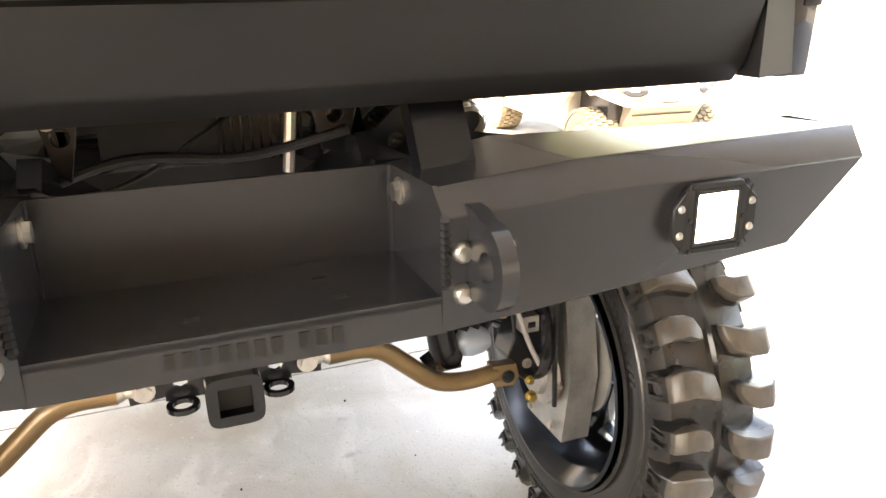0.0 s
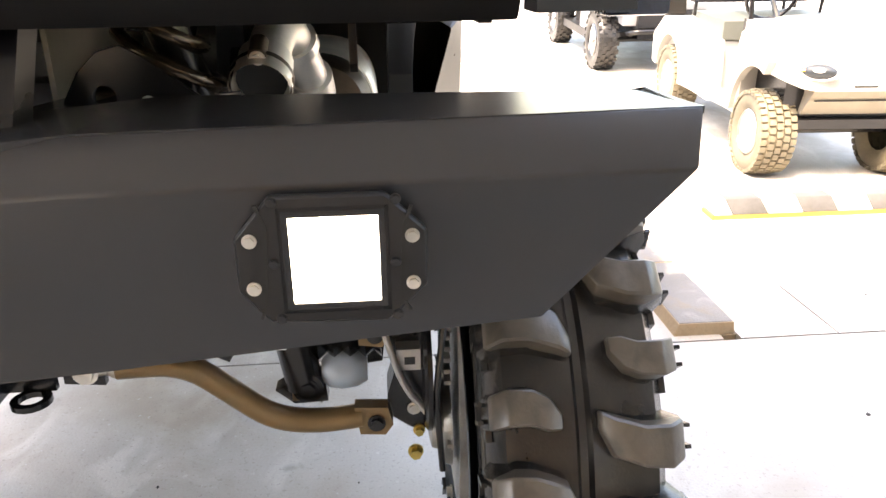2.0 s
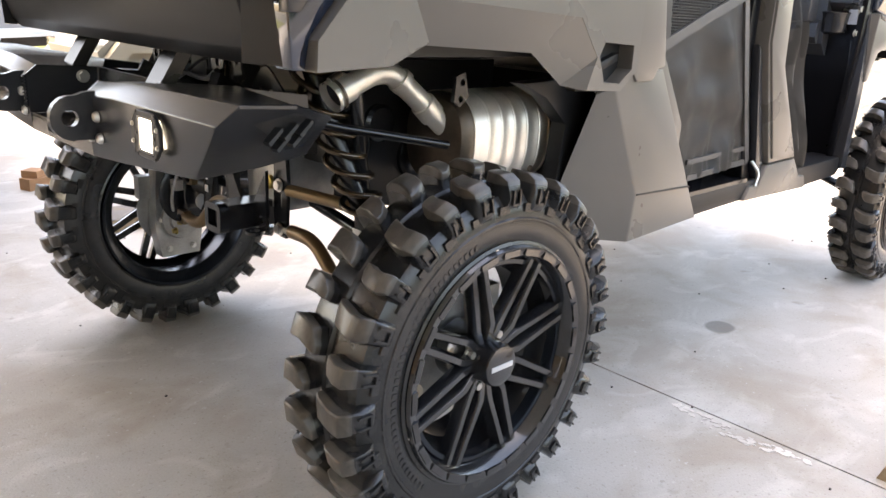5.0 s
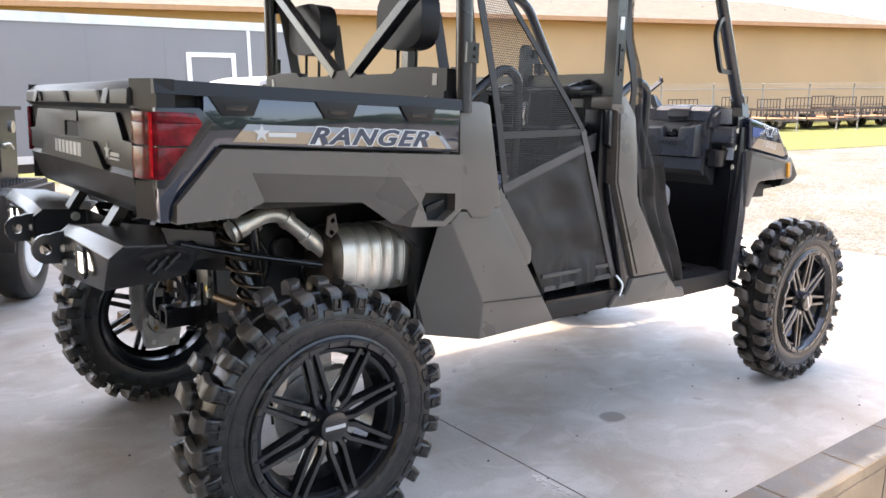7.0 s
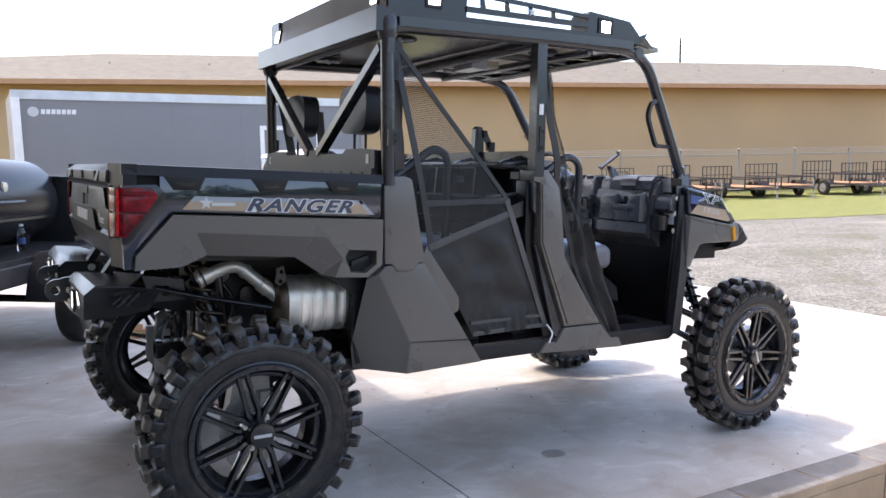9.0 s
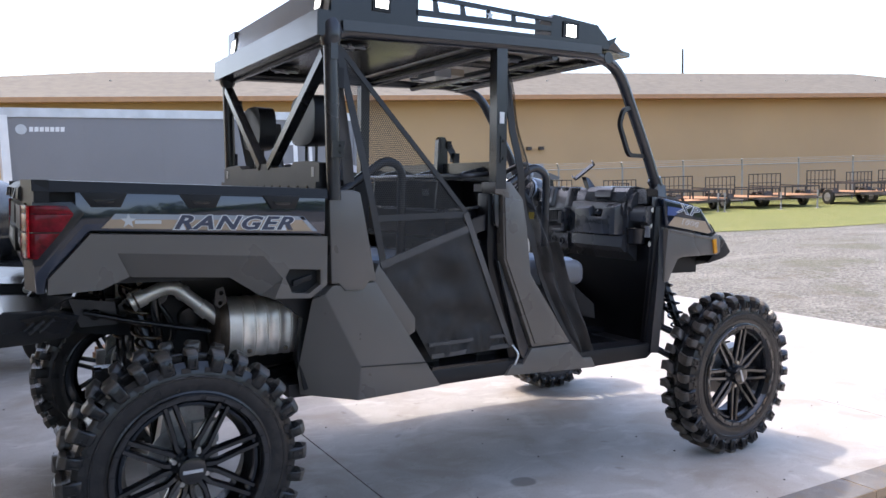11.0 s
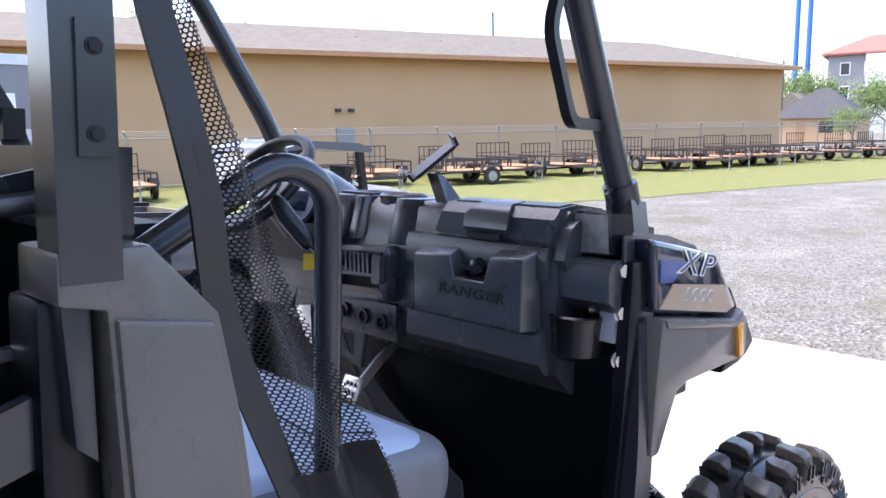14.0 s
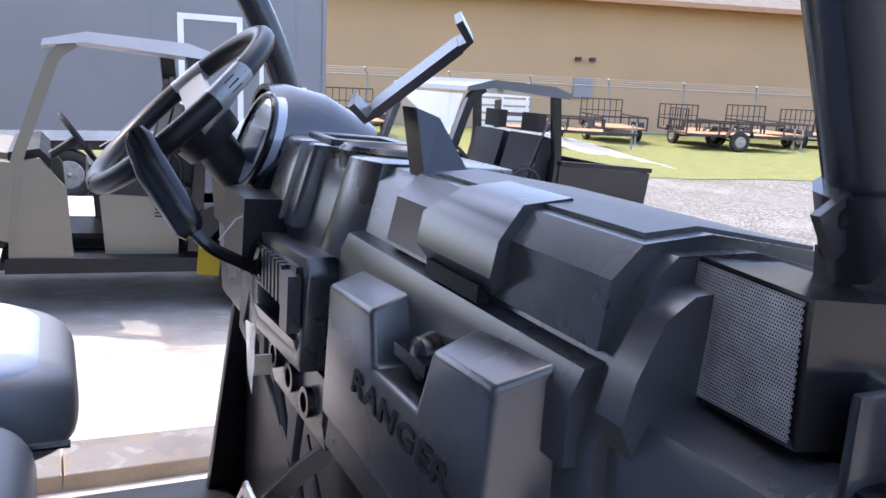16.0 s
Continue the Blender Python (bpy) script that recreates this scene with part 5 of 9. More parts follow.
for s in (-1,):
    net = part("door_net", hex_net(in_poly([(0.63, 1.93), (1.215, 1.29), (1.22, 1.25), (0.82, 1.1)]), 0.6, 1.3, 1.05, 2.0, 0.0092, 0.0029, lambda x, z: (x, -s * bulge(x, z), z)), NET, car, "black rear door net of open six-sided mesh", 0)
    edge = lambda pts: [(x, -s * (bulge(x, z) - 0.002), z) for x, z in pts]

    def ease(a, b, n=8):
        return [(a[0] + (b[0] - a[0]) * i / n, a[1] + (b[1] - a[1]) * i / n) for i in range(n + 1)]
    part("net_strap", bar(edge(ease((0.605, 1.96), (0.815, 1.085))), 0.0145, 0.0025, up=(0, 1, 0)), WEBBING, net)
    part("net_strap", bar(edge(ease((0.60, 1.97), (1.225, 1.295))), 0.0105, 0.003, up=(0, 1, 0)), WEBBING, net)
    part("net_strap", bar(edge(ease((1.205, 1.31), (1.488, 0.69), 10)), 0.014, 0.006, up=(0, 1, 0)), CLOTH, net)
    part("net_strap", bar(edge(ease((0.775, 1.285), (1.215, 1.305))), 0.013, 0.003, up=(0, 1, 0)), WEBBING, net)
    part("net_strap", bar(edge(ease((0.80, 1.09), (1.23, 1.245))), 0.016, 0.004, up=(0, 1, 0)), CLOTH, net)

    def skirt():
        bm = bmesh.new()
        n, m = 60, 30
        tl, tr, br, bl = DOOR[4], (1.232, 1.25), DOOR[2], DOOR[3]
        g = []
        for i in range(n + 1):
            row = []
            for j in range(m + 1):
                u, v = i / n, j / m
                x = (1 - v) * ((1 - u) * tl[0] + u * tr[0]) + v * ((1 - u) * bl[0] + u * br[0])
                z = (1 - v) * ((1 - u) * tl[1] + u * tr[1]) + v * ((1 - u) * bl[1] + u * br[1])
                fold = 0.03 * noise.noise((x * 6 + z * 5, z * 7 - x * 4, 3.0)) + 0.008 * noise.noise((x * 18 - z * 9, z * 20, 4.0)) * v
                fold += 0.006 * math.sin(x * 110 + 3 * noise.noise((x * 9, z * 9, 1))) * max(0.0, min(1.0, (v - 0.78) * 8))
                fold *= min(1, 6 * u) * min(1, 6 * (1 - u)) * min(1, 5 * v)
                row.append(bm.verts.new((x, -s * (bulge(x, z) + fold), z)))
            g.append(row)
        for i in range(n):
            for j in range(m):
                bm.faces.new((g[i][j], g[i + 1][j], g[i + 1][j + 1], g[i][j + 1]))
        got = bmesh.ops.solidify(bm, geom=bm.faces[:], thickness=0.003)
        return bm
    part("door_skirt", skirt(), CLOTH, net, "black woven door skirt with soft folds", 60)
    part("skirt_hem", bar(edge(ease((1.04, 0.735), (1.475, 0.745))), 0.008, 0.004, up=(0, 1, 0)), CLOTH, net)
    part("skirt_hem", bar(edge(ease((1.056, 0.682), (1.486, 0.695))), 0.01, 0.004, up=(0, 1, 0)), CLOTH, net)
    part("door_pin", tube([(1.478, s * 0.715, 0.70), (1.50, s * 0.74, 0.66), (1.475, s * 0.742, 0.615)], 0.006, 0.02, 8), ZINC, net)
    # the front door net hangs gathered along the middle post
    LINE = [(1.39, 1.97), (1.435, 1.78), (1.48, 1.59), (1.53, 1.40), (1.60, 1.22), (1.69, 1.02), (1.80, 0.79), (1.95, 0.56)]

    def along(t):
        k = t * (len(LINE) - 1)
        i = min(len(LINE) - 2, int(k))
        f = k - i
        return LINE[i][0] * (1 - f) + LINE[i + 1][0] * f, LINE[i][1] * (1 - f) + LINE[i + 1][1] * f

    def hang(u, v):
        x, z = along(v)
        w = 0.018 + 0.1 * min(1.0, v * 1.5) * (1.0 if v < 0.75 else (1.9 - 1.2 * v))
        return (x + (u - 0.15) * w, s * (0.70 + 0.02 * math.sin(u * 9 + v * 7) + 0.012 * math.sin(v * 23)), z + 0.3 * (u - 0.15) * w)
    lattice = hex_net(lambda a, b: 0.0 < a < 0.115 and 0.02 < b < 1.06, 0.0, 0.12, 0.0, 1.1, 0.006, 0.0021, lambda a, b: hang(a / 0.115, b / 1.5))
    front_net = part("front_door_net", lattice, NET, car, "black front door net hanging gathered by the post", 0)
    part("net_strap", bar([hang(0.0, v / 14) for v in range(15)], 0.018, 0.003, up=(0, 1, 0)), WEBBING, front_net)

    def tail():
        bm = bmesh.new()
        g = [[bm.verts.new(hang(i / 8, 0.62 + 0.38 * j / 16)) for j in range(17)] for i in range(9)]
        for i in range(8):
            for j in range(16):
                bm.faces.new((g[i][j], g[i + 1][j], g[i + 1][j + 1], g[i][j + 1]))
        bmesh.ops.solidify(bm, geom=bm.faces[:], thickness=0.004)
        return bm
    part("net_skirt", tail(), CLOTH, front_net, "", 60)
    part("net_pin", tube([(1.84, s * 0.70, 0.605), (1.88, s * 0.715, 0.56)], 0.005, n=8), ZINC, front_net)

# ---- nose ----
def nose_side():
    return side_plate([(2.445, 1.395), (2.563, 1.376), (2.70, 1.352), (2.745, 1.338), (2.80, 1.278), (2.862, 1.215), (2.828, 1.196), (2.474, 1.244)], -0.71, 0.12, 0.014, 3)


def fender():
    """Front fender: flat side, a turned-out lip at the bottom and a rounded front."""
    bm = side_plate([(2.474, 1.236), (2.826, 1.188), (2.865, 1.207), (2.893, 1.17), (2.897, 1.10), (2.872, 1.088), (2.60, 1.082), (2.555, 1.07), (2.515, 1.0), (2.49, 0.95), (2.455, 0.95), (2.462, 1.1)], -0.726, 0.16, 0.01)
    return bm


both("hood_side", nose_side, GLOSS, "glossy dark metallic hood side")
both("fender", fender, TAUPE, "matte bronze front fender")
both("fender_crease", lambda: side_plate([(2.48, 1.232), (2.826, 1.184), (2.85, 1.178), (2.84, 1.166), (2.49, 1.214)], -0.731, 0.02, 0.004), TAUPE)
part("hood", rounded(put_prism(bmesh.new(), [(2.45, -0.66, 1.405), (2.60, -0.66, 1.39), (2.73, -0.66, 1.36), (2.82, -0.66, 1.28), (2.90, -0.66, 1.2), (2.88, -0.66, 1.13), (2.5, -0.66, 1.25)], (0, 1.32, 0)), 0.02, 3), GLOSS, car, "glossy dark metallic hood")
part("grille", rounded(put_prism(bmesh.new(), [(2.86, -0.6, 1.2), (2.94, -0.6, 1.18), (2.96, -0.6, 1.03), (2.84, -0.6, 1.02)], (0, 1.2, 0)), 0.01), BLACK, car)


def guard():
    return side_plate([(2.90, 1.172), (2.936, 1.196), (2.975, 1.165), (3.03, 1.098), (2.99, 1.07), (2.942, 1.055), (2.845, 1.044), (2.885, 1.09)], -0.69, 0.10, 0.008)


both("nose_guard", guard, BLACK, "black front bumper end")
both("guard_facet", lambda: side_plate([(2.905, 1.17), (2.935, 1.188), (2.965, 1.155), (2.94, 1.12), (2.905, 1.11)], -0.696, 0.02, 0.006), BLACK_SATIN)
part("front_bumper", rounded(put_prism(bmesh.new(), [(2.93, -0.62, 1.03), (3.03, -0.62, 1.05), (3.045, -0.62, 1.11), (2.95, -0.62, 1.16)], (0, 1.24, 0)), 0.012), BLACK, car, "black plastic front bumper")
both("side_marker", lambda: side_plate([(2.818, 1.172), (2.848, 1.178), (2.862, 1.10), (2.838, 1.093)], -0.735, 0.02, 0.004), AMBER, "amber side reflector")
both("head_lamp", lambda: side_plate([(2.83, 1.26), (2.87, 1.215), (2.90, 1.175), (2.87, 1.2)], -0.705, 0.05, 0.004), TINT)
for s in (-1, 1):
    y = s * 0.7125
    part("hood_stripe", put_prism(bmesh.new(), [(2.482, y, 1.252), (2.535, y, 1.298), (2.775, y, 1.272), (2.825, y, 1.212), (2.80, y, 1.205)], (0, -s * 0.003, 0)), TAN_DECAL, car, "tan hood decal")
    part("hood_wedge", put_prism(bmesh.new(), [(2.475, y, 1.352), (2.60, y, 1.34), (2.53, y, 1.302), (2.478, y, 1.305)], (0, -s * 0.003, 0)), BLUE, car, "blue hood decal")
    letters("hood_lettering", "XP", 0.07, basis((2.628, y + s * 0.001, 1.331), (-s, 0, 0.15 * s), (0.0, 0, 1)), PAPER, car, 0.0008, 0.25, 1.75, weight=0.03)
    letters("hood_letter_fill", "XP", 0.07, basis((2.628, y + s * 0.0022, 1.331), (-s, 0, 0.15 * s), (0.0, 0, 1)), NAVY, car, 0.0008, 0.25, 1.75, weight=-0.012)
    letters("hood_number", "1000", 0.038, basis((2.647, y + s * 0.001, 1.262), (-s, 0, 0.15 * s), (0, 0, 1)), PAPER, car, 0.0008, 0.2, 1.7, weight=0.02)
    letters("hood_number_fill", "1000", 0.038, basis((2.647, y + s * 0.0022, 1.262), (-s, 0, 0.15 * s), (0, 0, 1)), TAN_DECAL, car, 0.0008, 0.2, 1.7, weight=-0.018)
both("fender_liner", lambda: box(2.47, 2.85, -0.60, -0.45, 0.98, 1.2, 0.02), BLACK)
for s in (-1, 1):
    for (x, z, x2, z2) in ((2.62, 0.74, 2.90, 0.56), (2.62, 0.62, 2.90, 0.40), (3.0, 0.74, 2.94, 0.56)):
        part("front_arm", tube([(x, s * 0.22, z), (x2, s * 0.62, z2)], 0.02, n=8), FRAME, car)
    shock = part("front_shock", tube([(2.80, s * 0.34, 1.05), (2.88, s * 0.52, 0.55)], 0.024, n=10), FRAME, car)
    bm = bmesh.new()
    pts = []
    for i in range(121):
        t = i / 120
        c = Vector((2.80, s * 0.34, 1.03)).lerp(Vector((2.87, s * 0.50, 0.62)), t)
        a = t * 2 * math.pi * 8
        pts.append(c + Vector((0.045 * math.cos(a), 0.045 * math.sin(a), 0)))
    part("coil_spring", put_sweep(bm, pts, disc(0.007, 6)), FRAME, shock)
part("front_subframe", box(2.45, 3.0, -0.25, 0.25, 0.58, 0.95, 0.03), BLACK, car)

# ---- rear bumper ----
bumper = part("rear_bumper", rounded(put_prism(bmesh.new(), [(-0.578, -0.2, 0.82), (-0.578, 0.2, 0.82), (-0.578, 0.2, 0.862), (-0.578, -0.2, 0.862)], (0.008, 0, 0)), 0.001, 1), POWDER, car, "black powder-coated steel rear bumper")


def wing():
    """One folded wing of the bumper: bevel, face, top plate and end plate."""
    bm = bmesh.new()
    T = [(-0.556, -0.195, 0.974), (-0.556, -0.36, 0.988), (-0.553, -0.766, 0.994)]
    K = [(-0.588, -0.195, 0.948), (-0.59, -0.36, 0.958), (-0.588, -0.752, 0.96)]
    B = [(-0.578, -0.195, 0.82), (-0.579, -0.36, 0.832), (-0.578, -0.657, 0.857)]
    t, k, b = ([bm.verts.new(p) for p in row] for row in (T, K, B))
    for i in (0, 1):
        bm.faces.new((t[i], t[i + 1], k[i + 1], k[i]))
        bm.faces.new((k[i], k[i + 1], b[i + 1], b[i]))
    f = [None, None, bm.verts.new((-0.448, -0.766, 0.988))]
    e = [bm.verts.new(p) for p in ((-0.33, -0.70, 0.955), (-0.36, -0.66, 0.88), (-0.45, -0.655, 0.865))]
    bm.faces.new((t[2], f[2], e[0], e[1], e[2], b[2], k[2]))
    u = [bm.verts.new(p) for p in ((-0.42, -0.195, 0.82), (-0.42, -0.36, 0.83))]
    bm.faces.new((b[0], b[1], u[1], u[0]))
    bm.faces.new((b[1], b[2], e[2], u[1]))
    bmesh.ops.recalc_face_normals(bm, faces=bm.faces)
    bmesh.ops.solidify(bm, geom=bm.faces[:], thickness=0.005)
    return rounded(bm, 0.0025, 2, 20)


for s in (-1, 1):
    def mir(bm):
        if s > 0:
            bm.transform(MIRROR)
            bmesh.ops.reverse_faces(bm, faces=bm.faces)
        return bm
    part("bumper_wing", mir(wing()), POWDER, bumper)
    for q in ([(-0.5565, -0.195, 0.9735), (-0.40, -0.195, 0.968), (-0.33, -0.3595, 0.975), (-0.5565, -0.3595, 0.9875)], [(-0.5565, -0.3605, 0.9877), (-0.33, -0.3605, 0.975), (-0.448, -0.766, 0.988), (-0.5535, -0.766, 0.9935)]):
        part("wing_top", mir(rounded(put_prism(bmesh.new(), q, (0, 0, -0.005)), 0.0015, 1, 60)), POWDER, bumper, "", 25)
    part("tray_side", mir(rounded(put_prism(bmesh.new(), [(-0.58, -0.2, 0.86), (-0.588, -0.2, 0.948), (-0.556, -0.2, 0.975), (-0.40, -0.2, 0.968), (-0.40, -0.2, 0.86)], (0, 0.005, 0)), 0.001, 1)), POWDER, bumper)
    part("weld_bead", mir(put_sweep(bmesh.new(), [(-0.411, -0.196, 0.86 + 0.108 * i / 24) for i in range(25)], disc(0.004, 6), scale=[1 + 0.25 * (i % 2) for i in range(25)])), POWDER, bumper)
    part("weld_bead", mir(put_sweep(bmesh.new(), [(-0.584 - 0.004 * (i % 2), -0.197, 0.875 + 0.075 * i / 20) for i in range(21)], disc(0.0045, 6), scale=[1 + 0.3 * (i % 2) for i in range(21)])), POWDER, bumper)
    part("tray_bolt", mir(bolt((-0.45, -0.195, 0.945), (0, 1, 0), 0.012, 0.01)), ZINC, bumper, "round zinc bolt head")
    for y, z in ((-0.215, 0.911), (-0.217, 0.864), (-0.262, 0.911), (-0.262, 0.867)):
        part("face_bolt", mir(rounded(lathe([(0.0115, 0.0), (0.011, -0.005), (0.008, -0.009), (0.001, -0.0105)], (0, 0, 0), 16, "X"), 0.001, 1)), ZINC, bumper, "domed zinc bolt").matrix_basis = Matrix.Translation((-0.587 if z > 0.88 else -0.583, y if s < 0 else -y, z))
    tab = [(-0.57, 0.945), (-0.60, 0.944)] + [(-0.627 + 0.043 * math.cos(a), 0.893 + 0.045 * math.sin(a)) for a in [radians(d) for d in range(80, 261, 20)]] + [(-0.60, 0.848), (-0.57, 0.846)]
    part("recovery_tab", mir(cut_plate([(x, z + 0.014) for x, z in tab], [ring2(-0.632, 0.907, 0.017, 16)], lambda x, z: (x, -0.239, z), (0, 0.018, 0))), POWDER, bumper, "black recovery loop with a round eye")
    oct_ = [(-0.4615, 0.93), (-0.484, 0.956), (-0.553, 0.956), (-0.578, 0.932), (-0.578, 0.896), (-0.553, 0.872), (-0.48, 0.874), (-0.4615, 0.896)]
    pod = part("lamp_frame", mir(rounded(cut_plate(oct_, [[(-0.492, 0.945), (-0.551, 0.945), (-0.551, 0.884), (-0.492, 0.884)]], lambda y, z: (-0.594, y, z), (-0.008, 0, 0)), 0.0015, 1)), BLACK, bumper, "black flush lamp frame")
    part("lamp_rim", mir(cut_plate([(-0.488, 0.949), (-0.555, 0.949), (-0.555, 0.88), (-0.488, 0.88)], [[(-0.4945, 0.9425), (-0.5485, 0.9425), (-0.5485, 0.8865), (-0.4945, 0.8865)]], lambda y, z: (-0.602, y, z), (0.012, 0, 0))), BLACK_SATIN, pod)
    part("lamp_glass", mir(box(-0.599, -0.593, -0.5485, -0.4945, 0.8865, 0.9425, 0.001, 1)), LED, pod, "lit square lamp glass")
    for line in ([(-0.476, 0.951), (-0.481, 0.938), (-0.478, 0.889), (-0.474, 0.877)], [(-0.569, 0.948), (-0.564, 0.936), (-0.5615, 0.887), (-0.567, 0.879)]):
        part("frame_seam", mir(bar([(-0.6018, y, z) for y, z in line], 0.0011, 0.0008, up=(-1, 0, 0))), HOLE, pod)
    for y, z in ((-0.486, 0.9525), (-0.5595, 0.9525), (-0.4845, 0.914), (-0.5585, 0.912), (-0.486, 0.877), (-0.5585, 0.8765)):
        part("small_screw", mir(bolt((-0.6015, y, z), (-1, 0, 0), 0.0026, 0.0022)), BLACK_SATIN, pod)
    for y, z in ((-0.471, 0.929), (-0.471, 0.898), (-0.569, 0.929), (-0.569, 0.898)):
        part("lamp_screw", mir(bolt((-0.602, y, z), (-1, 0, 0), 0.0034, 0.0035)), ZINC, pod)
    for i, (x, z) in enumerate(((-0.50, 0.93), (-0.485, 0.918), (-0.47, 0.936), (-0.455, 0.924), (-0.44, 0.94))):
        part("end_slot", mir(rounded(put_prism(bmesh.new(), [(x, -0.742, z), (x + 0.03, -0.735, z + 0.022), (x + 0.032, -0.735, z + 0.016), (x + 0.003, -0.742, z - 0.006)], (0, -0.02, 0)), 0.0)), HOLE, bumper)
    part("mount_arm", mir(bar([(-0.42, -0.30, 0.90), (-0.28, -0.27, 0.86), (-0.05, -0.22, 0.82)], 0.03, 0.035, r=0.006)), POWDER, bumper)
    part("mount_plate", mir(cut_plate([(-0.34, 0.975), (-0.18, 0.955), (-0.17, 0.87), (-0.30, 0.865)], [ring2(-0.25, 0.91, 0.022, 12)], lambda x, z: (x, -0.40, z), (0, 0.008, 0))), POWDER, bumper)
part("tray_floor", box(-0.578, -0.405, -0.198, 0.198, 0.853, 0.859), POWDER, bumper)
part("tray_wall", box(-0.411, -0.405, -0.2, 0.2, 0.855, 0.968, 0.001, 1), POWDER, bumper, "flat back wall of the bumper tray")
for i in range(10):
    y = 0.075 - 0.0165 * i - (0.01 if i > 6 else 0)
    part("cut_bar", box(-0.5795, -0.577, y - 0.005, y + 0.005, 0.832, 0.849), HOLE, bumper)
for x, y in ((-0.53, 0.05), (-0.47, -0.09), (-0.53, -0.1)):
    part("drain_slot", box(x - 0.004, x + 0.004, y - 0.008, y + 0.008, 0.859, 0.8605), HOLE, bumper)

for y in (-0.284, 0.216):
    part("top_gusset", rounded(put_prism(bmesh.new(), [(-0.42, y, 1.045), (-0.385, y, 1.045), (-0.435, y, 0.965), (-0.47, y, 0.965)], (0, 0.068, 0)), 0.003), BINPLASTIC, bumper)

# ---- frame, hitch, suspension ----
chassis = part("chassis", bar([(-0.35, -0.22, 0.93), (0.1, -0.22, 0.90), (0.6, -0.3, 0.66), (2.5, -0.3, 0.62)], 0.025, 0.03, 0.08, 0.006), FRAME, car, "black welded steel frame")
part("frame_rail", bar([(-0.35, 0.22, 0.93), (0.1, 0.22, 0.90), (0.6, 0.3, 0.66), (2.5, 0.3, 0.62)], 0.025, 0.03, 0.08, 0.006), FRAME, chassis)
part("belly_pan", box(0.45, 2.5, -0.58, 0.58, 0.545, 0.60, 0.02), BLACK, chassis)
for x, z in ((-0.02, 0.93), (0.25, 0.90)):
    part("cross_member", bar([(x, -0.2, z), (x, 0.2, z)], 0.02, 0.02, r=0.004), FRAME, chassis)
for s in (-1, 1):
    part("hitch_plate", cut_plate([(s * 0.10, 0.545), (s * 0.155, 0.54), (s * 0.165, 0.70), (s * 0.15, 0.86), (s * 0.11, 0.86), (s * 0.10, 0.70)], [ring2(s * 0.13, 0.76, 0.014, 10), [(s * 0.118, 0.62), (s * 0.14, 0.62), (s * 0.14, 0.66), (s * 0.118, 0.66)]], lambda y, z: (-0.085, y, z), (0.012, 0, 0)), FRAME, chassis)
    for z in (0.563, 0.685):
        part("plate_bolt", bolt((-0.087, s * 0.132, z), (-1, 0, 0), 0.0135, 0.012), ZINC, chassis, "zinc hex bolt")
    part("hitch_web", cut_plate([(s * 0.035, 0.62), (s * 0.10, 0.72), (s * 0.10, 0.55), (s * 0.035, 0.55)], [ring2(s * 0.075, 0.58, 0.012, 8)], lambda y, z: (-0.11, y, z), (0.01, 0, 0)), FRAME, chassis)
    part("chain_loop", lathe([(0.016, -0.004), (0.026, -0.004), (0.026, 0.004), (0.016, 0.004)], (-0.13, s * 0.075, 0.548), 16, "Z", close=True), FRAME, chassis)
    part("frame_brace", bar([(-0.08, s * 0.14, 0.86), (-0.30, s * 0.2, 0.97)], 0.014, 0.02, r=0.004), FRAME, chassis)
    part("frame_brace", bar([(0.3, s * 0.2, 0.60), (-0.02, s * 0.2, 0.96)], 0.014, 0.018, r=0.004), FRAME, chassis)
    arm = part("lower_arm", put_sweep(bmesh.new(), bend([(-0.075, s * 0.17, 0.563), (-0.065, s * 0.26, 0.56), (-0.06, s * 0.375, 0.455), (-0.055, s * 0.44, 0.441), (-0.05, s * 0.505, 0.445)], 0.07), disc(0.0185, 12)), BRONZE, car, "bent bronze radius arm")
    part("arm_lug", cut_plate([(s * 0.495, 0.465), (s * 0.545, 0.462), (s * 0.552, 0.432), (s * 0.54, 0.415), (s * 0.502, 0.418)], [ring2(s * 0.527, 0.438, 0.008, 10)], lambda y, z: (-0.062, y, z), (0.025, 0, 0)), BRONZE, arm)
    part("arm_bolt", bolt((-0.064, s * 0.527, 0.438), (-1, 0, 0), 0.010, 0.008), FRAME, arm)
    part("rod_end", lathe([(0.012, s * 0.135), (0.014, s * 0.15), (0.012, s * 0.16), (0.016, s * 0.165), (0.016, s * 0.175)], (-0.075, 0, 0.563), 12, "Y"), ZINC, arm)
    arm = part("upper_arm", put_sweep(bmesh.new(), bend([(-0.075, s * 0.16, 0.675), (-0.04, s * 0.34, 0.674), (-0.02, s * 0.43, 0.662), (-0.01, s * 0.53, 0.572)], 0.06), disc(0.0165, 12)), BRONZE, car, "bent bronze radius arm")
    part("arm_lug", cut_plate([(s * 0.505, 0.60), (s * 0.545, 0.595), (s * 0.555, 0.565), (s * 0.54, 0.545), (s * 0.505, 0.55)], [ring2(s * 0.53, 0.565, 0.008, 10)], lambda y, z: (-0.025, y, z), (0.025, 0, 0)), BRONZE, arm)
    part("arm_bolt", bolt((-0.027, s * 0.53, 0.565), (-1, 0, 0), 0.009, 0.008), FRAME, arm)
    part("trailing_arm", bar([(0.62, s * 0.36, 0.62), (0.3, s * 0.46, 0.60), (0.05, s * 0.52, 0.50)], 0.022, 0.03, 0.1, 0.006), FRAME, car, "black boxed trailing arm")
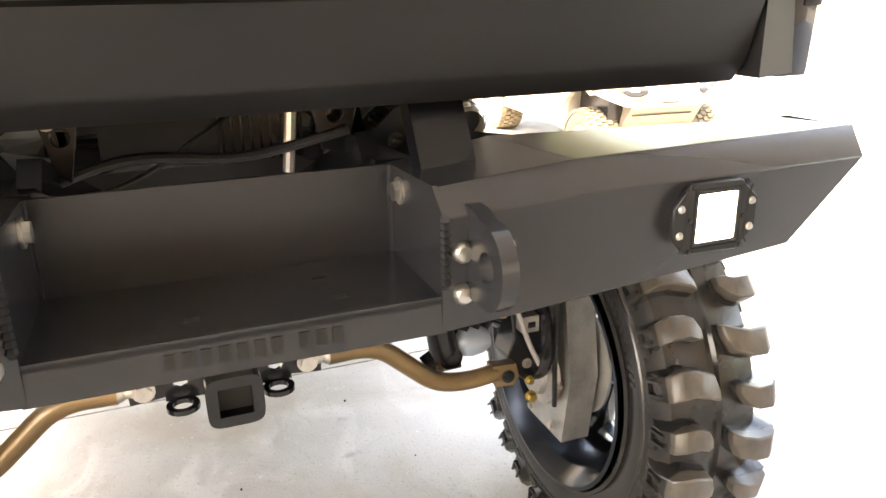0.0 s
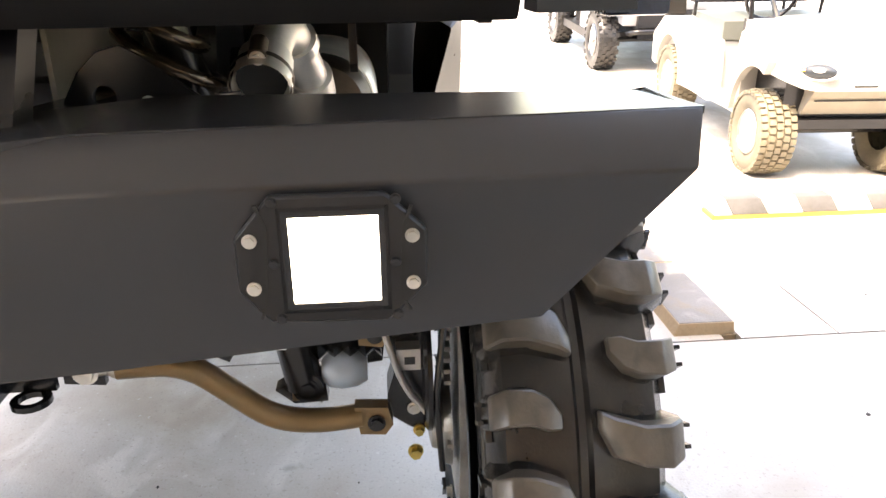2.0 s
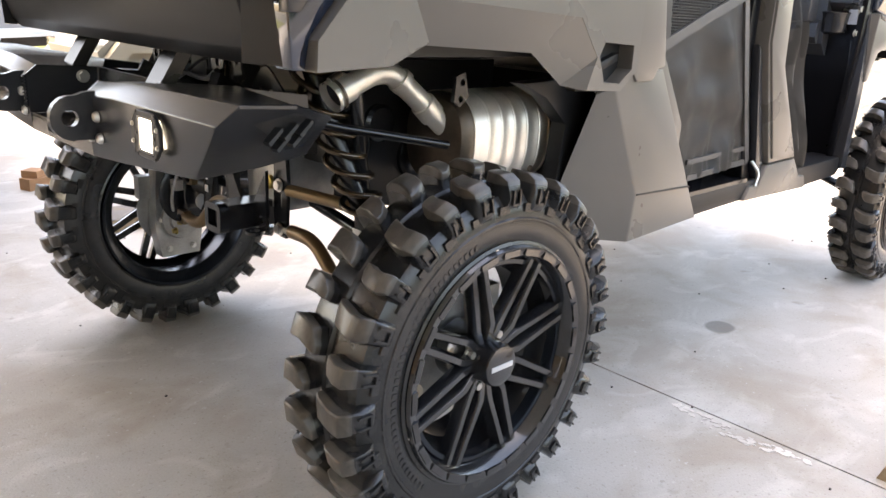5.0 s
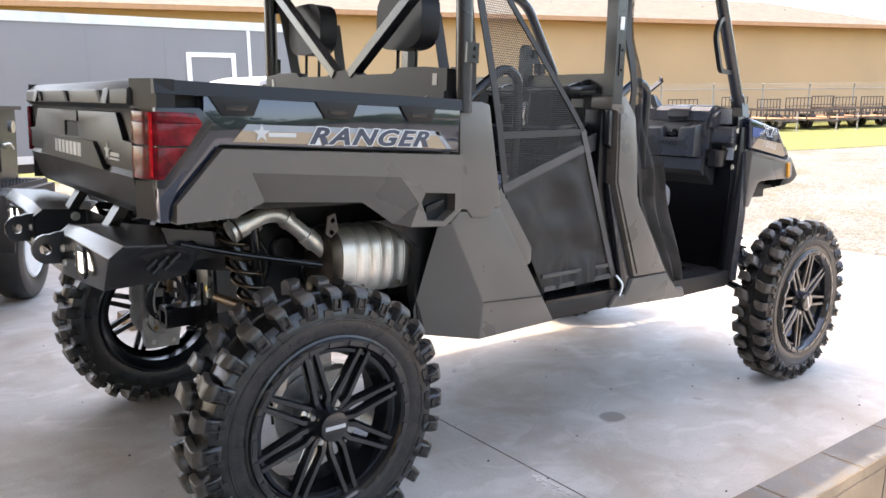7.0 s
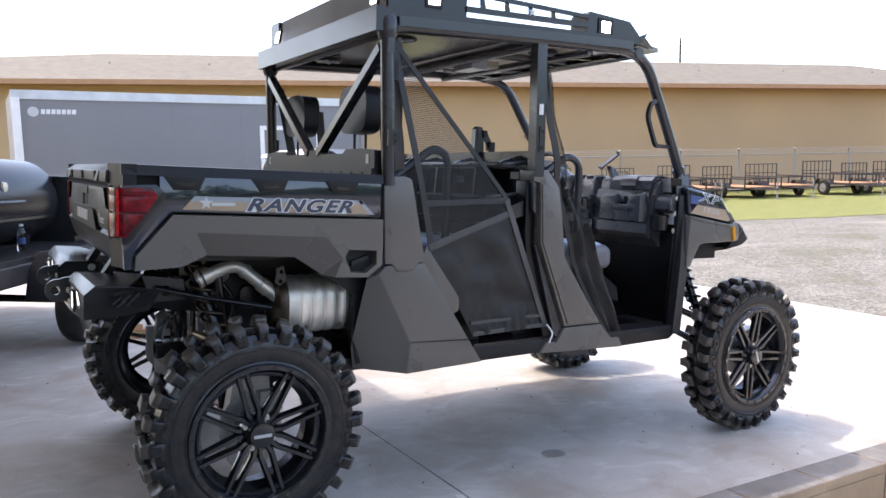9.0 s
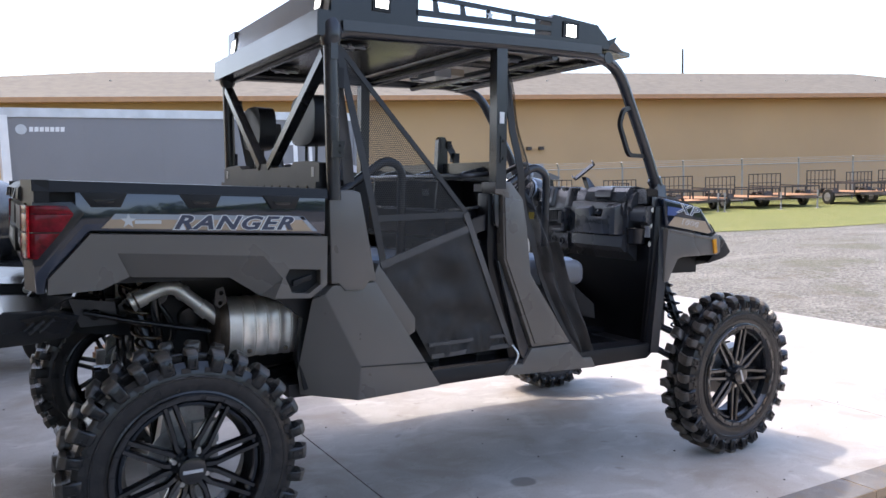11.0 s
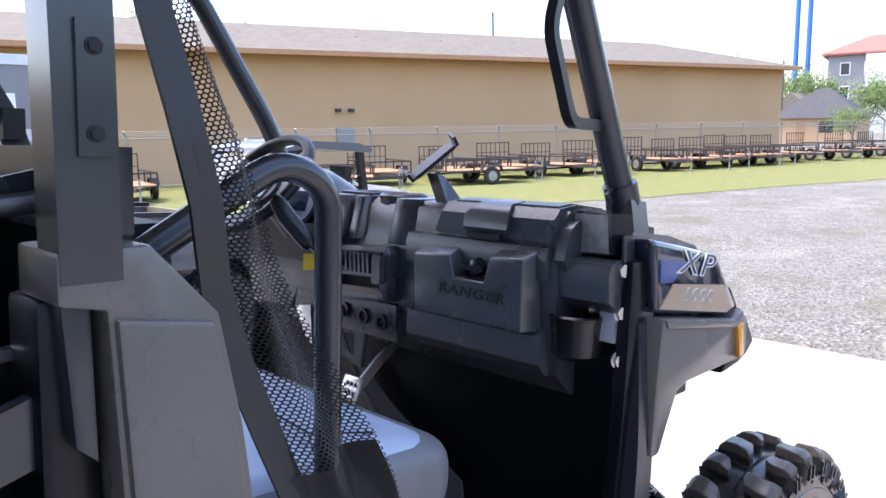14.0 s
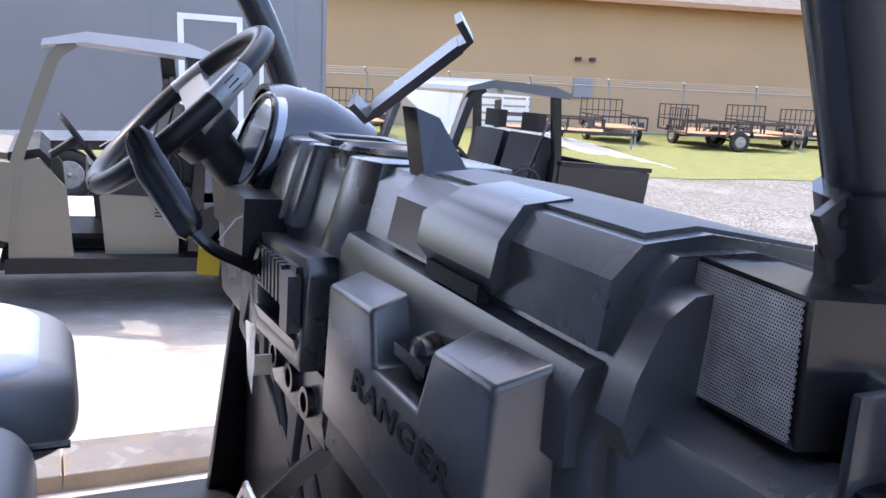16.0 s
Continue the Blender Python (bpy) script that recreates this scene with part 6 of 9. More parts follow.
    part("arm_web", rounded(put_prism(bmesh.new(), [(0.05, s * 0.225, 0.533), (0.05, s * 0.265, 0.556), (0.05, s * 0.315, 0.578), (0.05, s * 0.40, 0.605), (0.05, s * 0.39, 0.57), (0.05, s * 0.345, 0.552), (0.05, s * 0.315, 0.525), (0.05, s * 0.295, 0.492), (0.05, s * 0.26, 0.51)], (0.02, 0, 0.0)), 0.003, 1), FRAME, car, "black curved web plate")
    shock = part("rear_shock", put_sweep(bmesh.new(), [(0.0, s * 0.39, 0.66), (0.0, s * 0.418, 0.475)], disc(0.029, 18)), FRAME, car, "black rear shock body with labels")
    part("shock_rod", tube([(-0.04, s * 0.395, 0.96), (0.0, s * 0.39, 0.64)], 0.018, n=12), FRAME, shock)
    part("shock_label", box(-0.033, -0.0305, s * 0.398 - 0.016, s * 0.398 + 0.016, 0.595, 0.618), PAPER, shock)
    part("shock_label", box(-0.033, -0.0305, s * 0.39 - 0.009, s * 0.39 + 0.009, 0.553, 0.574), PAPER, shock)
    part("shock_eye", lathe([(0.011, -0.024), (0.024, -0.022), (0.024, 0.02), (0.011, 0.022)], (0.0, s * 0.424, 0.478), 18, "X", close=True), FRAME, shock)
    part("eye_bolt", bolt((-0.023, s * 0.424, 0.478), (-1, 0, 0), 0.0125, 0.008), FRAME, shock)
    part("shock_clevis", rounded(put_prism(bmesh.new(), [(-0.005, s * 0.372, 0.468), (-0.005, s * 0.40, 0.484), (-0.005, s * 0.45, 0.478), (-0.005, s * 0.452, 0.445), (-0.005, s * 0.40, 0.443)], (0.03, 0, 0)), 0.004, 1), FRAME, shock)
    part("clevis_pad", box(-0.012, -0.006, s * 0.41 - 0.012, s * 0.41 + 0.012, 0.452, 0.463, 0.002, 1), BRONZE, shock)
    pts = []
    for i in range(141):
        t = i / 140
        c = Vector((-0.115, s * 0.282, 1.06)).lerp(Vector((-0.02, s * 0.425, 0.655)), t)
        a = t * 2 * math.pi * 8
        pts.append(c + Vector((0.052 * math.cos(a), 0.052 * math.sin(a), -s * 0.028 * math.sin(a) * (1 - t))))
    part("coil_spring", put_sweep(bmesh.new(), pts, disc(0.0085, 10)), COIL, shock, "bronze coil spring")
    part("spring_core", tube([(-0.125, s * 0.30, 1.06), (-0.02, s * 0.425, 0.63)], 0.024, n=12), FRAME, shock)
    hub = part("hub_carrier", rounded(cut_plate([(s * 0.546, 0.575), (s * 0.556, 0.606), (s * 0.606, 0.61), (s * 0.613, 0.41), (s * 0.602, 0.398), (s * 0.58, 0.402), (s * 0.55, 0.425), (s * 0.544, 0.46), (s * 0.556, 0.50)], [ring2(s * 0.588, 0.575, 0.008, 8), ring2(s * 0.585, 0.44, 0.009, 8)], lambda y, z: (-0.03, y, z), (0.07, 0, 0)), 0.004, 1), FRAME, car, "black cast hub carrier")
    part("hub_flange", lathe([(0.03, s * 0.598), (0.105, s * 0.60), (0.115, s * 0.605), (0.115, s * 0.612), (0.03, s * 0.615)], (0.02, 0, 0.50), 28, "Y"), FRAME, hub)
    part("hub_dome", lathe([(0.008, -0.058), (0.03, -0.05), (0.046, -0.025), (0.05, 0.0), (0.05, 0.05)], (0.01, s * 0.552, 0.598), 24, "X"), BLACK_SATIN, hub, "black rubber boot")
    part("brake_calliper", box(-0.058, -0.028, s * 0.578 - 0.018, s * 0.578 + 0.018, 0.522, 0.556, 0.004), ALLOY, hub, "dull alloy brake calliper")
    part("calliper_slot", box(-0.0595, -0.0575, s * 0.578 - 0.010, s * 0.578 + 0.006, 0.532, 0.544), FRAME, hub)
    part("hub_nut", bolt((-0.031, s * 0.585, 0.44), (-1, 0, 0), 0.008, 0.008), ZINC, hub)
    part("shaft_boot", lathe([(0.018, s * 0.445), (0.027, s * 0.455), (0.031, s * 0.475), (0.028, s * 0.50), (0.02, s * 0.515)], (0.01, 0, 0.492), 24, "Y"), surf("pale_blue_boot", (0.30, 0.36, 0.43), 0.4, vary=0.1, grain=120, bump=0.1), hub, "pale blue shaft boot")
    part("grease_nut", bolt((-0.05, s * 0.585, 0.375), (-1, 0, 0), 0.009, 0.014), BRASS, hub)
    part("grease_nut", bolt((-0.03, s * 0.592, 0.40), (-1, 0, 0), 0.007, 0.012), BRASS, hub)
    part("axle_boot", put_sweep(bmesh.new(), [(0.03, s * (0.43 + 0.012 * i), 0.55) for i in range(10)], disc(0.045, 14), scale=[0.75 + 0.25 * (i % 2) for i in range(10)]), BLACK_SATIN, hub)
    part("drive_shaft", tube([(0.03, s * 0.12, 0.62), (0.03, s * 0.56, 0.55)], 0.016, n=10), FRAME, hub)
    part("brake_hose", put_sweep(bmesh.new(), bend([(0.0, s * 0.50, 0.73), (-0.02, s * 0.53, 0.64), (-0.06, s * 0.545, 0.58), (-0.07, s * 0.57, 0.50), (-0.05, s * 0.605, 0.44)], 0.04), disc(0.0052, 8)), surf("pale_hose", (0.36, 0.36, 0.36), 0.35, vary=0.15, grain=900, bump=0.2), hub, "pale braided brake hose")
    part("sway_rod", put_sweep(bmesh.new(), [(-0.29, s * 0.42, 0.925), (-0.12, s * 0.46, 0.885), (0.15, s * 0.52, 0.835)], disc(0.011, 10)), FRAME, car)
    part("spring_seat", cut_plate([(-0.16, 0.93), (-0.05, 1.03), (0.05, 1.02), (0.02, 0.94), (-0.06, 0.88), (-0.14, 0.87)], [ring2(-0.06, 0.95, 0.02, 12), ring2(-0.11, 0.91, 0.012, 10)], lambda x, z: (x, s * 0.335, z), (0, 0.008, 0)), FRAME, chassis)
for s in (-1, 1):
    sb = part("shock_bracket", rounded(cut_plate([(s * 0.216, 0.93), (s * 0.224, 0.955), (s * 0.241, 0.983), (s * 0.264, 1.004), (s * 0.288, 1.01), (s * 0.31, 0.998), (s * 0.336, 0.977), (s * 0.362, 0.957), (s * 0.368, 0.925)], [ring2(s * 0.266, 0.957, 0.0115, 16), ring2(s * 0.31, 0.95, 0.006, 10)], lambda y, z: (-0.215, y, z), (0.006, 0, 0)), 0.001, 1), FRAME, chassis, "black shock tower plate with a round hole")
    part("bracket_bolt", bolt((-0.216, s * 0.31, 0.95), (-1, 0, 0), 0.006, 0.006), ZINC, sb)
receiver = part("hitch_receiver", put_prism(bmesh.new(), [(-0.19, -0.037, 0.549), (-0.19, 0.037, 0.549), (-0.19, 0.037, 0.62), (-0.19, -0.037, 0.62)], (0.16, 0, 0)), FRAME, chassis, "square black hitch receiver")
part("receiver_collar", cut_plate([(0.0425 * math.copysign(abs(math.cos(a)) ** 0.4, math.cos(a)), 0.5845 + 0.041 * math.copysign(abs(math.sin(a)) ** 0.4, math.sin(a))) for a in [2 * math.pi * (k + 0.5) / 32 for k in range(32)]], [[(-0.025, 0.561), (0.025, 0.561), (0.025, 0.608), (-0.025, 0.608)]], lambda y, z: (-0.215, y, z), (0.028, 0, 0)), FRAME, chassis)
# black square on the receiver's end, painted for its shaded bore
part("receiver_shade", box(-0.1925, -0.1905, -0.027, 0.027, 0.559, 0.61), HOLE, chassis)
gearbox = part("gearcase", rounded(put_prism(bmesh.new(), [(-0.05, -0.10, 0.60), (-0.05, 0.09, 0.60), (-0.05, 0.10, 0.73), (-0.05, 0.02, 0.80), (-0.05, -0.09, 0.76)], (0.2, 0, 0)), 0.02, 3), ALLOY, car, "dull cast alloy gearcase")
part("drain_plug", lathe([(0.02, 0.0), (0.02, -0.01), (0.012, -0.014)], (-0.05, -0.03, 0.67), 16, "X"), BRASS, gearbox)
part("gearcase_rib", box(-0.06, -0.04, -0.09, 0.08, 0.735, 0.75, 0.003), ALLOY, gearbox)
engine = part("engine", box(0.02, 0.42, -0.26, 0.26, 0.74, 0.90, 0.03), BLACK, car)
part("engine_side", rounded(put_prism(bmesh.new(), [(0.0, -0.285, 0.66), (0.02, -0.285, 0.93), (0.1, -0.285, 1.02), (0.56, -0.285, 1.02), (0.56, -0.285, 0.62), (0.2, -0.285, 0.62)], (0, 0.03, 0)), 0.01, 2), BLACK, car, "black engine bay side cover")
for x, z, r in ((0.12, 0.86, 0.05), (0.26, 0.76, 0.07), (0.42, 0.9, 0.045)):
    part("cover_boss", lathe([(r, 0.0), (r, -0.012), (r * 0.8, -0.02), (r * 0.3, -0.02)], (x, -0.285, z), 24, "Y"), BLACK_SATIN, car)
part("engine_hose", put_sweep(bmesh.new(), bend([(0.02, -0.30, 0.70), (0.06, -0.33, 0.82), (0.0, -0.32, 0.92), (-0.06, -0.30, 0.98)], 0.05), disc(0.012, 10)), BLACK_SATIN, car)
part("air_box", box(-0.19, 0.0, -0.03, 0.13, 0.95, 1.05, 0.012), BLACK, car, "black air box")
part("cooling_core", box(-0.22, -0.12, -0.13, -0.02, 0.945, 1.03, 0.006), BLACK, car)
for i in range(9):
    part("cooling_fin", box(-0.225, -0.12, -0.125 + 0.0125 * i, -0.1215 + 0.0125 * i, 0.95, 1.025), BLACK_SATIN, car)
part("strut_rod", tube([(-0.23, -0.118, 1.05), (-0.23, -0.105, 0.93)], 0.008, n=8), STEEL, car)
part("cable", put_sweep(bmesh.new(), bend([(-0.27, 0.14, 0.93), (-0.25, 0.07, 0.95), (-0.24, -0.01, 1.0), (-0.2, -0.05, 1.02)], 0.05), disc(0.004, 6)), BLACK, car)
part("side_bracket", cut_plate([(-0.175, 1.04), (-0.07, 1.04), (-0.10, 0.96), (-0.14, 0.94), (-0.19, 0.97)], [ring2(-0.13, 0.99, 0.018, 12), ring2(-0.165, 1.01, 0.01, 8), ring2(-0.10, 1.02, 0.009, 8)], lambda y, z: (-0.22, y, z), (0.008, 0, 0)), FRAME, chassis)

# made-up pale plate, standing in for a bright patch under the bed
part("bright_patch_plate", box(-0.15, 0.2, -0.192, -0.186, 0.92, 1.036, 0.001, 1), surf("pale_bright_patch", (0.85, 0.79, 0.68), 0.35, metal=0.6, vary=0.06, grain=60, bump=0.05), car, "pale flat plate added for a bright patch under the bed")

# machinery seen over the bumper tray
fan = part("cooling_fan", lathe([(0.085, 0.0), (0.09, -0.02), (0.085, -0.022), (0.08, -0.004)], (-0.13, 0.27, 0.98), 28, "X", close=True), BLACK_SATIN, car, "black cooling fan in a shroud")
for k in range(7):
    a = 2 * math.pi * k / 7
    part("fan_blade", put_prism(bmesh.new(), [(-0.14, 0.27 + 0.02 * math.cos(a), 0.98 + 0.02 * math.sin(a)), (-0.135, 0.27 + 0.08 * math.cos(a - 0.15), 0.98 + 0.08 * math.sin(a - 0.15)), (-0.15, 0.27 + 0.08 * math.cos(a + 0.35), 0.98 + 0.08 * math.sin(a + 0.35)), (-0.15, 0.27 + 0.025 * math.cos(a + 0.6), 0.98 + 0.025 * math.sin(a + 0.6))], (0.004, 0, 0)), GREY_DECAL, fan)
part("fan_hub", lathe([(0.022, 0.0), (0.022, -0.03), (0.01, -0.035)], (-0.13, 0.27, 0.98), 16, "X"), BLACK, fan)
part("wire_loom", put_sweep(bmesh.new(), bend([(-0.28, -0.18, 0.99), (-0.24, -0.05, 0.955), (-0.26, 0.1, 0.975), (-0.25, 0.2, 0.94)], 0.05), disc(0.007, 8)), BLACK, car)
for y0, y1, z in ((-0.2, -0.13, 1.015), (0.14, 0.19, 1.01)):
    part("support_bracket", rounded(cut_plate([(y0, z + 0.025), (y1, z + 0.025), (y1 - 0.015, z - 0.05), (y0 + 0.02, z - 0.06)], [ring2((y0 + y1) / 2, z - 0.005, 0.011, 10)], lambda y, z: (-0.27, y, z), (0.006, 0, 0)), 0.001, 1), FRAME, chassis)
    part("bracket_bolt", bolt((-0.271, (y0 + y1) / 2 + 0.012, z + 0.015), (-1, 0, 0), 0.008, 0.008), ZINC, chassis)

# ---- exhaust ----
def drum(stations, n=56, power=2.7, half=(0.116, 0.122), centre=(-0.43, 0.832)):
    """A drum along x with a rounded-square section; stations are (x, scale)."""
    bm = bmesh.new()
    rings = []
    for x, k in stations:
        ring = []
        for i in range(n):
            a = 2 * math.pi * i / n
            c, d = math.cos(a), math.sin(a)
            ring.append(bm.verts.new((x, centre[0] + k * half[0] * math.copysign(abs(c) ** (2 / power), c), centre[1] + k * half[1] * math.copysign(abs(d) ** (2 / power), d))))
        rings.append(ring)
    for a, b in zip(rings, rings[1:]):
        for i in range(n):
            bm.faces.new((a[i], a[(i + 1) % n], b[(i + 1) % n], b[i]))
    bm.faces.new(rings[0])
    bm.faces.new(rings[-1])
    return bm


shell = [(0.222, 0.985), (0.226, 1.0)]
for x in (0.272, 0.322, 0.372, 0.422, 0.472):  # rolled grooves with a raised bead on each side
    shell += [(x - 0.013, 1.0), (x - 0.008, 1.022), (x - 0.003, 1.024), (x, 1.006), (x + 0.003, 1.024), (x + 0.008, 1.022), (x + 0.013, 1.0)]
muff = part("silencer", drum(shell + [(0.512, 1.0), (0.516, 0.985)]), STEEL, car, "brushed stainless silencer with rolled ribs", 30)
part("end_cap", drum([(0.178, 0.55), (0.186, 0.88), (0.2, 0.97), (0.214, 1.0), (0.2225, 1.0)]), DARKSTEEL, muff, "brown heat-stained end cap")
part("end_cap", drum([(0.5155, 1.0), (0.525, 1.0), (0.54, 0.97), (0.556, 0.88), (0.566, 0.55)]), DARKSTEEL, muff, "brown heat-stained end cap")
for x in (0.222, 0.516):
    part("cap_seam", drum([(x - 0.003, 1.0), (x - 0.002, 1.018), (x + 0.002, 1.018), (x + 0.003, 1.0)]), STEEL, muff)
for x, z in ((0.297, 0.75), (0.447, 0.75)):
    part("rivet_hole", lathe([(0.0095, 0.0), (0.0095, -0.003), (0.006, -0.004)], (x, -0.546, z), 12, "Y"), DARKSTEEL, muff)
pipe = part("tail_pipe", put_sweep(bmesh.new(), bend([(0.2, -0.455, 0.865), (0.12, -0.448, 0.935), (0.035, -0.43, 1.005), (-0.01, -0.42, 1.002), (-0.09, -0.414, 0.966)], 0.06, 7), disc(0.0275, 20)), STEEL, car, "polished stainless tail pipe")
part("pipe_collar", put_sweep(bmesh.new(), [(0.158, -0.452, 0.9), (0.125, -0.45, 0.93)], disc(0.033, 20)), STEEL, pipe)
part("pipe_collar", put_sweep(bmesh.new(), [(0.07, -0.44, 0.977), (0.055, -0.437, 0.989)], disc(0.032, 20)), STEEL, pipe)
part("spark_tip", put_sweep(bmesh.new(), [(-0.075, -0.415, 0.974), (-0.125, -0.413, 0.949)], disc(0.034, 24), caps=False), STEEL, pipe)
# black plug whose colour stands for the shade in the pipe
part("tip_bore", put_sweep(bmesh.new(), [(-0.09, -0.414, 0.967), (-0.112, -0.4135, 0.956)], disc(0.0305, 20)), HOLE, pipe)
part("tip_rim", put_sweep(bmesh.new(), [(-0.119, -0.413, 0.952), (-0.126, -0.413, 0.9485)], disc(0.0375, 24), caps=False), STEEL, pipe)
part("tip_clamp", put_sweep(bmesh.new(), [(-0.098, -0.4135, 0.9995), (-0.127, -0.413, 0.985)], disc(0.011, 14)), DARKSTEEL, pipe, "dark keyed clamp on the pipe end")
part("clamp_screw", bolt((-0.128, -0.413, 0.9845), (-0.9, 0, -0.44), 0.007, 0.005), STEEL, pipe)
part("clamp_band", put_sweep(bmesh.new(), [(-0.106, -0.4135, 0.9585), (-0.1135, -0.4133, 0.955)], disc(0.0385, 24), caps=False), DARKSTEEL, pipe)
part("pipe_hanger", cut_plate([(0.17, 1.0), (0.2, 1.01), (0.215, 0.95), (0.185, 0.925), (0.165, 0.94)], [ring2(0.192, 0.985, 0.009, 8), ring2(0.188, 0.945, 0.009, 8)], lambda x, z: (x, -0.52, z), (0, 0.012, 0)), FRAME, pipe)
part("inner_liner", box(0.56, 0.66, -0.62, -0.05, 0.58, 1.0, 0.02), BLACK, car)

# ---- cab inside ----
cab = part("cab_floor", box(0.66, 2.46, -0.70, 0.70, 0.58, 0.62, 0.01), BLACK, car, "black ribbed cab floor")
for i in range(9):
    part("floor_rib", box(2.0 + 0.035 * i, 2.015 + 0.035 * i, -0.62, 0.62, 0.62, 0.626, 0.002, 1), BLACK_SATIN, cab)
part("fire_wall", box(2.43, 2.48, -0.68, 0.70, 0.60, 1.2, 0.01), BINPLASTIC, cab)
both("foot_side", lambda: side_plate([(2.36, 0.62), (2.45, 0.62), (2.47, 1.35), (2.41, 1.35), (2.40, 1.05)], -0.69, 0.03, 0.008), BINPLASTIC)
part("seat_box", box(1.36, 1.95, -0.60, 0.64, 0.62, 0.95, 0.02), BLACK, cab)
part("seat_box", box(0.66, 1.14, -0.62, 0.62, 0.62, 0.94, 0.02), BLACK, cab)


def cushion(x0, x1, y0, y1, z0, z1, r, corner=0.12):
    """A padded block with curved front corners and deep rounded edges, lower in front."""
    plan = [(x0, y0), (x0, y1)]
    for cy, a0 in ((y1 - corner, 90), (y0 + corner, 0)):
        for k in range(9):
            a = radians(a0 - 90 * k / 8)
            plan.append((x1 - corner + corner * math.cos(a), cy + corner * math.sin(a)))
    bm = put_prism(bmesh.new(), [(x, y, z0) for x, y in plan], (0, 0, z1 - z0))
    bmesh.ops.recalc_face_normals(bm, faces=bm.faces)
    rounded(bm, r, 6, 50)
    for v in bm.verts:
        u = (v.co.x - x0) / (x1 - x0)
        if v.co.z > (z0 + z1) / 2:
            v.co.z -= 0.03 * max(0.0, u - 0.5) ** 2 / 0.25
    return bm


def seat(y0, y1, x0, z, top, behind=0.1, deep=0.51, corner=0.12):
    base = part("seat_base", cushion(x0, x0 + deep, y0, y1, z - 0.15, z, 0.055, corner), SEAT_GREY, car, "grey vinyl bench seat", 60)
    part("seat_pad", cushion(x0 + 0.01, x0 + deep - 0.04, y0 + 0.018, y1 - 0.018, z - 0.07, z + 0.012, 0.04, corner - 0.01), SEAT, base, "blue-grey textured vinyl pad", 60)
    m = (y0 + y1) / 2
    part("seat_seam", tube([(x0 + 0.26, y0 + 0.05, z + 0.011), (x0 + 0.30, y0 + 0.12, z + 0.0115), (x0 + 0.33, m, z + 0.009), (x0 + 0.30, y1 - 0.12, z + 0.0115), (x0 + 0.26, y1 - 0.05, z + 0.011)], 0.0018, n=6), SEAT_SIDE, base)
    for y, e in ((y0 + 0.12, y0 + 0.06), (y1 - 0.12, y1 - 0.06)):
        part("seat_seam", tube([(x0 + 0.30, y, z + 0.0115), (x0 + 0.37, (y + e) / 2, z + 0.004), (x0 + 0.44, e + (0.03 if y < m else -0.03), z - 0.014)], 0.0018, n=6), SEAT_SIDE, base)
    b = box(x0 - behind, x0 + 0.02, y0, y1, z - 0.01, top, 0.045, 5)
    part("backrest", b, SEAT_SIDE, base, "charcoal vinyl backrest")
    part("back_pad", box(x0 + 0.0, x0 + 0.034, y0 + 0.05, y1 - 0.05, z + 0.06, top - 0.04, 0.015, 4), SEAT, base)
    return base


seat(-0.60, 0.175, 1.495, 1.09, 1.46, 0.045, 0.545, 0.075)
seat(0.235, 0.66, 1.495, 1.09, 1.46, 0.045, 0.60, 0.1)
seat(-0.62, -0.02, 0.76, 1.11, 1.44)
seat(0.02, 0.62, 0.76, 1.11, 1.44)
part("seat_hinge", tube([(1.95, 0.2, 1.0), (2.08, 0.2, 1.0)], 0.006, n=8), FRAME, cab)
for x, y, z in ((0.66, 0.48, 1.72), (0.66, -0.27, 1.71)):
    h = part("headrest", rounded(put_prism(bmesh.new(), [(x - 0.045, y + 0.15 * abs(math.cos(a)) ** 0.6 * (1 if math.cos(a) > 0 else -1), z - 0.005 + 0.112 * abs(math.sin(a)) ** 0.6 * (1 if math.sin(a) > 0 else -1)) for a in [2 * math.pi * (k + 0.5) / 28 for k in range(28)]], (0.085, 0, 0)), 0.036, 4, 60), SEAT_SIDE, car, "black padded headrest")
    for d in (-0.06, 0.06):
        part("headrest_post", tube([(x, y + d, z - 0.3), (x, y + d, z - 0.06)], 0.007, n=8), FRAME, h)
    part("seat_belt", bar([(x + 0.06, y - 0.1, z + 0.02), (x + 0.05, y - 0.17, z - 0.18), (x + 0.08, y - 0.22, z - 0.34)], 0.022, 0.002), CLOTH, h)
for s in (-1, 1):
    part("belt_web", bar([(0.60, s * 0.675, 1.86), (0.66, s * 0.655, 1.55), (0.72, s * 0.60, 1.2)], 0.024, 0.002, up=(0, 1, 0)), CLOTH, car)
    part("belt_buckle", box(0.58, 0.625, s * 0.69 - 0.012, s * 0.69 + 0.012, 1.80, 1.88, 0.006), BLACK, car)
# belt tower between the front seat backs
tower = part("belt_tower", rounded(put_prism(bmesh.new(), [(1.36, -0.2, 1.50), (1.425, -0.2, 1.50), (1.42, -0.2, 1.655), (1.405, -0.2, 1.678), (1.38, -0.2, 1.68), (1.366, -0.2, 1.665)], (0, 0.034, 0)), 0.006, 2), CAGE, car, "black upright belt tower with a slotted top")
part("tower_slot", box(1.378, 1.384, -0.2015, -0.199, 1.60, 1.66), HOLE, tower)
part("tower_guide", box(1.412, 1.436, -0.212, -0.16, 1.625, 1.66, 0.006), BLACK, tower)
part("tower_belt", bar([(1.43, -0.19, 1.645), (1.462, -0.2, 1.58), (1.48, -0.22, 1.50)], 0.018, 0.002, up=(0, 1, 0)), WEBBING, tower)
part("tower_buckle", box(1.448, 1.478, -0.225, -0.18, 1.555, 1.60, 0.006), BLACK, tower)
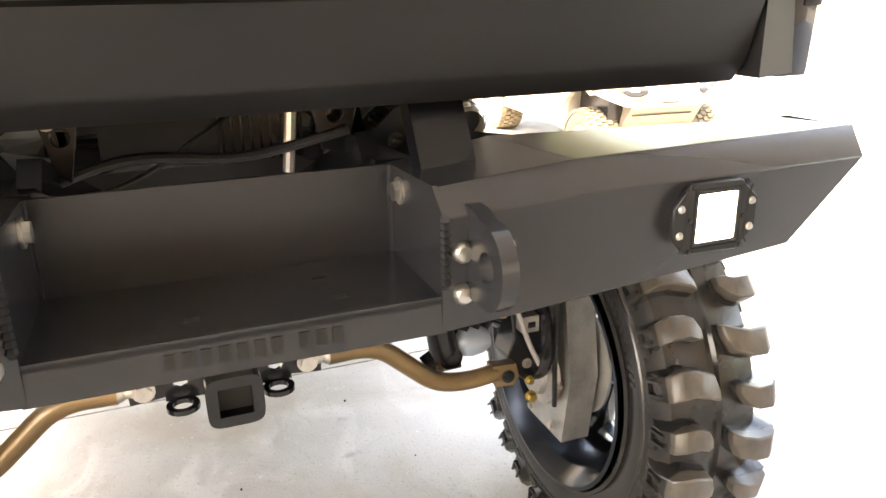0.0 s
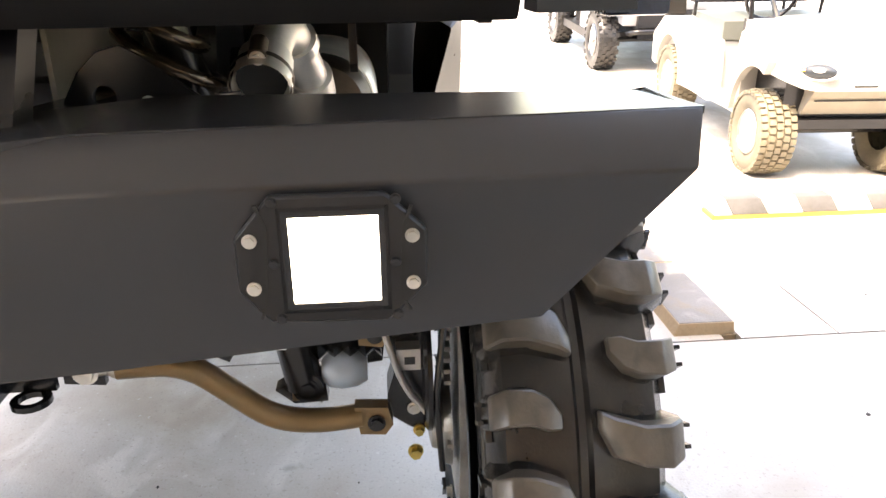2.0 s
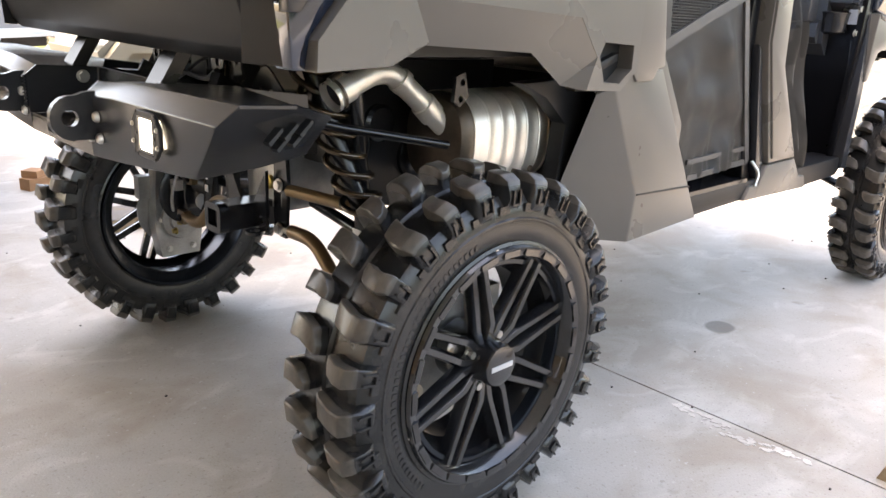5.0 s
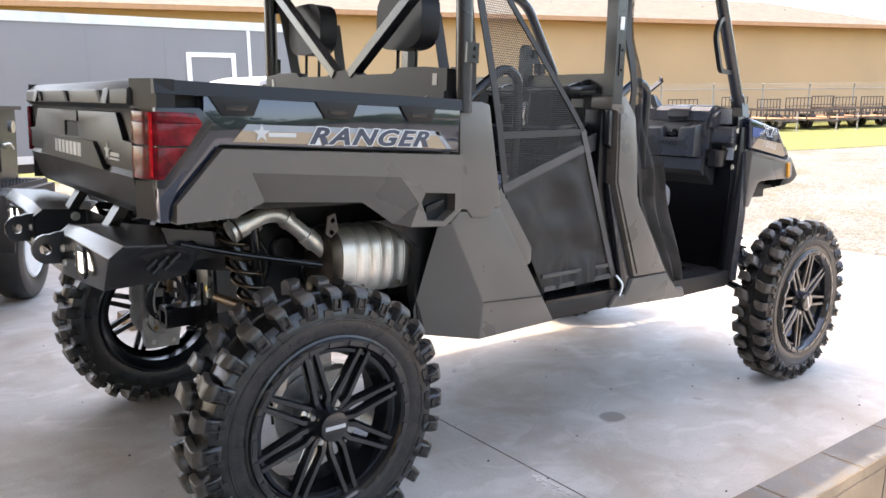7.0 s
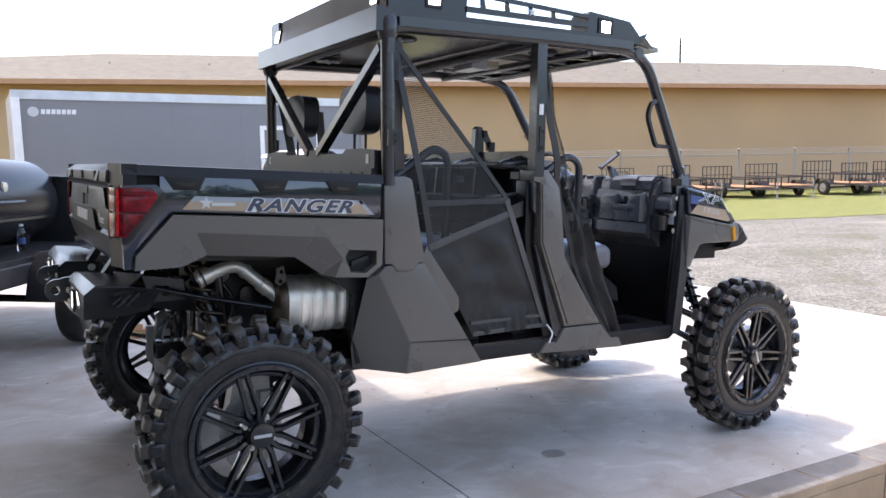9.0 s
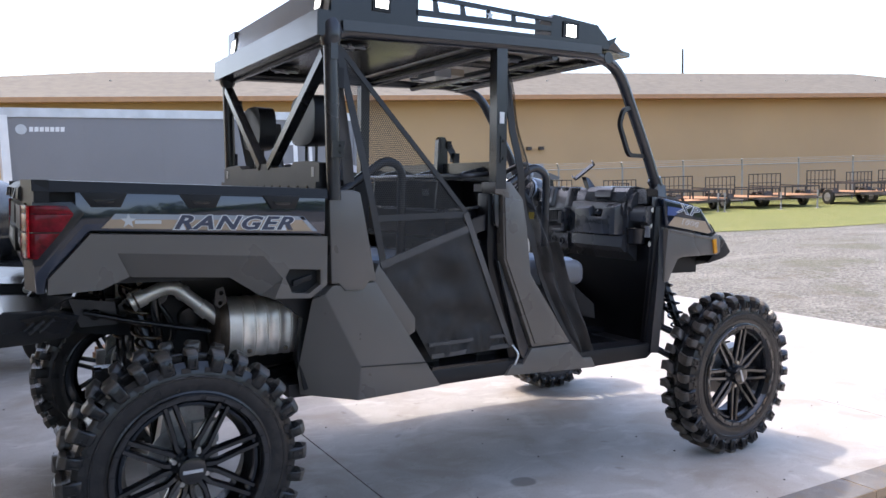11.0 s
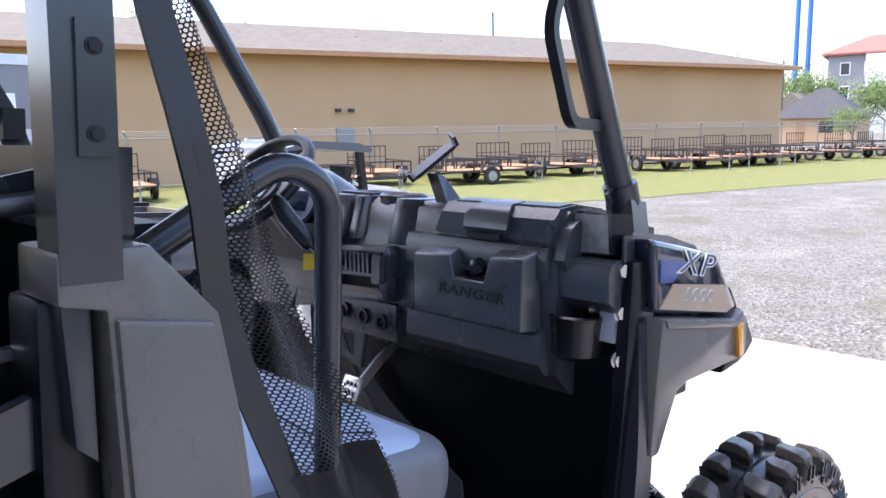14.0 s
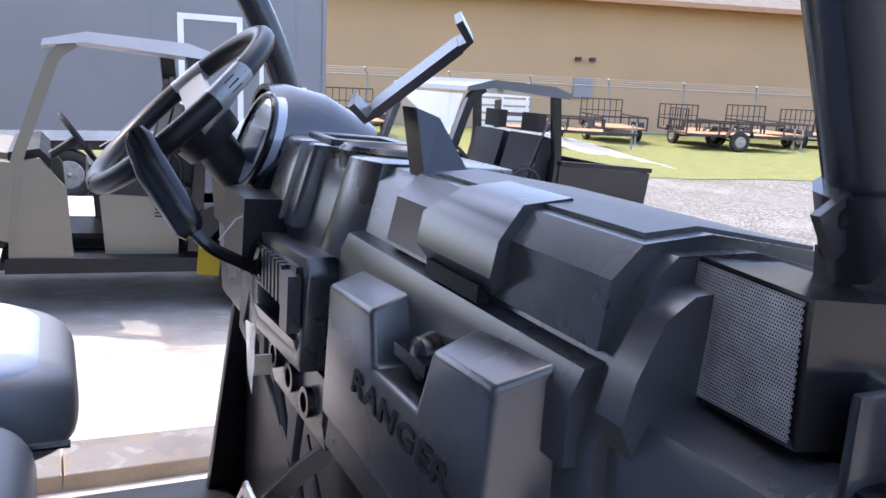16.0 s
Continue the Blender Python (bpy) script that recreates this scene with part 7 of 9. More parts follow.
# storage bin on the back of the front seats
bin_ = part("storage_bin", box(1.425, 1.445, -0.66, 0.66, 1.0, 1.52, 0.006), BINPLASTIC, car, "black open storage bin behind the front seats")
part("bin_top", box(1.395, 1.445, -0.665, 0.665, 1.455, 1.545, 0.012, 3), CAGE, bin_, "smooth black seat-back top panel")
part("bin_floor", box(1.16, 1.44, -0.64, 0.64, 1.17, 1.185, 0.004), BINPLASTIC, bin_)
part("bin_lip", rounded(put_prism(bmesh.new(), [(1.15, -0.64, 1.20), (1.14, -0.64, 1.315), (1.155, -0.64, 1.315), (1.165, -0.64, 1.20)], (0, 1.28, 0)), 0.004), BINPLASTIC, bin_)
part("lip_edge", bar([(1.147, -0.645, 1.318), (1.147, 0.645, 1.318)], 0.009, 0.006, r=0.002), DASH, bin_)
part("bin_tube", tube([(1.40, -0.60, 1.49), (1.30, -0.585, 1.478), (1.27, -0.55, 1.475), (1.27, 0.55, 1.475), (1.30, 0.60, 1.478), (1.40, 0.62, 1.50)], 0.012, 0.04, 10), DASH, bin_)
for y in (-0.56, -0.16, 0.24, 0.52):
    part("tube_bracket", bar([(1.41, y, 1.515), (1.30, y, 1.488), (1.268, y, 1.476)], 0.007, 0.011, r=0.002), CAGE, bin_)
for y in (-0.33, 0.05, 0.36):
    part("bin_rib", rounded(put_prism(bmesh.new(), [(1.43, y, 1.46), (1.29, y, 1.46), (1.275, y, 1.30), (1.43, y, 1.20)], (0, 0.014, 0)), 0.002, 1), BINPLASTIC, bin_)
for y in (-0.6, 0.6):
    part("bin_end", rounded(put_prism(bmesh.new(), [(1.43, y, 1.36), (1.30, y, 1.32), (1.16, y, 1.31), (1.16, y, 1.17), (1.43, y, 1.17)], (0, 0.014, 0)), 0.003, 1), BINPLASTIC, bin_)
part("bin_rim", bar([(1.43, -0.607, 1.345), (1.16, -0.607, 1.318)], 0.008, 0.006, r=0.002), DASH, bin_)
part("bin_bracket", rounded(put_prism(bmesh.new(), [(1.13, -0.67, 1.23), (1.40, -0.67, 1.325), (1.41, -0.67, 1.255), (1.30, -0.67, 1.22), (1.20, -0.67, 1.15), (1.15, -0.67, 1.165)], (0, 0.02, 0)), 0.005, 2), CAGE, bin_, "black folded hinge bracket")
for x, z in ((1.18, 1.20), (1.36, 1.29)):
    part("bracket_bolt", bolt((x, -0.67, z), (0, -1, 0), 0.011, 0.008), ZINC, bin_)
part("bin_clip", box(1.17, 1.2, -0.668, -0.655, 1.10, 1.17, 0.004), ZINC, bin_)
catch = part("bin_catch", rounded(put_prism(bmesh.new(), [(1.405, -0.262, 1.43), (1.37, -0.262, 1.425), (1.362, -0.262, 1.38), (1.405, -0.262, 1.37)], (0, 0.06, 0)), 0.005, 2), GREY_DECAL, bin_, "zinc lever catch")
part("catch_lever", rounded(put_sweep(bmesh.new(), bend([(1.366, -0.235, 1.40), (1.35, -0.24, 1.36), (1.355, -0.245, 1.335), (1.345, -0.25, 1.315)], 0.02), rect(0.016, 0.005), up=(0, 1, 0)), 0.002, 1), STEEL, catch)
part("buckle_button", box(1.30, 1.335, -0.50, -0.47, 1.03, 1.055, 0.006), RED, bin_, "red belt release button")
part("belt_stalk", bar([(1.32, -0.485, 1.035), (1.36, -0.47, 0.96)], 0.012, 0.006, r=0.002), BINPLASTIC, bin_)
for y, z in ((-0.48, 1.425), (0.02, 1.40)):
    part("bin_label", box(1.4225, 1.4245, y - 0.035, y + 0.035, z - 0.018, z + 0.018), PAPER, bin_)
part("wire_loom", put_sweep(bmesh.new(), bend([(1.3, -0.35, 0.98), (1.25, -0.2, 1.08), (1.32, 0.0, 1.02), (1.24, 0.2, 1.08), (1.3, 0.4, 1.0)], 0.1), disc(0.012, 8)), BINPLASTIC, bin_)
part("wire_plug", box(1.22, 1.27, -0.33, -0.28, 1.03, 1.06, 0.005), surf("red_plug", (0.4, 0.01, 0.02), 0.4), bin_)
part("manual_sheet", box(1.18, 1.30, -0.16, 0.02, 1.10, 1.103), PAPER, bin_)

# ---- dashboard ----
def along_y(profile, y0, y1, r=0.008, seg=3):
    return rounded(put_prism(bmesh.new(), [(x, y0, z) for x, z in profile], (0, y1 - y0, 0)), r, seg, 12)


dash = part("dashboard", along_y([(2.365, 1.10), (2.358, 1.17), (2.348, 1.32), (2.358, 1.35), (2.374, 1.425), (2.392, 1.441), (2.46, 1.443), (2.74, 1.392), (2.74, 1.05), (2.42, 1.05)], -0.55, 0.62, 0.008), DASH, car, "black moulded dashboard with bins and trays")
part("dash_ledge", along_y([(2.34, 1.30), (2.338, 1.348), (2.346, 1.366), (2.365, 1.37), (2.40, 1.30)], -0.533, -0.115, 0.006), DASH, dash)
part("lower_dash", along_y([(2.352, 1.10), (2.33, 1.125), (2.334, 1.182), (2.36, 1.2), (2.42, 1.2), (2.42, 1.09)], -0.53, -0.13, 0.008), DASH, dash)


def glove_lid():
    """Lid with a notch open at the top, a raised back edge and a turned-in end."""
    rim = [(-0.183, 1.19), (-0.18, 1.326), (-0.292, 1.332), (-0.306, 1.284), (-0.394, 1.284), (-0.411, 1.338), (-0.498, 1.343), (-0.498, 1.19)]
    bm = cut_plate(rim, [], lambda y, z: (2.304, y, z), (0.062, 0, 0))
    for v in bm.verts:
        if v.co.x > 2.33:
            v.co.z += 0.026 if v.co.z > 1.32 else 0.0
            v.co.y -= 0.016 if v.co.y < -0.45 else 0.0
    return rounded(bm, 0.005, 3, 18)


glove = part("glove_box", glove_lid(), DASH, dash, "black glove box lid with a latch notch")
part("notch_back", box(2.345, 2.352, -0.415, -0.29, 1.27, 1.35), BLACK_SATIN, glove)
part("glove_latch", rounded(lathe([(0.02, 0.0), (0.022, -0.008), (0.018, -0.022), (0.008, -0.026)], (2.345, -0.352, 1.309), 20, "X"), 0.002, 1), BLACK_SATIN, glove, "round black turn latch")
part("latch_key", box(2.315, 2.34, -0.382, -0.322, 1.303, 1.314, 0.004), BLACK_SATIN, glove)
letters("glove_lettering", "RANGER", 0.031, basis((2.3035, -0.357, 1.255), (0, -1, -0.02), (0, 0, 1)), HOLE, glove, 0.001, 0.15, 1.45, weight=0.02)
part("dash_end", along_y([(2.48, 1.055), (2.47, 1.19), (2.40, 1.245), (2.364, 1.27), (2.358, 1.325), (2.366, 1.345), (2.39, 1.352), (2.53, 1.352), (2.53, 1.055)], -0.668, -0.532, 0.012, 3), DASH, dash)
GRAINED = surf("ribbed_dash_mat", (0.05, 0.052, 0.058), 0.42, vary=0.1, grain=1400, blotch=6, bump=0.5, dist=0.001)


def rounded_lid():
    """Dash lid: sloping front, chamfered top edge and ends that lean in."""
    prof = [(2.356, 1.376), (2.3525, 1.424), (2.374, 1.446), (2.43, 1.4525), (2.56, 1.437), (2.56, 1.40), (2.40, 1.374)]
    bm = put_prism(bmesh.new(), [(x, -0.53, z) for x, z in prof], (0, 0.335, 0))
    for v in bm.verts:
        if v.co.z > 1.42 and v.co.x < 2.5:
            v.co.y -= 0.008 if v.co.y < -0.3 else 0.025
    return rounded(bm, 0.006, 3, 10)


lid = part("dash_lid", rounded_lid(), DASH, dash, "black textured dash lid")


def lid_pull():
    """A raised grip over the lid's front edge, narrower at the top, undercut below."""
    prof = [(2.352, 1.378), (2.336, 1.396), (2.34, 1.424), (2.366, 1.449), (2.41, 1.4555), (2.42, 1.43), (2.38, 1.38)]
    bm = put_prism(bmesh.new(), [(x, -0.428, z) for x, z in prof], (0, 0.125, 0))
    for v in bm.verts:
        if v.co.z > 1.44:
            v.co.y += 0.012 if v.co.y < -0.36 else -0.02
        if v.co.z < 1.385:
            v.co.y += 0.02 if v.co.y < -0.36 else 0.0
    return rounded(bm, 0.005, 3, 15)


part("lid_pull", lid_pull(), DASH, lid)
# black strip painting the shade under the grip
part("lid_grip", box(2.343, 2.353, -0.402, -0.312, 1.37, 1.384, 0.003), HOLE, lid)
part("lid_mat", along_y([(2.385, 1.4475), (2.385, 1.4505), (2.43, 1.4555), (2.55, 1.4415), (2.55, 1.438)], -0.525, -0.235, 0.001, 1), GRAINED, lid, "finely ribbed rubber mat")


def tray_block():
    """The block that holds the cups: slanted front with a slot and a wide round scoop cut into it."""
    plan = [(2.52, 0.235), (2.335, 0.215), (2.335, 0.135), (2.36, 0.13), (2.36, 0.112), (2.335, 0.107), (2.335, 0.075)]
    plan += [(2.335 + 0.04 * math.sin(radians(a)), 0.012 + 0.06 * math.cos(radians(a))) for a in range(10, 171, 16)]
    plan += [(2.335, -0.052), (2.335, -0.085), (2.35, -0.12), (2.52, -0.12)]
    bm = put_prism(bmesh.new(), [(x, y, 1.333) for x, y in plan], (0.028, 0, 0.112))
    bmesh.ops.recalc_face_normals(bm, faces=bm.faces)
    return rounded(bm, 0.005, 2, 30)


part("tray_block", tray_block(), DASH, dash)
part("tray_rim", rounded(cut_plate([(2.385, 0.075), (2.51, 0.065), (2.515, 0.20), (2.395, 0.21)], [[(2.40, 0.09), (2.495, 0.08), (2.50, 0.185), (2.408, 0.195)]], lambda x, y: (x, y, 1.444), (0, 0, 0.009)), 0.002, 1), DASH, dash)
# tray floor blackened to stand for shade
part("tray_floor", box(2.40, 2.50, 0.08, 0.195, 1.4445, 1.4465), HOLE, dash)
part("cup_body", lathe([(0.05, -0.10), (0.06, -0.08), (0.062, 0.0)], (2.435, 0.0, 1.446), 32, "Z"), DASH, dash)
part("cup_rim", lathe([(0.05, 0.0), (0.058, 0.006), (0.064, 0.0)], (2.435, 0.0, 1.447), 32, "Z", close=True), BLACK_SATIN, dash)
# black disc painting the shade down the cup
part("cup_shade", lathe([(0.05, 0.0), (0.02, 0.0005)], (2.435, 0.0, 1.4475), 24, "Z"), HOLE, dash)
cub = part("cubby", rounded(cut_plate([(-0.065, 1.185), (0.15, 1.172), (0.178, 1.20), (0.182, 1.312), (-0.07, 1.328), (-0.085, 1.31)], [[(-0.045, 1.206), (0.142, 1.194), (0.148, 1.238), (-0.048, 1.248)]], lambda y, z: (2.312 + 0.03 * (1.33 - z), y, z), (0.04, 0, 0)), 0.004, 2), DASH, dash, "black framed dash pocket")
# black back plate, the pocket's shade put into its colour
part("cubby_shade", box(2.348, 2.352, -0.05, 0.15, 1.19, 1.25), HOLE, cub)
part("cubby_lid", rounded(put_prism(bmesh.new(), [(2.309, -0.055, 1.258), (2.309, 0.165, 1.248), (2.306, 0.168, 1.302), (2.306, -0.06, 1.314)], (0.008, 0, 0)), 0.003, 2), BLACK_SATIN, cub)
for i in range(6):
    part("vent_bar", bar([(2.305, 0.07 - 0.017 * i, 1.256), (2.303, 0.071 - 0.017 * i, 1.306)], 0.0045, 0.003, up=(1, 0, 0)), DASH, cub)
part("cubby_grip", rounded(put_prism(bmesh.new(), [(2.297, -0.035, 1.235), (2.297, -0.066, 1.236), (2.294, -0.07, 1.305), (2.294, -0.04, 1.306)], (0.016, 0, 0)), 0.004, 2), DASH, cub)
for y in (0.145, 0.112):
    part("switch_rocker", rounded(put_prism(bmesh.new(), [(2.304, y, 1.262), (2.298, y, 1.28), (2.303, y, 1.30), (2.314, y, 1.30), (2.314, y, 1.262)], (0, -0.018, 0)), 0.003, 2), BLACK_SATIN, cub)
part("pocket_shelf", rounded(put_prism(bmesh.new(), [(2.318, -0.05, 1.2), (2.318, 0.14, 1.19), (2.31, 0.14, 1.212), (2.31, -0.05, 1.222)], (0.006, 0, 0)), 0.002, 1), DASH, cub)
for y, z in ((0.124, 1.14), (0.045, 1.135), (-0.026, 1.13)):
    part("dash_socket", lathe([(0.02, 0.0), (0.02, -0.012), (0.013, -0.012), (0.013, -0.002)], (2.348, y, z), 20, "X"), BLACK_SATIN, dash, "round dash socket")
part("key_blade", box(2.31, 2.335, 0.122, 0.126, 1.11, 1.14), ZINC, dash)
part("socket_panel", along_y([(2.352, 1.085), (2.345, 1.12), (2.345, 1.178), (2.40, 1.19), (2.40, 1.08)], -0.075, 0.165, 0.008), DASH, dash)
SPK = [Vector(p) for p in ((2.415, -0.533, 1.441), (2.379, -0.652, 1.444), (2.391, -0.650, 1.362), (2.405, -0.556, 1.356))]
box_spk = part("speaker_box", rounded(put_prism(bmesh.new(), [tuple(p) for p in SPK], (0.07, -0.008, -0.004)), 0.005, 3), BLACK_SATIN, dash, "black speaker box with a metal grille")
GRILLE = surf("perforated_grille", (0.34, 0.343, 0.352), 0.45, metal=0.2, vary=0.2, grain=900, blotch=60, bump=0.2, dist=0.001)


def on_speaker(a, b):
    """Across and up the slanted speaker face."""
    lo, hi = SPK[3].lerp(SPK[2], a), SPK[0].lerp(SPK[1], a)
    return lo.lerp(hi, b) + Vector((-0.0012, 0, 0))


def grille_mesh(nu=46, nv=38, e=0.035):
    """A sheet with a small square hole in every cell, every second row shifted by half a cell."""
    vs, fs = [], []
    for j in range(nv):
        for i in range(nu - 1):
            u0, v0 = e + (1 - 2 * e) * (i + 0.5 * (j % 2)) / nu, e + (1 - 2 * e) * j / nv
            du, dv = (1 - 2 * e) / nu, (1 - 2 * e) / nv
            n = len(vs)
            for k in (0.0, 0.3):
                vs += [on_speaker(u0 + du * a, v0 + dv * b) for a, b in ((k, k), (1 - k, k), (1 - k, 1 - k), (k, 1 - k))]
            fs += [(n + q, n + (q + 1) % 4, n + 4 + (q + 1) % 4, n + 4 + q) for q in range(4)]
    me = bpy.data.meshes.new("grille")
    me.from_pydata([tuple(v) for v in vs], [], fs)
    return me


part("grille", grille_mesh(), GRILLE, box_spk, "dark perforated metal grille", 0)
part("dash_wing", along_y([(2.37, 1.30), (2.346, 1.345), (2.352, 1.372), (2.368, 1.408), (2.388, 1.422), (2.47, 1.43), (2.47, 1.30)], -0.572, -0.548, 0.007, 3), DASH, dash)
cup = part("cup_holder", lathe([(0.04, -0.09), (0.052, -0.08), (0.058, -0.01), (0.062, 0.0), (0.057, 0.004), (0.052, -0.005), (0.047, -0.07), (0.02, -0.075)], (2.40, -0.572, 1.23), 36, "Z"), BLACK_SATIN, car, "black round cup holder clamped to the post")
part("cup_clamp", box(2.40, 2.45, -0.66, -0.625, 1.185, 1.245, 0.006), SILVER, cup)
part("cup_screw", tube([(2.40, -0.60, 1.242), (2.43, -0.64, 1.25)], 0.008, n=8), ZINC, cup)
for z in (1.331, 1.246, 1.15):
    part("post_bolt", bolt((2.415, -0.665, z), (-0.5, -0.86, 0), 0.014, 0.012), ZINC, car, "zinc post bolt")
both("post_plate", lambda: side_plate([(2.40, 1.40), (2.44, 1.40), (2.45, 1.2), (2.42, 1.16)], -0.672, 0.006, 0.002), CAGE)
arch = [(0.105 * math.cos(radians(a)), 0.092 * math.sin(radians(a))) for a in range(0, 181, 12)]
pod = part("gauge_pod", put_sweep(bmesh.new(), [(2.372, 0.395, 1.425), (2.40, 0.395, 1.425), (2.46, 0.395, 1.42), (2.55, 0.395, 1.40)], arch + [(x * 0.93, z * 0.93 - 0.002) for x, z in arch[::-1]], scale=[0.97, 1.0, 0.95, 0.7]), DASH, dash, "rounded gauge pod")
oval = [(0.345 + 0.086 * math.cos(radians(a)), 1.423 + 0.074 * math.sin(radians(a))) for a in range(0, 360, 10)]
# the pale blue base colour paints the bright reflection on the glass
face = part("gauge_face", rounded(put_prism(bmesh.new(), [(2.326 + 0.3 * (z - 1.35), y, z) for y, z in oval], (0.02, 0, 0)), 0.003, 2), surf("gauge_sheen", (0.42, 0.47, 0.54), 0.05, vary=0.3, grain=30, bump=0.0, coat=1.0), pod, "glossy gauge glass with a pale reflection in its colour")
part("gauge_rim", put_sweep(bmesh.new(), [(2.326 + 0.3 * (z - 1.35), y, z) for y, z in oval + oval[:1]], disc(0.006, 8), caps=False), BLACK_SATIN, face)
part("gauge_screen", put_prism(bmesh.new(), [(2.3245 + 0.3 * (z - 1.35), y, z) for y, z in ((0.30, 1.39), (0.39, 1.39), (0.39, 1.445), (0.30, 1.445))], (0.001, 0, 0)), NAVY, face, "dark gauge screen")
part("dash_shroud", along_y([(2.34, 1.25), (2.33, 1.36), (2.375, 1.42), (2.45, 1.42), (2.45, 1.25)], 0.24, 0.60, 0.015), BINPLASTIC, dash)
KICK = surf("grey_kick_plate", (0.06, 0.06, 0.063), 0.45, vary=0.1, grain=200, bump=0.1)
part("kick_plate", cut_plate([(0.14, 1.0), (-0.02, 0.90), (-0.28, 0.78), (-0.30, 0.70), (0.06, 0.70), (0.14, 0.84)], [[(0.1 - 0.045 * i - 0.01 * j, 0.92 - 0.035 * i - 0.05 * j), (0.075 - 0.045 * i - 0.01 * j, 0.91 - 0.035 * i - 0.05 * j), (0.075 - 0.045 * i - 0.01 * j, 0.885 - 0.035 * i - 0.05 * j), (0.1 - 0.045 * i - 0.01 * j, 0.895 - 0.035 * i - 0.05 * j)] for i in range(4) for j in range(2)], lambda y, z: (2.40 - 0.1 * (1.0 - z), y, z), (0.004, 0, 0)), KICK, dash, "grey slotted kick plate")
part("knee_panel", rounded(cut_plate([(0.43, 1.2), (0.14, 1.15), (0.06, 1.08), (0.075, 0.985), (0.11, 0.99), (0.26, 1.045), (0.43, 1.08)], [[(0.365, 1.165), (0.29, 1.15), (0.28, 1.075), (0.40, 1.10)], [(0.255, 1.14), (0.105, 1.075), (0.105, 1.01), (0.25, 1.06)]], lambda y, z: (2.358, y, z), (0.012, 0, 0)), 0.002, 1), KICK, dash, "dark panel with two cut openings")
part("knee_frame", tube([(2.36, 0.20, 1.20), (2.36, 0.16, 1.05), (2.38, 0.10, 0.94), (2.36, -0.02, 0.84), (2.34, -0.12, 0.72)], 0.008, 0.04, 8), KICK, dash)
pedal = part("pedal", rounded(cut_plate([(-0.02, 0.91), (0.05, 0.91), (0.05, 0.99), (-0.02, 0.99)], [ring2(0.015 + 0.016 * i, 0.95 + 0.021 * j, 0.006, 8) for i in (-1, 0, 1) for j in (-1, 0, 1)], lambda a, b: (2.27 + 0.4 * (b - 0.95), a, b), (0.006, 0, 0)), 0.001, 1), ZINC, car, "drilled metal pedal")
part("pedal_arm", bar([(2.29, 0.0, 0.965), (2.34, -0.02, 1.03), (2.40, -0.03, 1.08)], 0.006, 0.012), FRAME, pedal)

# steering wheel
SPOKE = surf("satin_grey_spoke", (0.26, 0.27, 0.28), 0.35, metal=0.3, vary=0.08, grain=300, bump=0.0)
WC, WN = Vector((2.24, 0.385, 1.465)), Vector((-0.72, 0.0, 0.69)).normalized()
E1 = Vector((0, 1, 0))
E2 = WN.cross(E1).normalized()
ring = [WC + 0.172 * (E1 * math.cos(2 * math.pi * i / 64) + E2 * math.sin(2 * math.pi * i / 64)) for i in range(65)]
wheel_st = part("steering_wheel", put_sweep(bmesh.new(), ring, disc(0.0165, 12), caps=False), BLACK, car, "black padded steering wheel")
hub_p = WC - WN * 0.045
part("wheel_hub", put_sweep(bmesh.new(), [hub_p - WN * 0.03, hub_p + WN * 0.01, hub_p + WN * 0.022], disc(0.058, 24), scale=[0.9, 1.0, 0.86]), BLACK, wheel_st)
part("hub_badge", put_sweep(bmesh.new(), [hub_p + WN * 0.020, hub_p + WN * 0.027], rect(0.034, 0.024), up=(0, 1, 0)), surf("grey_blue_badge", (0.16, 0.20, 0.25), 0.3, vary=0.1, grain=200, bump=0.0), wheel_st, "grey-blue hub badge")
for k in (-1, 0, 1):
    q = hub_p + WN * 0.0275 + E1 * 0.012 * k
    part("badge_bar", put_sweep(bmesh.new(), [q - E2 * 0.004, q + E2 * 0.004], rect(0.008, 0.001), up=WN), HOLE, wheel_st)
for a in (200, 340, 90):
    d = E1 * math.cos(radians(a)) + E2 * math.sin(radians(a))
    part("wheel_spoke", put_sweep(bmesh.new(), [hub_p + d * 0.03, hub_p + d * 0.11 + WN * 0.02, WC + d * 0.162], rect(0.026, 0.006), up=WN), SPOKE if a != 90 else BLACK_SATIN, wheel_st)
    part("grip_joint", put_sweep(bmesh.new(), [WC + 0.172 * (E1 * math.cos(radians(a + k)) + E2 * math.sin(radians(a + k))) for k in (-11, -5, 5, 11)], disc(0.0172, 12)), SPOKE if a != 90 else BLACK, wheel_st)
part("column", tube([tuple(hub_p), (2.36, 0.385, 1.33), (2.45, 0.385, 1.22)], 0.034, n=14), BLACK, wheel_st)
lever = part("gear_lever", put_sweep(bmesh.new(), [(2.152, 0.168, 1.44), (2.157, 0.163, 1.43), (2.172, 0.15, 1.395), (2.195, 0.128, 1.357), (2.215, 0.11, 1.325), (2.22, 0.106, 1.318)], [(0.82 * x, 1.2 * y) for x, y in disc(0.02, 16)], scale=[0.55, 0.85, 1.05, 1.0, 0.9, 0.6]), BLACK_SATIN, car, "black angled gear lever")
part("lever_arm", tube([(2.212, 0.112, 1.33), (2.24, 0.10, 1.30), (2.33, 0.12, 1.255)], 0.009, 0.02, 8), FRAME, lever)
part("lever_block", box(2.29, 2.36, 0.14, 0.26, 1.26, 1.36, 0.02), BLACK, lever)
tag = part("warning_tag", rounded(put_prism(bmesh.new(), [(2.236, 0.163, 1.292), (2.262, 0.143, 1.293), (2.260, 0.142, 1.252), (2.234, 0.162, 1.25)], (0.0007, 0.001, 0)), 0.0), YELLOW, car, "small yellow hang tag")
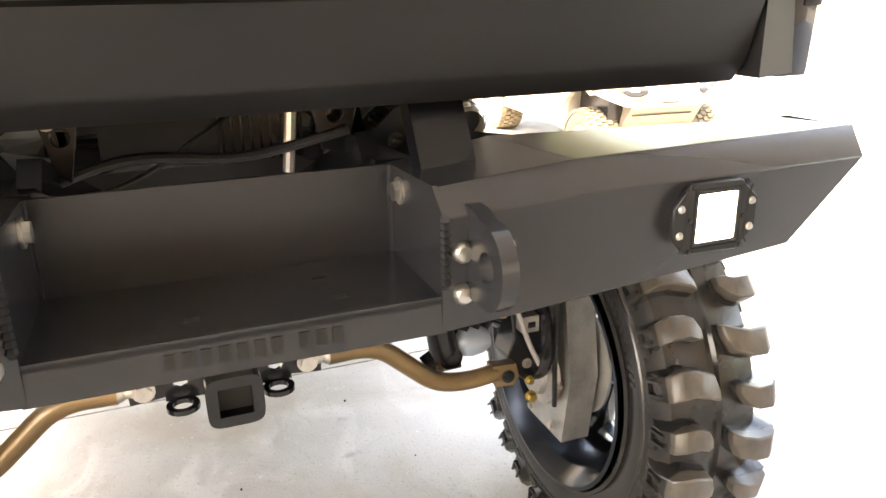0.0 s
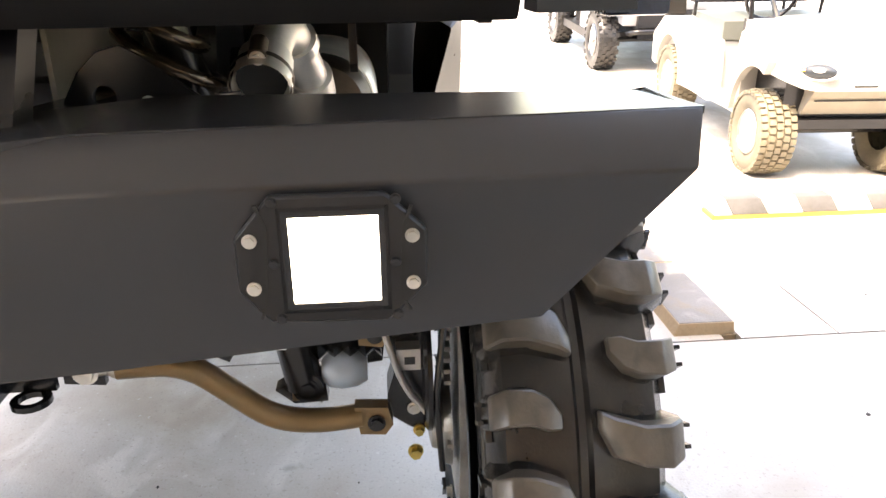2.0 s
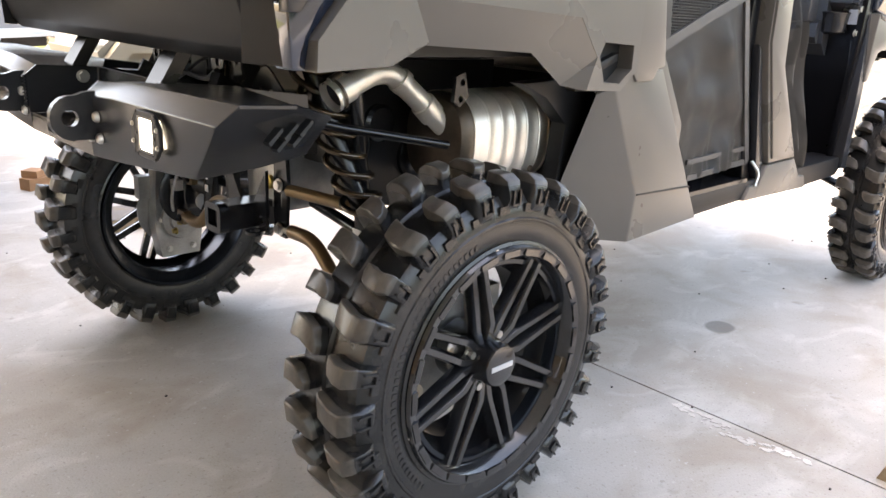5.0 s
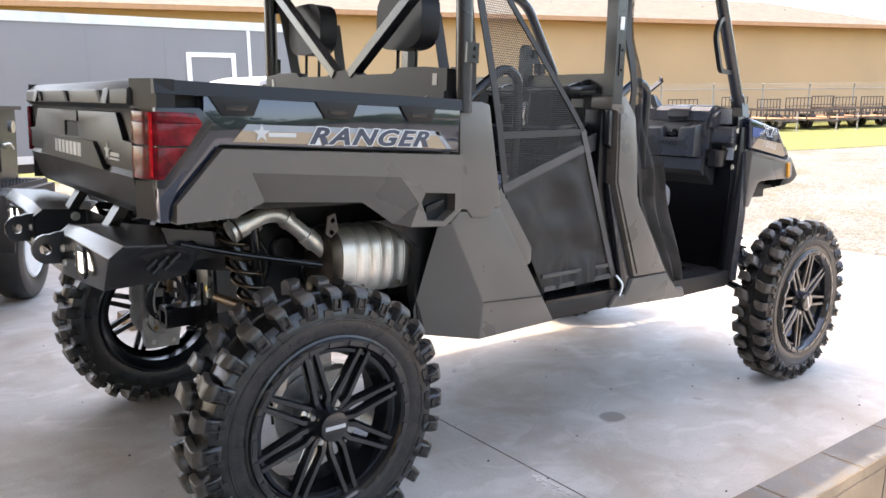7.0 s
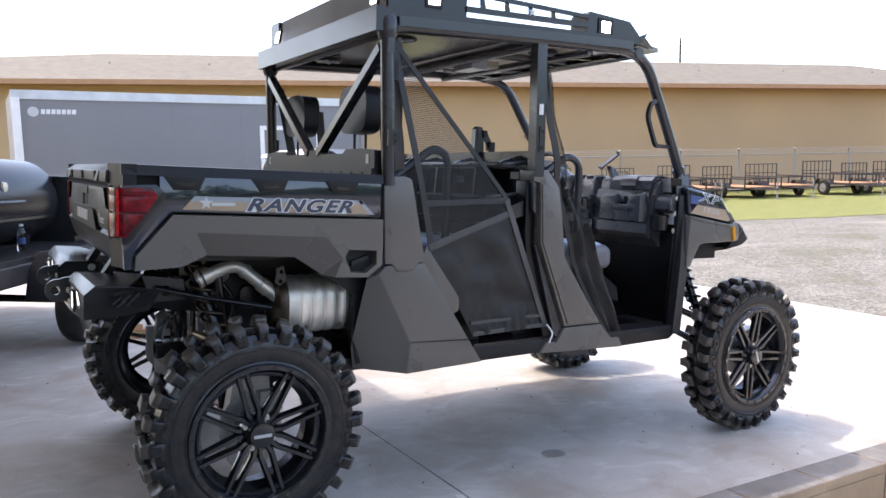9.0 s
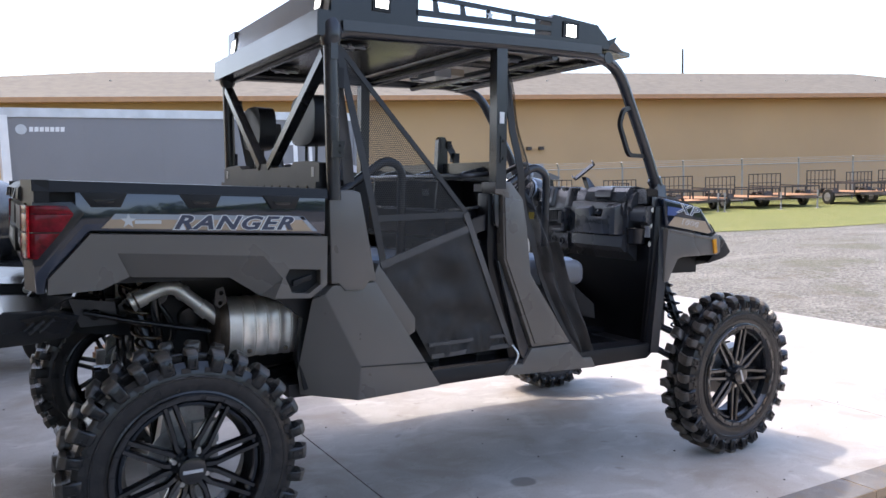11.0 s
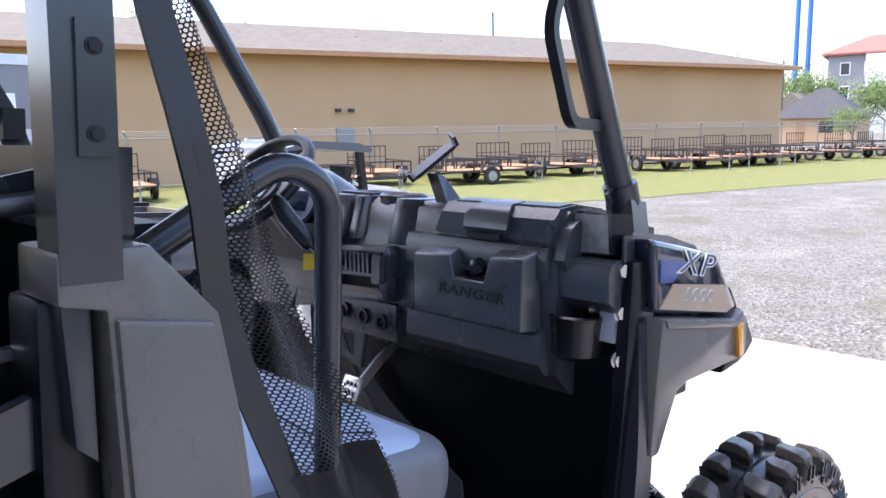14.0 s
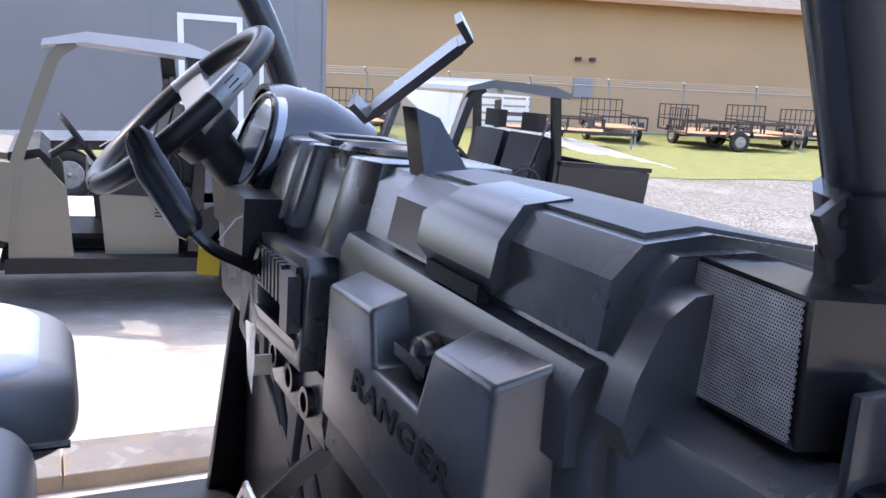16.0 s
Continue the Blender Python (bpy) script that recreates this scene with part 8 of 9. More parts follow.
part("tag_cord", tube([(2.26, 0.15, 1.30), (2.28, 0.145, 1.33), (2.3, 0.15, 1.34)], 0.0012, n=5), PAPER, tag)
part("price_tag", put_prism(bmesh.new(), [(2.355, 0.37, 1.112), (2.355, 0.30, 1.124), (2.35, 0.285, 1.012), (2.35, 0.318, 1.034)], (0.0012, 0, 0)), PAPER, car, "white paper hang tag")

# phone holder
mount = part("phone_mount", rounded(put_prism(bmesh.new(), [(2.39, -0.20, 1.44), (2.445, -0.20, 1.44), (2.418, -0.165, 1.50), (2.39, -0.165, 1.508)], (0, 0.036, 0)), 0.008, 2), CAGE, car, "black phone holder on the dash")
A, B = Vector((2.366, -0.112, 1.502)), Vector((2.43, -0.17, 1.576))
part("holder_plate", bar([tuple(A), tuple(B)], 0.017, 0.005, r=0.004, up=(-0.7, 0, 0.7)), CAGE, mount)
for p, q in ((A, (-1)), (B, 1)):
    d = (B - A).normalized() * q
    part("holder_jaw", bar([tuple(p), tuple(p + d * 0.012), tuple(p + d * 0.014 + Vector((-0.016, 0, 0.016)))], 0.017, 0.004, r=0.003, up=(-0.7, 0, 0.7)), CAGE, mount)
part("hood_knob", rounded(lathe([(0.02, 0.0), (0.026, 0.012), (0.012, 0.022)], (2.62, -0.46, 1.40), 14, "Z"), 0.002, 1), BLACK, car)

# ---- plain small-vehicle wheel ----
def plain_wheel(parent, x, y, r, w, rim_mat, side, knobs=0, tyre_mat=None, hub_mat=None):
    """A tyre on a dished rim; side is the way the dish faces along y."""
    h = w / 2
    wh = part("wheel", lathe([(r * 0.5, -h * 0.7), (r * 0.62, -h * 0.9), (r * 0.8, -h), (r * 0.94, -h * 0.9), (r, -h * 0.6), (r, h * 0.6), (r * 0.94, h * 0.9), (r * 0.8, h), (r * 0.62, h * 0.9), (r * 0.5, h * 0.7)], n=40, caps=False), tyre_mat or RUBBER, parent, "black rubber tyre on a pressed rim")
    part("rim", lathe([(r * 0.56, side * h * 0.86), (r * 0.52, side * h * 0.95), (r * 0.48, side * h * 0.5), (r * 0.3, side * h * 0.3), (r * 0.24, side * h * 0.55), (r * 0.1, side * h * 0.6)], n=32), rim_mat, wh)
    part("hub_cap", lathe([(r * 0.1, side * h * 0.6), (r * 0.1, side * h * 0.95), (r * 0.06, side * h * 1.05)], n=16), hub_mat or rim_mat, wh)
    if hub_mat:
        part("hub_face", lathe([(r * 0.34, side * h * 0.42), (r * 0.3, side * h * 0.58), (r * 0.12, side * h * 0.62)], n=24), hub_mat, wh)
        for i in range(4):
            a = math.pi * (0.5 * i + 0.25)
            part("wheel_nut", bolt((r * 0.22 * math.cos(a), side * h * 0.6, r * 0.22 * math.sin(a)), (0, side, 0), 0.012, 0.02), ZINC, wh)
    bm = bmesh.new()
    for i in range(8):
        a = 2 * math.pi * i / 8
        put_lathe(bm, [(r * 0.045, side * h * 0.36), (r * 0.045, side * h * 0.42)], (r * 0.38 * math.cos(a), 0, r * 0.38 * math.sin(a)), 8)
    part("rim_slots", bm, HOLE, wh)
    if knobs:
        bm = bmesh.new()
        for i in range(knobs):
            for k in range(-2, 3):
                a = 2 * math.pi * (i + 0.5 * (k % 2)) / knobs
                put_copy(bm, put_box(bmesh.new(), -0.012, 0.012, -w * 0.085, w * 0.085, -r * 0.07, r * 0.07), Matrix.Rotation(-a, 4, "Y") @ Matrix.Translation((r * (1.01 if abs(k) < 2 else 0.975), k * w * 0.21, 0)))
        part("tread", bm, tyre_mat or RUBBER, wh)
    wh.matrix_basis = Matrix.Translation((x, y, r))
    return wh


def level(x, y, turn=0.0):
    """A spot on the slab."""
    return RAMP @ Matrix.Translation((x, y, 0)) @ Matrix.Rotation(radians(turn), 4, "Z")


# ---- the two-seat utility vehicles parked beyond ----
BEDGREY = surf("grey_bed_plastic", (0.085, 0.09, 0.098), 0.4, vary=0.08, grain=300, bump=0.1)


def work_vehicle(m, label, paint, roof_mat, decal, knobs=22, bed=(-0.62, 0.42), extra=None):
    u = thing("utility_vehicle", label, "utility vehicle", m, "parked utility vehicles")
    W = 0.68
    for x in (0.0, 1.95):
        for s in (-1, 1):
            plain_wheel(u, x, s * 0.62, 0.31, 0.22, RIM, s, knobs, hub_mat=ALLOY)
    part("bed_floor", box(bed[0], bed[1], -W, W, 0.72, 0.78, 0.01), BLACK, u)
    for s in (-1, 1):
        part("bed_side", rounded(put_prism(bmesh.new(), [(bed[0], s * W, 0.66), (bed[0] - 0.03, s * W, 1.06), (bed[1], s * W, 1.08), (bed[1], s * W, 0.66)], (0, -s * 0.05, 0)), 0.012), BEDGREY if decal else paint, u, "moulded bed side")
        part("bed_rail", bar([(bed[0] - 0.03, s * (W - 0.02), 1.085), (bed[1], s * (W - 0.02), 1.1)], 0.04, 0.018, r=0.006), BLACK, u)
        if decal:
            part("decal", rounded(put_prism(bmesh.new(), [(0.33, s * (W + 0.004), 0.99), (0.28, s * (W + 0.004), 0.91), (-0.42, s * (W + 0.004), 0.93), (-0.38, s * (W + 0.004), 0.99)], (0, -s * 0.004, 0)), 0.0), BLUE, u, "blue side decal")
            for i in range(6):
                x = 0.2 - 0.085 * i
                part("decal_bar", put_prism(bmesh.new(), [(x, s * (W + 0.006), 0.975), (x - 0.05, s * (W + 0.006), 0.975), (x - 0.06, s * (W + 0.006), 0.94), (x - 0.01, s * (W + 0.006), 0.94)], (0, -s * 0.003, 0)), PAPER, u)
        part("tail_lamp", box(bed[0] - 0.05, bed[0] - 0.02, s * 0.6 - 0.05, s * 0.6 + 0.05, 0.9, 1.0, 0.008), RED, u, "red tail lamp")
        part("rear_fender", rounded(put_prism(bmesh.new(), [(0.44, s * (W + 0.01), 0.66), (0.36, s * (W + 0.01), 0.70), (-0.34, s * (W + 0.01), 0.70), (-0.42, s * (W + 0.01), 0.62), (-0.30, s * (W + 0.01), 0.62), (0.26, s * (W + 0.01), 0.64), (0.40, s * (W + 0.01), 0.46), (0.46, s * (W + 0.01), 0.46)], (0, -s * 0.2, 0)), 0.01), BLACK, u)
        part("sill", box(0.42, 1.52, s * 0.6 - 0.08, s * 0.6 + 0.08, 0.27, 0.36, 0.02), BLACK, u)
        part("rear_pillar", bar([(0.46, s * 0.64, 0.4), (0.43, s * 0.64, 1.1), (0.50, s * 0.62, 1.62)], 0.05 if decal else 0.032, 0.03, 0.1, 0.008, up=(0, 1, 0)), FRAME, u)
        part("cowl_side", rounded(put_prism(bmesh.new(), [(1.5, s * 0.66, 0.92), (1.34, s * 0.66, 0.95), (1.2, s * 0.66, 0.78), (1.16, s * 0.66, 0.36), (1.5, s * 0.66, 0.36)], (0, -s * 0.05, 0)), 0.015), paint, u)
        part("door_hoop", tube([(0.55, s * 0.6, 0.5), (0.56, s * 0.62, 1.0), (0.72, s * 0.62, 1.06), (0.95, s * 0.62, 0.9)], 0.016, 0.08, 8), FRAME, u)
        part("front_pillar", bar([(1.50, s * 0.64, 0.5), (1.46, s * 0.64, 0.92), (1.26, s * 0.62, 1.55), (1.16, s * 0.62, 1.62)], 0.032, 0.03, 0.08, 0.008, up=(0, 1, 0)), paint if decal else FRAME, u)
        part("front_fender", rounded(put_prism(bmesh.new(), [(1.46, s * W, 0.92), (1.62, s * W, 0.93), (2.2, s * W, 0.80), (2.32, s * W, 0.66), (2.22, s * W, 0.62), (2.12, s * W, 0.72), (1.78, s * W, 0.72), (1.64, s * W, 0.5), (1.50, s * W, 0.46)], (0, -s * 0.26, 0)), 0.02, 3), paint, u, "rounded front fender")
        part("head_lamp", box(2.27, 2.33, s * 0.46 - 0.1, s * 0.46 + 0.1, 0.70, 0.77, 0.02), GLASS, u)
        part("seat_side", rounded(put_prism(bmesh.new(), [(0.55, s * 0.56, 0.36), (0.55, s * 0.56, 0.72), (1.02, s * 0.56, 0.74), (0.98, s * 0.56, 0.36)], (0, -s * 0.02, 0)), 0.006), paint if decal else BLACK, u)
        if decal:
            for k in range(4):
                part("vent_slot", box(0.60, 0.70, s * 0.562 - 0.002, s * 0.562 + 0.002, 0.60 + 0.022 * k, 0.61 + 0.022 * k), BLACK, u)
        part("seat_cushion", box(0.52, 1.05, s * 0.3 - 0.25, s * 0.3 + 0.25, 0.72, 0.84, 0.04, 3), SEAT_SIDE, u)
        part("seat_back", rounded(put_prism(bmesh.new(), [(0.46, s * 0.3 - 0.25, 0.82), (0.42, s * 0.3 - 0.25, 1.28), (0.52, s * 0.3 - 0.25, 1.3), (0.62, s * 0.3 - 0.25, 0.84)], (0, 0.5, 0)), 0.035, 3), SEAT_SIDE, u)
        part("headrest", box(0.42, 0.5, s * 0.3 - 0.12, s * 0.3 + 0.12, 1.32, 1.47, 0.03, 3), SEAT_SIDE, u)
        part("seat_belt", bar([(0.5, s * 0.58, 1.45), (0.56, s * 0.5, 1.1), (0.62, s * 0.5, 0.86)], 0.022, 0.003), CLOTH, u)
    part("bed_gate", box(bed[0] - 0.045, bed[0], -0.63, 0.63, 0.72, 1.07, 0.015), paint, u)
    part("bed_front", box(bed[1] - 0.03, bed[1], -0.66, 0.66, 0.72, 1.12, 0.01), BLACK, u)
    part("roof", rounded(put_prism(bmesh.new(), [(0.40, -0.68, 1.60), (0.38, -0.68, 1.64), (0.55, -0.68, 1.685), (1.1, -0.68, 1.685), (1.32, -0.68, 1.62), (1.33, -0.68, 1.585), (1.1, -0.68, 1.625)], (0, 1.36, 0)), 0.025, 3), roof_mat, u, "moulded hard roof")
    pane = part("windscreen", put_prism(bmesh.new(), [(1.475, -0.6, 0.95), (1.475, 0.6, 0.95), (1.29, 0.58, 1.57), (1.29, -0.58, 1.57)], (0.005, 0, 0.002)), GLASS, u, "clear tilted windscreen")
    pane.visible_shadow = False
    part("hood", rounded(put_prism(bmesh.new(), [(1.44, -0.55, 0.95), (1.62, -0.55, 0.97), (2.22, -0.5, 0.83), (2.34, -0.5, 0.72), (2.30, -0.5, 0.5), (1.46, -0.55, 0.6)], (0, 1.08, 0)), 0.03, 3), paint, u, "sloped plastic hood")
    part("grille", box(2.29, 2.36, -0.36, 0.36, 0.48, 0.66, 0.02), BLACK, u)
    part("bumper", tube([(2.3, -0.45, 0.42), (2.42, -0.4, 0.45), (2.42, 0.4, 0.45), (2.3, 0.45, 0.42)], 0.025, 0.06, 10), FRAME, u)
    part("floor_pan", box(0.4, 1.55, -0.62, 0.62, 0.28, 0.33, 0.01), BLACK, u)
    part("dashboard", rounded(put_prism(bmesh.new(), [(1.30, -0.6, 0.78), (1.28, -0.6, 0.94), (1.34, -0.6, 1.0), (1.5, -0.6, 0.97), (1.5, -0.6, 0.72)], (0, 1.2, 0)), 0.02), BLACK, u)
    c = Vector((1.13, 0.3, 1.05))
    n = Vector((-0.8, 0, 0.6))
    e2 = n.cross(Vector((0, 1, 0)))
    part("steering_wheel", put_sweep(bmesh.new(), [c + 0.17 * (Vector((0, 1, 0)) * math.cos(2 * math.pi * i / 32) + e2 * math.sin(2 * math.pi * i / 32)) for i in range(33)], disc(0.015, 8), caps=False), BLACK, u)
    part("steering_column", tube([tuple(c), (1.32, 0.3, 0.9)], 0.025, n=8), BLACK, u)
    part("frame", box(-0.5, 2.2, -0.3, 0.3, 0.34, 0.44, 0.02), FRAME, u)
    part("axle", tube([(0, -0.6, 0.31), (0, 0.6, 0.31)], 0.035, n=8), FRAME, u)
    part("axle", tube([(1.95, -0.6, 0.31), (1.95, 0.6, 0.31)], 0.03, n=8), FRAME, u)
    part("engine", box(-0.35, 0.4, -0.3, 0.3, 0.4, 0.7, 0.04), BLACK, u)
    return u


SAND_GREY = surf("sand_plastic_body", (0.19, 0.168, 0.122), 0.4, vary=0.06, grain=300, bump=0.1, coat=0.2)
work_vehicle(level(3.35, 4.57, 180), "sand-coloured two-seat utility vehicle with a blue bed decal", SAND_GREY, surf("pale_grey_roof", (0.50, 0.51, 0.54), 0.4, vary=0.06, grain=80, bump=0.1), True, 0, (-0.75, 0.42))
dark = work_vehicle(level(6.07, 4.57, 180), "dark grey two-seat utility vehicle with clear screen", BLACK_SATIN, surf("dark_grey_roof", (0.09, 0.095, 0.105), 0.3, vary=0.06, grain=80, bump=0.05, coat=0.3), False, 22, (-0.50, 0.42))
work_vehicle(Matrix.Translation((9.3, -3.72, GZ + 0.008)) @ Matrix.Rotation(math.pi, 4, "Z"), "dark two-seat utility vehicle with knobbly dusty tyres", GREYWALL, BLACK_SATIN, False, 22)
# pale sheet over goods in the dark vehicle's bed
bm = sheet(-0.75, 0.45, -0.62, 0.62, 16, 14, lambda x, y: 0.16 * (x + 0.75) + 0.03 * noise.noise((x * 4, y * 4, 2)) - 0.04 * abs(y))
bmesh.ops.solidify(bm, geom=bm.faces[:], thickness=0.006)
flat("sheet", bm, WHITE, "pale plastic sheet over goods in the bed", "sheet", m=level(6.07, 4.57, 180) @ Matrix.Translation((-0.15, 0, 1.13)))


# ---- white golf cart, facing us, and the striped wheel stop before it ----
def golf_cart(m):
    u = thing("golf_cart", "white golf cart with oval lamps and knobbly tyres", "golf cart", m)
    tan = surf("dusty_cart_tyre", (0.17, 0.145, 0.10), 0.8, vary=0.3, grain=80, bump=0.3)
    for x in (0.0, 1.83):
        for s in (-1, 1):
            plain_wheel(u, x, s * 0.43, 0.265, 0.22, ALLOY, s, 34, tan, GREYTRIM)
    # cowl: stations from the scuttle to the nose, each a rounded arch over the wheels
    rings, bm = [], bmesh.new()
    for x, w, top, low in ((1.50, 0.52, 0.93, 0.70), (1.62, 0.53, 0.98, 0.69), (1.80, 0.53, 0.985, 0.685), (1.95, 0.50, 0.94, 0.67), (2.07, 0.44, 0.85, 0.64), (2.15, 0.36, 0.75, 0.61), (2.18, 0.28, 0.68, 0.60)):
        ring = []
        for k in range(17):
            a = math.pi * k / 16
            c, d = math.cos(a), math.sin(a)
            ring.append(bm.verts.new((x, -w * math.copysign(abs(c) ** 0.45, c), low + (top - low) * d ** 0.6)))
        rings.append(ring)
    for a, b in zip(rings, rings[1:]):
        for k in range(16):
            bm.faces.new((a[k], b[k], b[k + 1], a[k + 1]))
        bm.faces.new((a[0], a[16], b[16], b[0]))
    bm.faces.new(rings[0])
    bm.faces.new(rings[-1])
    bmesh.ops.recalc_face_normals(bm, faces=bm.faces)
    part("front_cowl", bm, CARTWHITE, u, "white moulded front cowl", 60)
    part("front_valance", rounded(put_prism(bmesh.new(), [(1.7, -0.30, 0.42), (2.04, -0.30, 0.43), (2.12, -0.27, 0.60), (1.7, -0.30, 0.66)], (0, 0.60, 0)), 0.02, 2), SANDPAINT, u, "dull front valance")
    part("valance_groove", box(2.07, 2.096, -0.25, 0.25, 0.52, 0.527), FRAME, u)
    part("front_bumper", rounded(put_prism(bmesh.new(), [(1.98, -0.34, 0.33), (2.07, -0.32, 0.34), (2.07, -0.32, 0.40), (1.98, -0.34, 0.41)], (0, 0.66, 0)), 0.012, 2), FRAME, u, "black front bumper bar")
    part("nose_slot", box(2.17, 2.186, -0.07, 0.07, 0.625, 0.633), HOLE, u)
    part("scuttle", rounded(put_prism(bmesh.new(), [(1.46, -0.5, 0.36), (1.53, -0.5, 0.36), (1.60, -0.5, 0.94), (1.50, -0.5, 0.94)], (0, 1.0, 0)), 0.02, 2), CARTWHITE, u, "white inner front panel")
    part("dash_tray", box(1.38, 1.54, -0.47, 0.47, 0.84, 0.93, 0.03, 2), BLACK, u)
    part("steering_wheel", put_sweep(bmesh.new(), [(1.25 + 0.06 * math.sin(a), -0.25 + 0.17 * math.cos(a), 1.05 + 0.15 * math.sin(a)) for a in [2 * math.pi * k / 24 for k in range(25)]], disc(0.014, 8)), FRAME, u)
    part("steering_column", tube([(1.46, -0.25, 0.86), (1.25, -0.25, 1.05)], 0.02, n=8), FRAME, u)
    for s in (-1, 1):
        lam = part("head_lamp", lathe([(0.0, 0.03), (0.05, 0.026), (0.08, 0.012), (0.088, 0.0)], (0, 0, 0), 24, "X"), TINT, u, "oval smoked head lamp")
        lam.matrix_basis = Matrix.Translation((2.16, s * 0.29, 0.715)) @ Matrix.Rotation(s * 0.55, 4, "Z") @ Matrix.Rotation(-0.45, 4, "Y") @ Matrix.Diagonal((1, 1.15, 0.52, 1))
        part("lamp_bowl", lathe([(0.02, -0.004), (0.09, 0.002), (0.102, 0.006), (0.104, -0.03)], (0, 0, 0), 24, "X"), GREYTRIM, lam, "bright lamp surround")
        part("lamp_reflector", lathe([(0.0, 0.037), (0.03, 0.033)], (0, 0.0, 0), 16, "X"), WHITE, lam)
        part("indicator", box(0.0, 0.03, s * 0.075 - 0.01, s * 0.075 + 0.01, -0.02, 0.02, 0.004), AMBER, lam)
        arch = [(1.83 + 0.35 * math.cos(radians(d)), 0.33 + 0.36 * math.sin(radians(d))) for d in range(176, 60, -12)]
        part("front_fender", rounded(put_prism(bmesh.new(), [(x, s * 0.535, z) for x, z in [(1.40, 0.36), (1.47, 0.34)] + arch + [(2.0, 0.75), (1.62, 0.90), (1.53, 0.86)]], (0, -s * 0.05, 0)), 0.014, 2), CARTWHITE, u, "white front fender with a round arch")
        back = [(0.34 * math.cos(radians(d)), 0.29 + 0.34 * math.sin(radians(d))) for d in range(175, -1, -15)]
        part("rear_fender", rounded(put_prism(bmesh.new(), [(x, s * 0.54, z) for x, z in [(1.04, 0.72), (0.86, 0.79), (0.3, 0.82), (-0.2, 0.76), (-0.48, 0.58), (-0.46, 0.34)] + back + [(0.36, 0.29), (1.08, 0.30)]], (0, -s * 0.09, 0)), 0.03, 3), CARTWHITE, u, "white rear body side over the wheel")
        part("sill", rounded(put_prism(bmesh.new(), [(0.3, s * 0.53, 0.27), (1.46, s * 0.53, 0.33), (1.46, s * 0.53, 0.40), (0.3, s * 0.53, 0.36)], (0, -s * 0.1, 0)), 0.02), CARTWHITE, u)
        part("roof_post", tube([(1.52, s * 0.48, 0.9), (1.36, s * 0.5, 1.9)], 0.016, n=8), FRAME, u)
        part("roof_post", tube([(-0.2, s * 0.5, 0.7), (-0.25, s * 0.5, 1.92)], 0.016, n=8), FRAME, u)
        part("arm_rest", tube([(0.45, s * 0.5, 0.84), (0.47, s * 0.5, 0.98), (0.05, s * 0.5, 1.0), (0.0, s * 0.5, 0.84)], 0.014, 0.05, 8), FRAME, u)
    part("rear_body", box(-0.44, 0.98, -0.46, 0.46, 0.36, 0.72, 0.04, 3), CARTWHITE, u)
    part("floor", box(0.9, 1.5, -0.5, 0.5, 0.31, 0.35, 0.01), GREYTRIM, u, "pale floor mat")
    part("seat", box(0.28, 1.0, -0.46, 0.46, 0.73, 0.86, 0.05, 4), surf("grey_green_vinyl", (0.11, 0.115, 0.10), 0.45, vary=0.12, grain=200, bump=0.1), u, "grey padded seat")
    part("seat_back", box(0.18, 0.30, -0.46, 0.46, 0.92, 1.28, 0.04, 3), SEAT_SIDE, u)
    part("axle", tube([(1.83, -0.4, 0.28), (1.83, 0.4, 0.28)], 0.03, n=8), FRAME, u)
    part("wheel_well", box(1.56, 2.0, -0.40, 0.40, 0.40, 0.66, 0.03), FRAME, u)
    part("roof", box(-0.4, 1.5, -0.58, 0.58, 1.9, 1.96, 0.025, 2), CARTWHITE, u)
    return u


golf_cart(Matrix.Translation((5.46, -3.695, GZ + 0.008)) @ Matrix.Rotation(radians(176), 4, "Z"))
STOPWHITE = surf("worn_white_paint", (0.55, 0.53, 0.47), 0.7, vary=0.15, grain=60, bump=0.3)
STOPGREY = surf("worn_grey_concrete", (0.085, 0.082, 0.08), 0.8, vary=0.2, grain=60, bump=0.3)
stop = thing("wheel_stop", "white and grey striped concrete wheel stop with a yellow foot", "wheel stop", Matrix.Translation((2.89, -2.48, GZ + 0.008)))
part("foot", rounded(put_prism(bmesh.new(), [(-0.075, 0.0, 0.0), (-0.075, 0.0, 0.026), (0.075, 0.0, 0.026), (0.075, 0.0, 0.0)], (0, -1.8, 0)), 0.004, 1), surf("worn_yellow_paint", (0.40, 0.26, 0.06), 0.7, vary=0.2, grain=60, bump=0.3), stop, "faded yellow foot")
edges = [0.012] + [0.12 + 0.208 * i for i in range(8)] + [1.788]
for i, (a, b) in enumerate(zip(edges, edges[1:])):
    bm = bmesh.new()
    lean = 0.05
    lo = [(-0.073, 0.026), (-0.05, 0.115), (0.05, 0.115), (0.073, 0.026)]
    va = [bm.verts.new((x, -a - (lean * (0.115 - z) / 0.09 - lean if i else -0.0), z)) for x, z in lo]
    vb = [bm.verts.new((x, -b - (lean * (0.115 - z) / 0.09 - lean if i < len(edges) - 2 else 0.0), z)) for x, z in lo]
    for k in range(4):
        bm.faces.new((va[k], va[(k + 1) % 4], vb[(k + 1) % 4], vb[k]))
    bm.faces.new(va)
    bm.faces.new(vb)
    bmesh.ops.recalc_face_normals(bm, faces=bm.faces)
    part("stripe_block", rounded(bm, 0.003, 1), STOPGREY if i % 2 else STOPWHITE, stop)

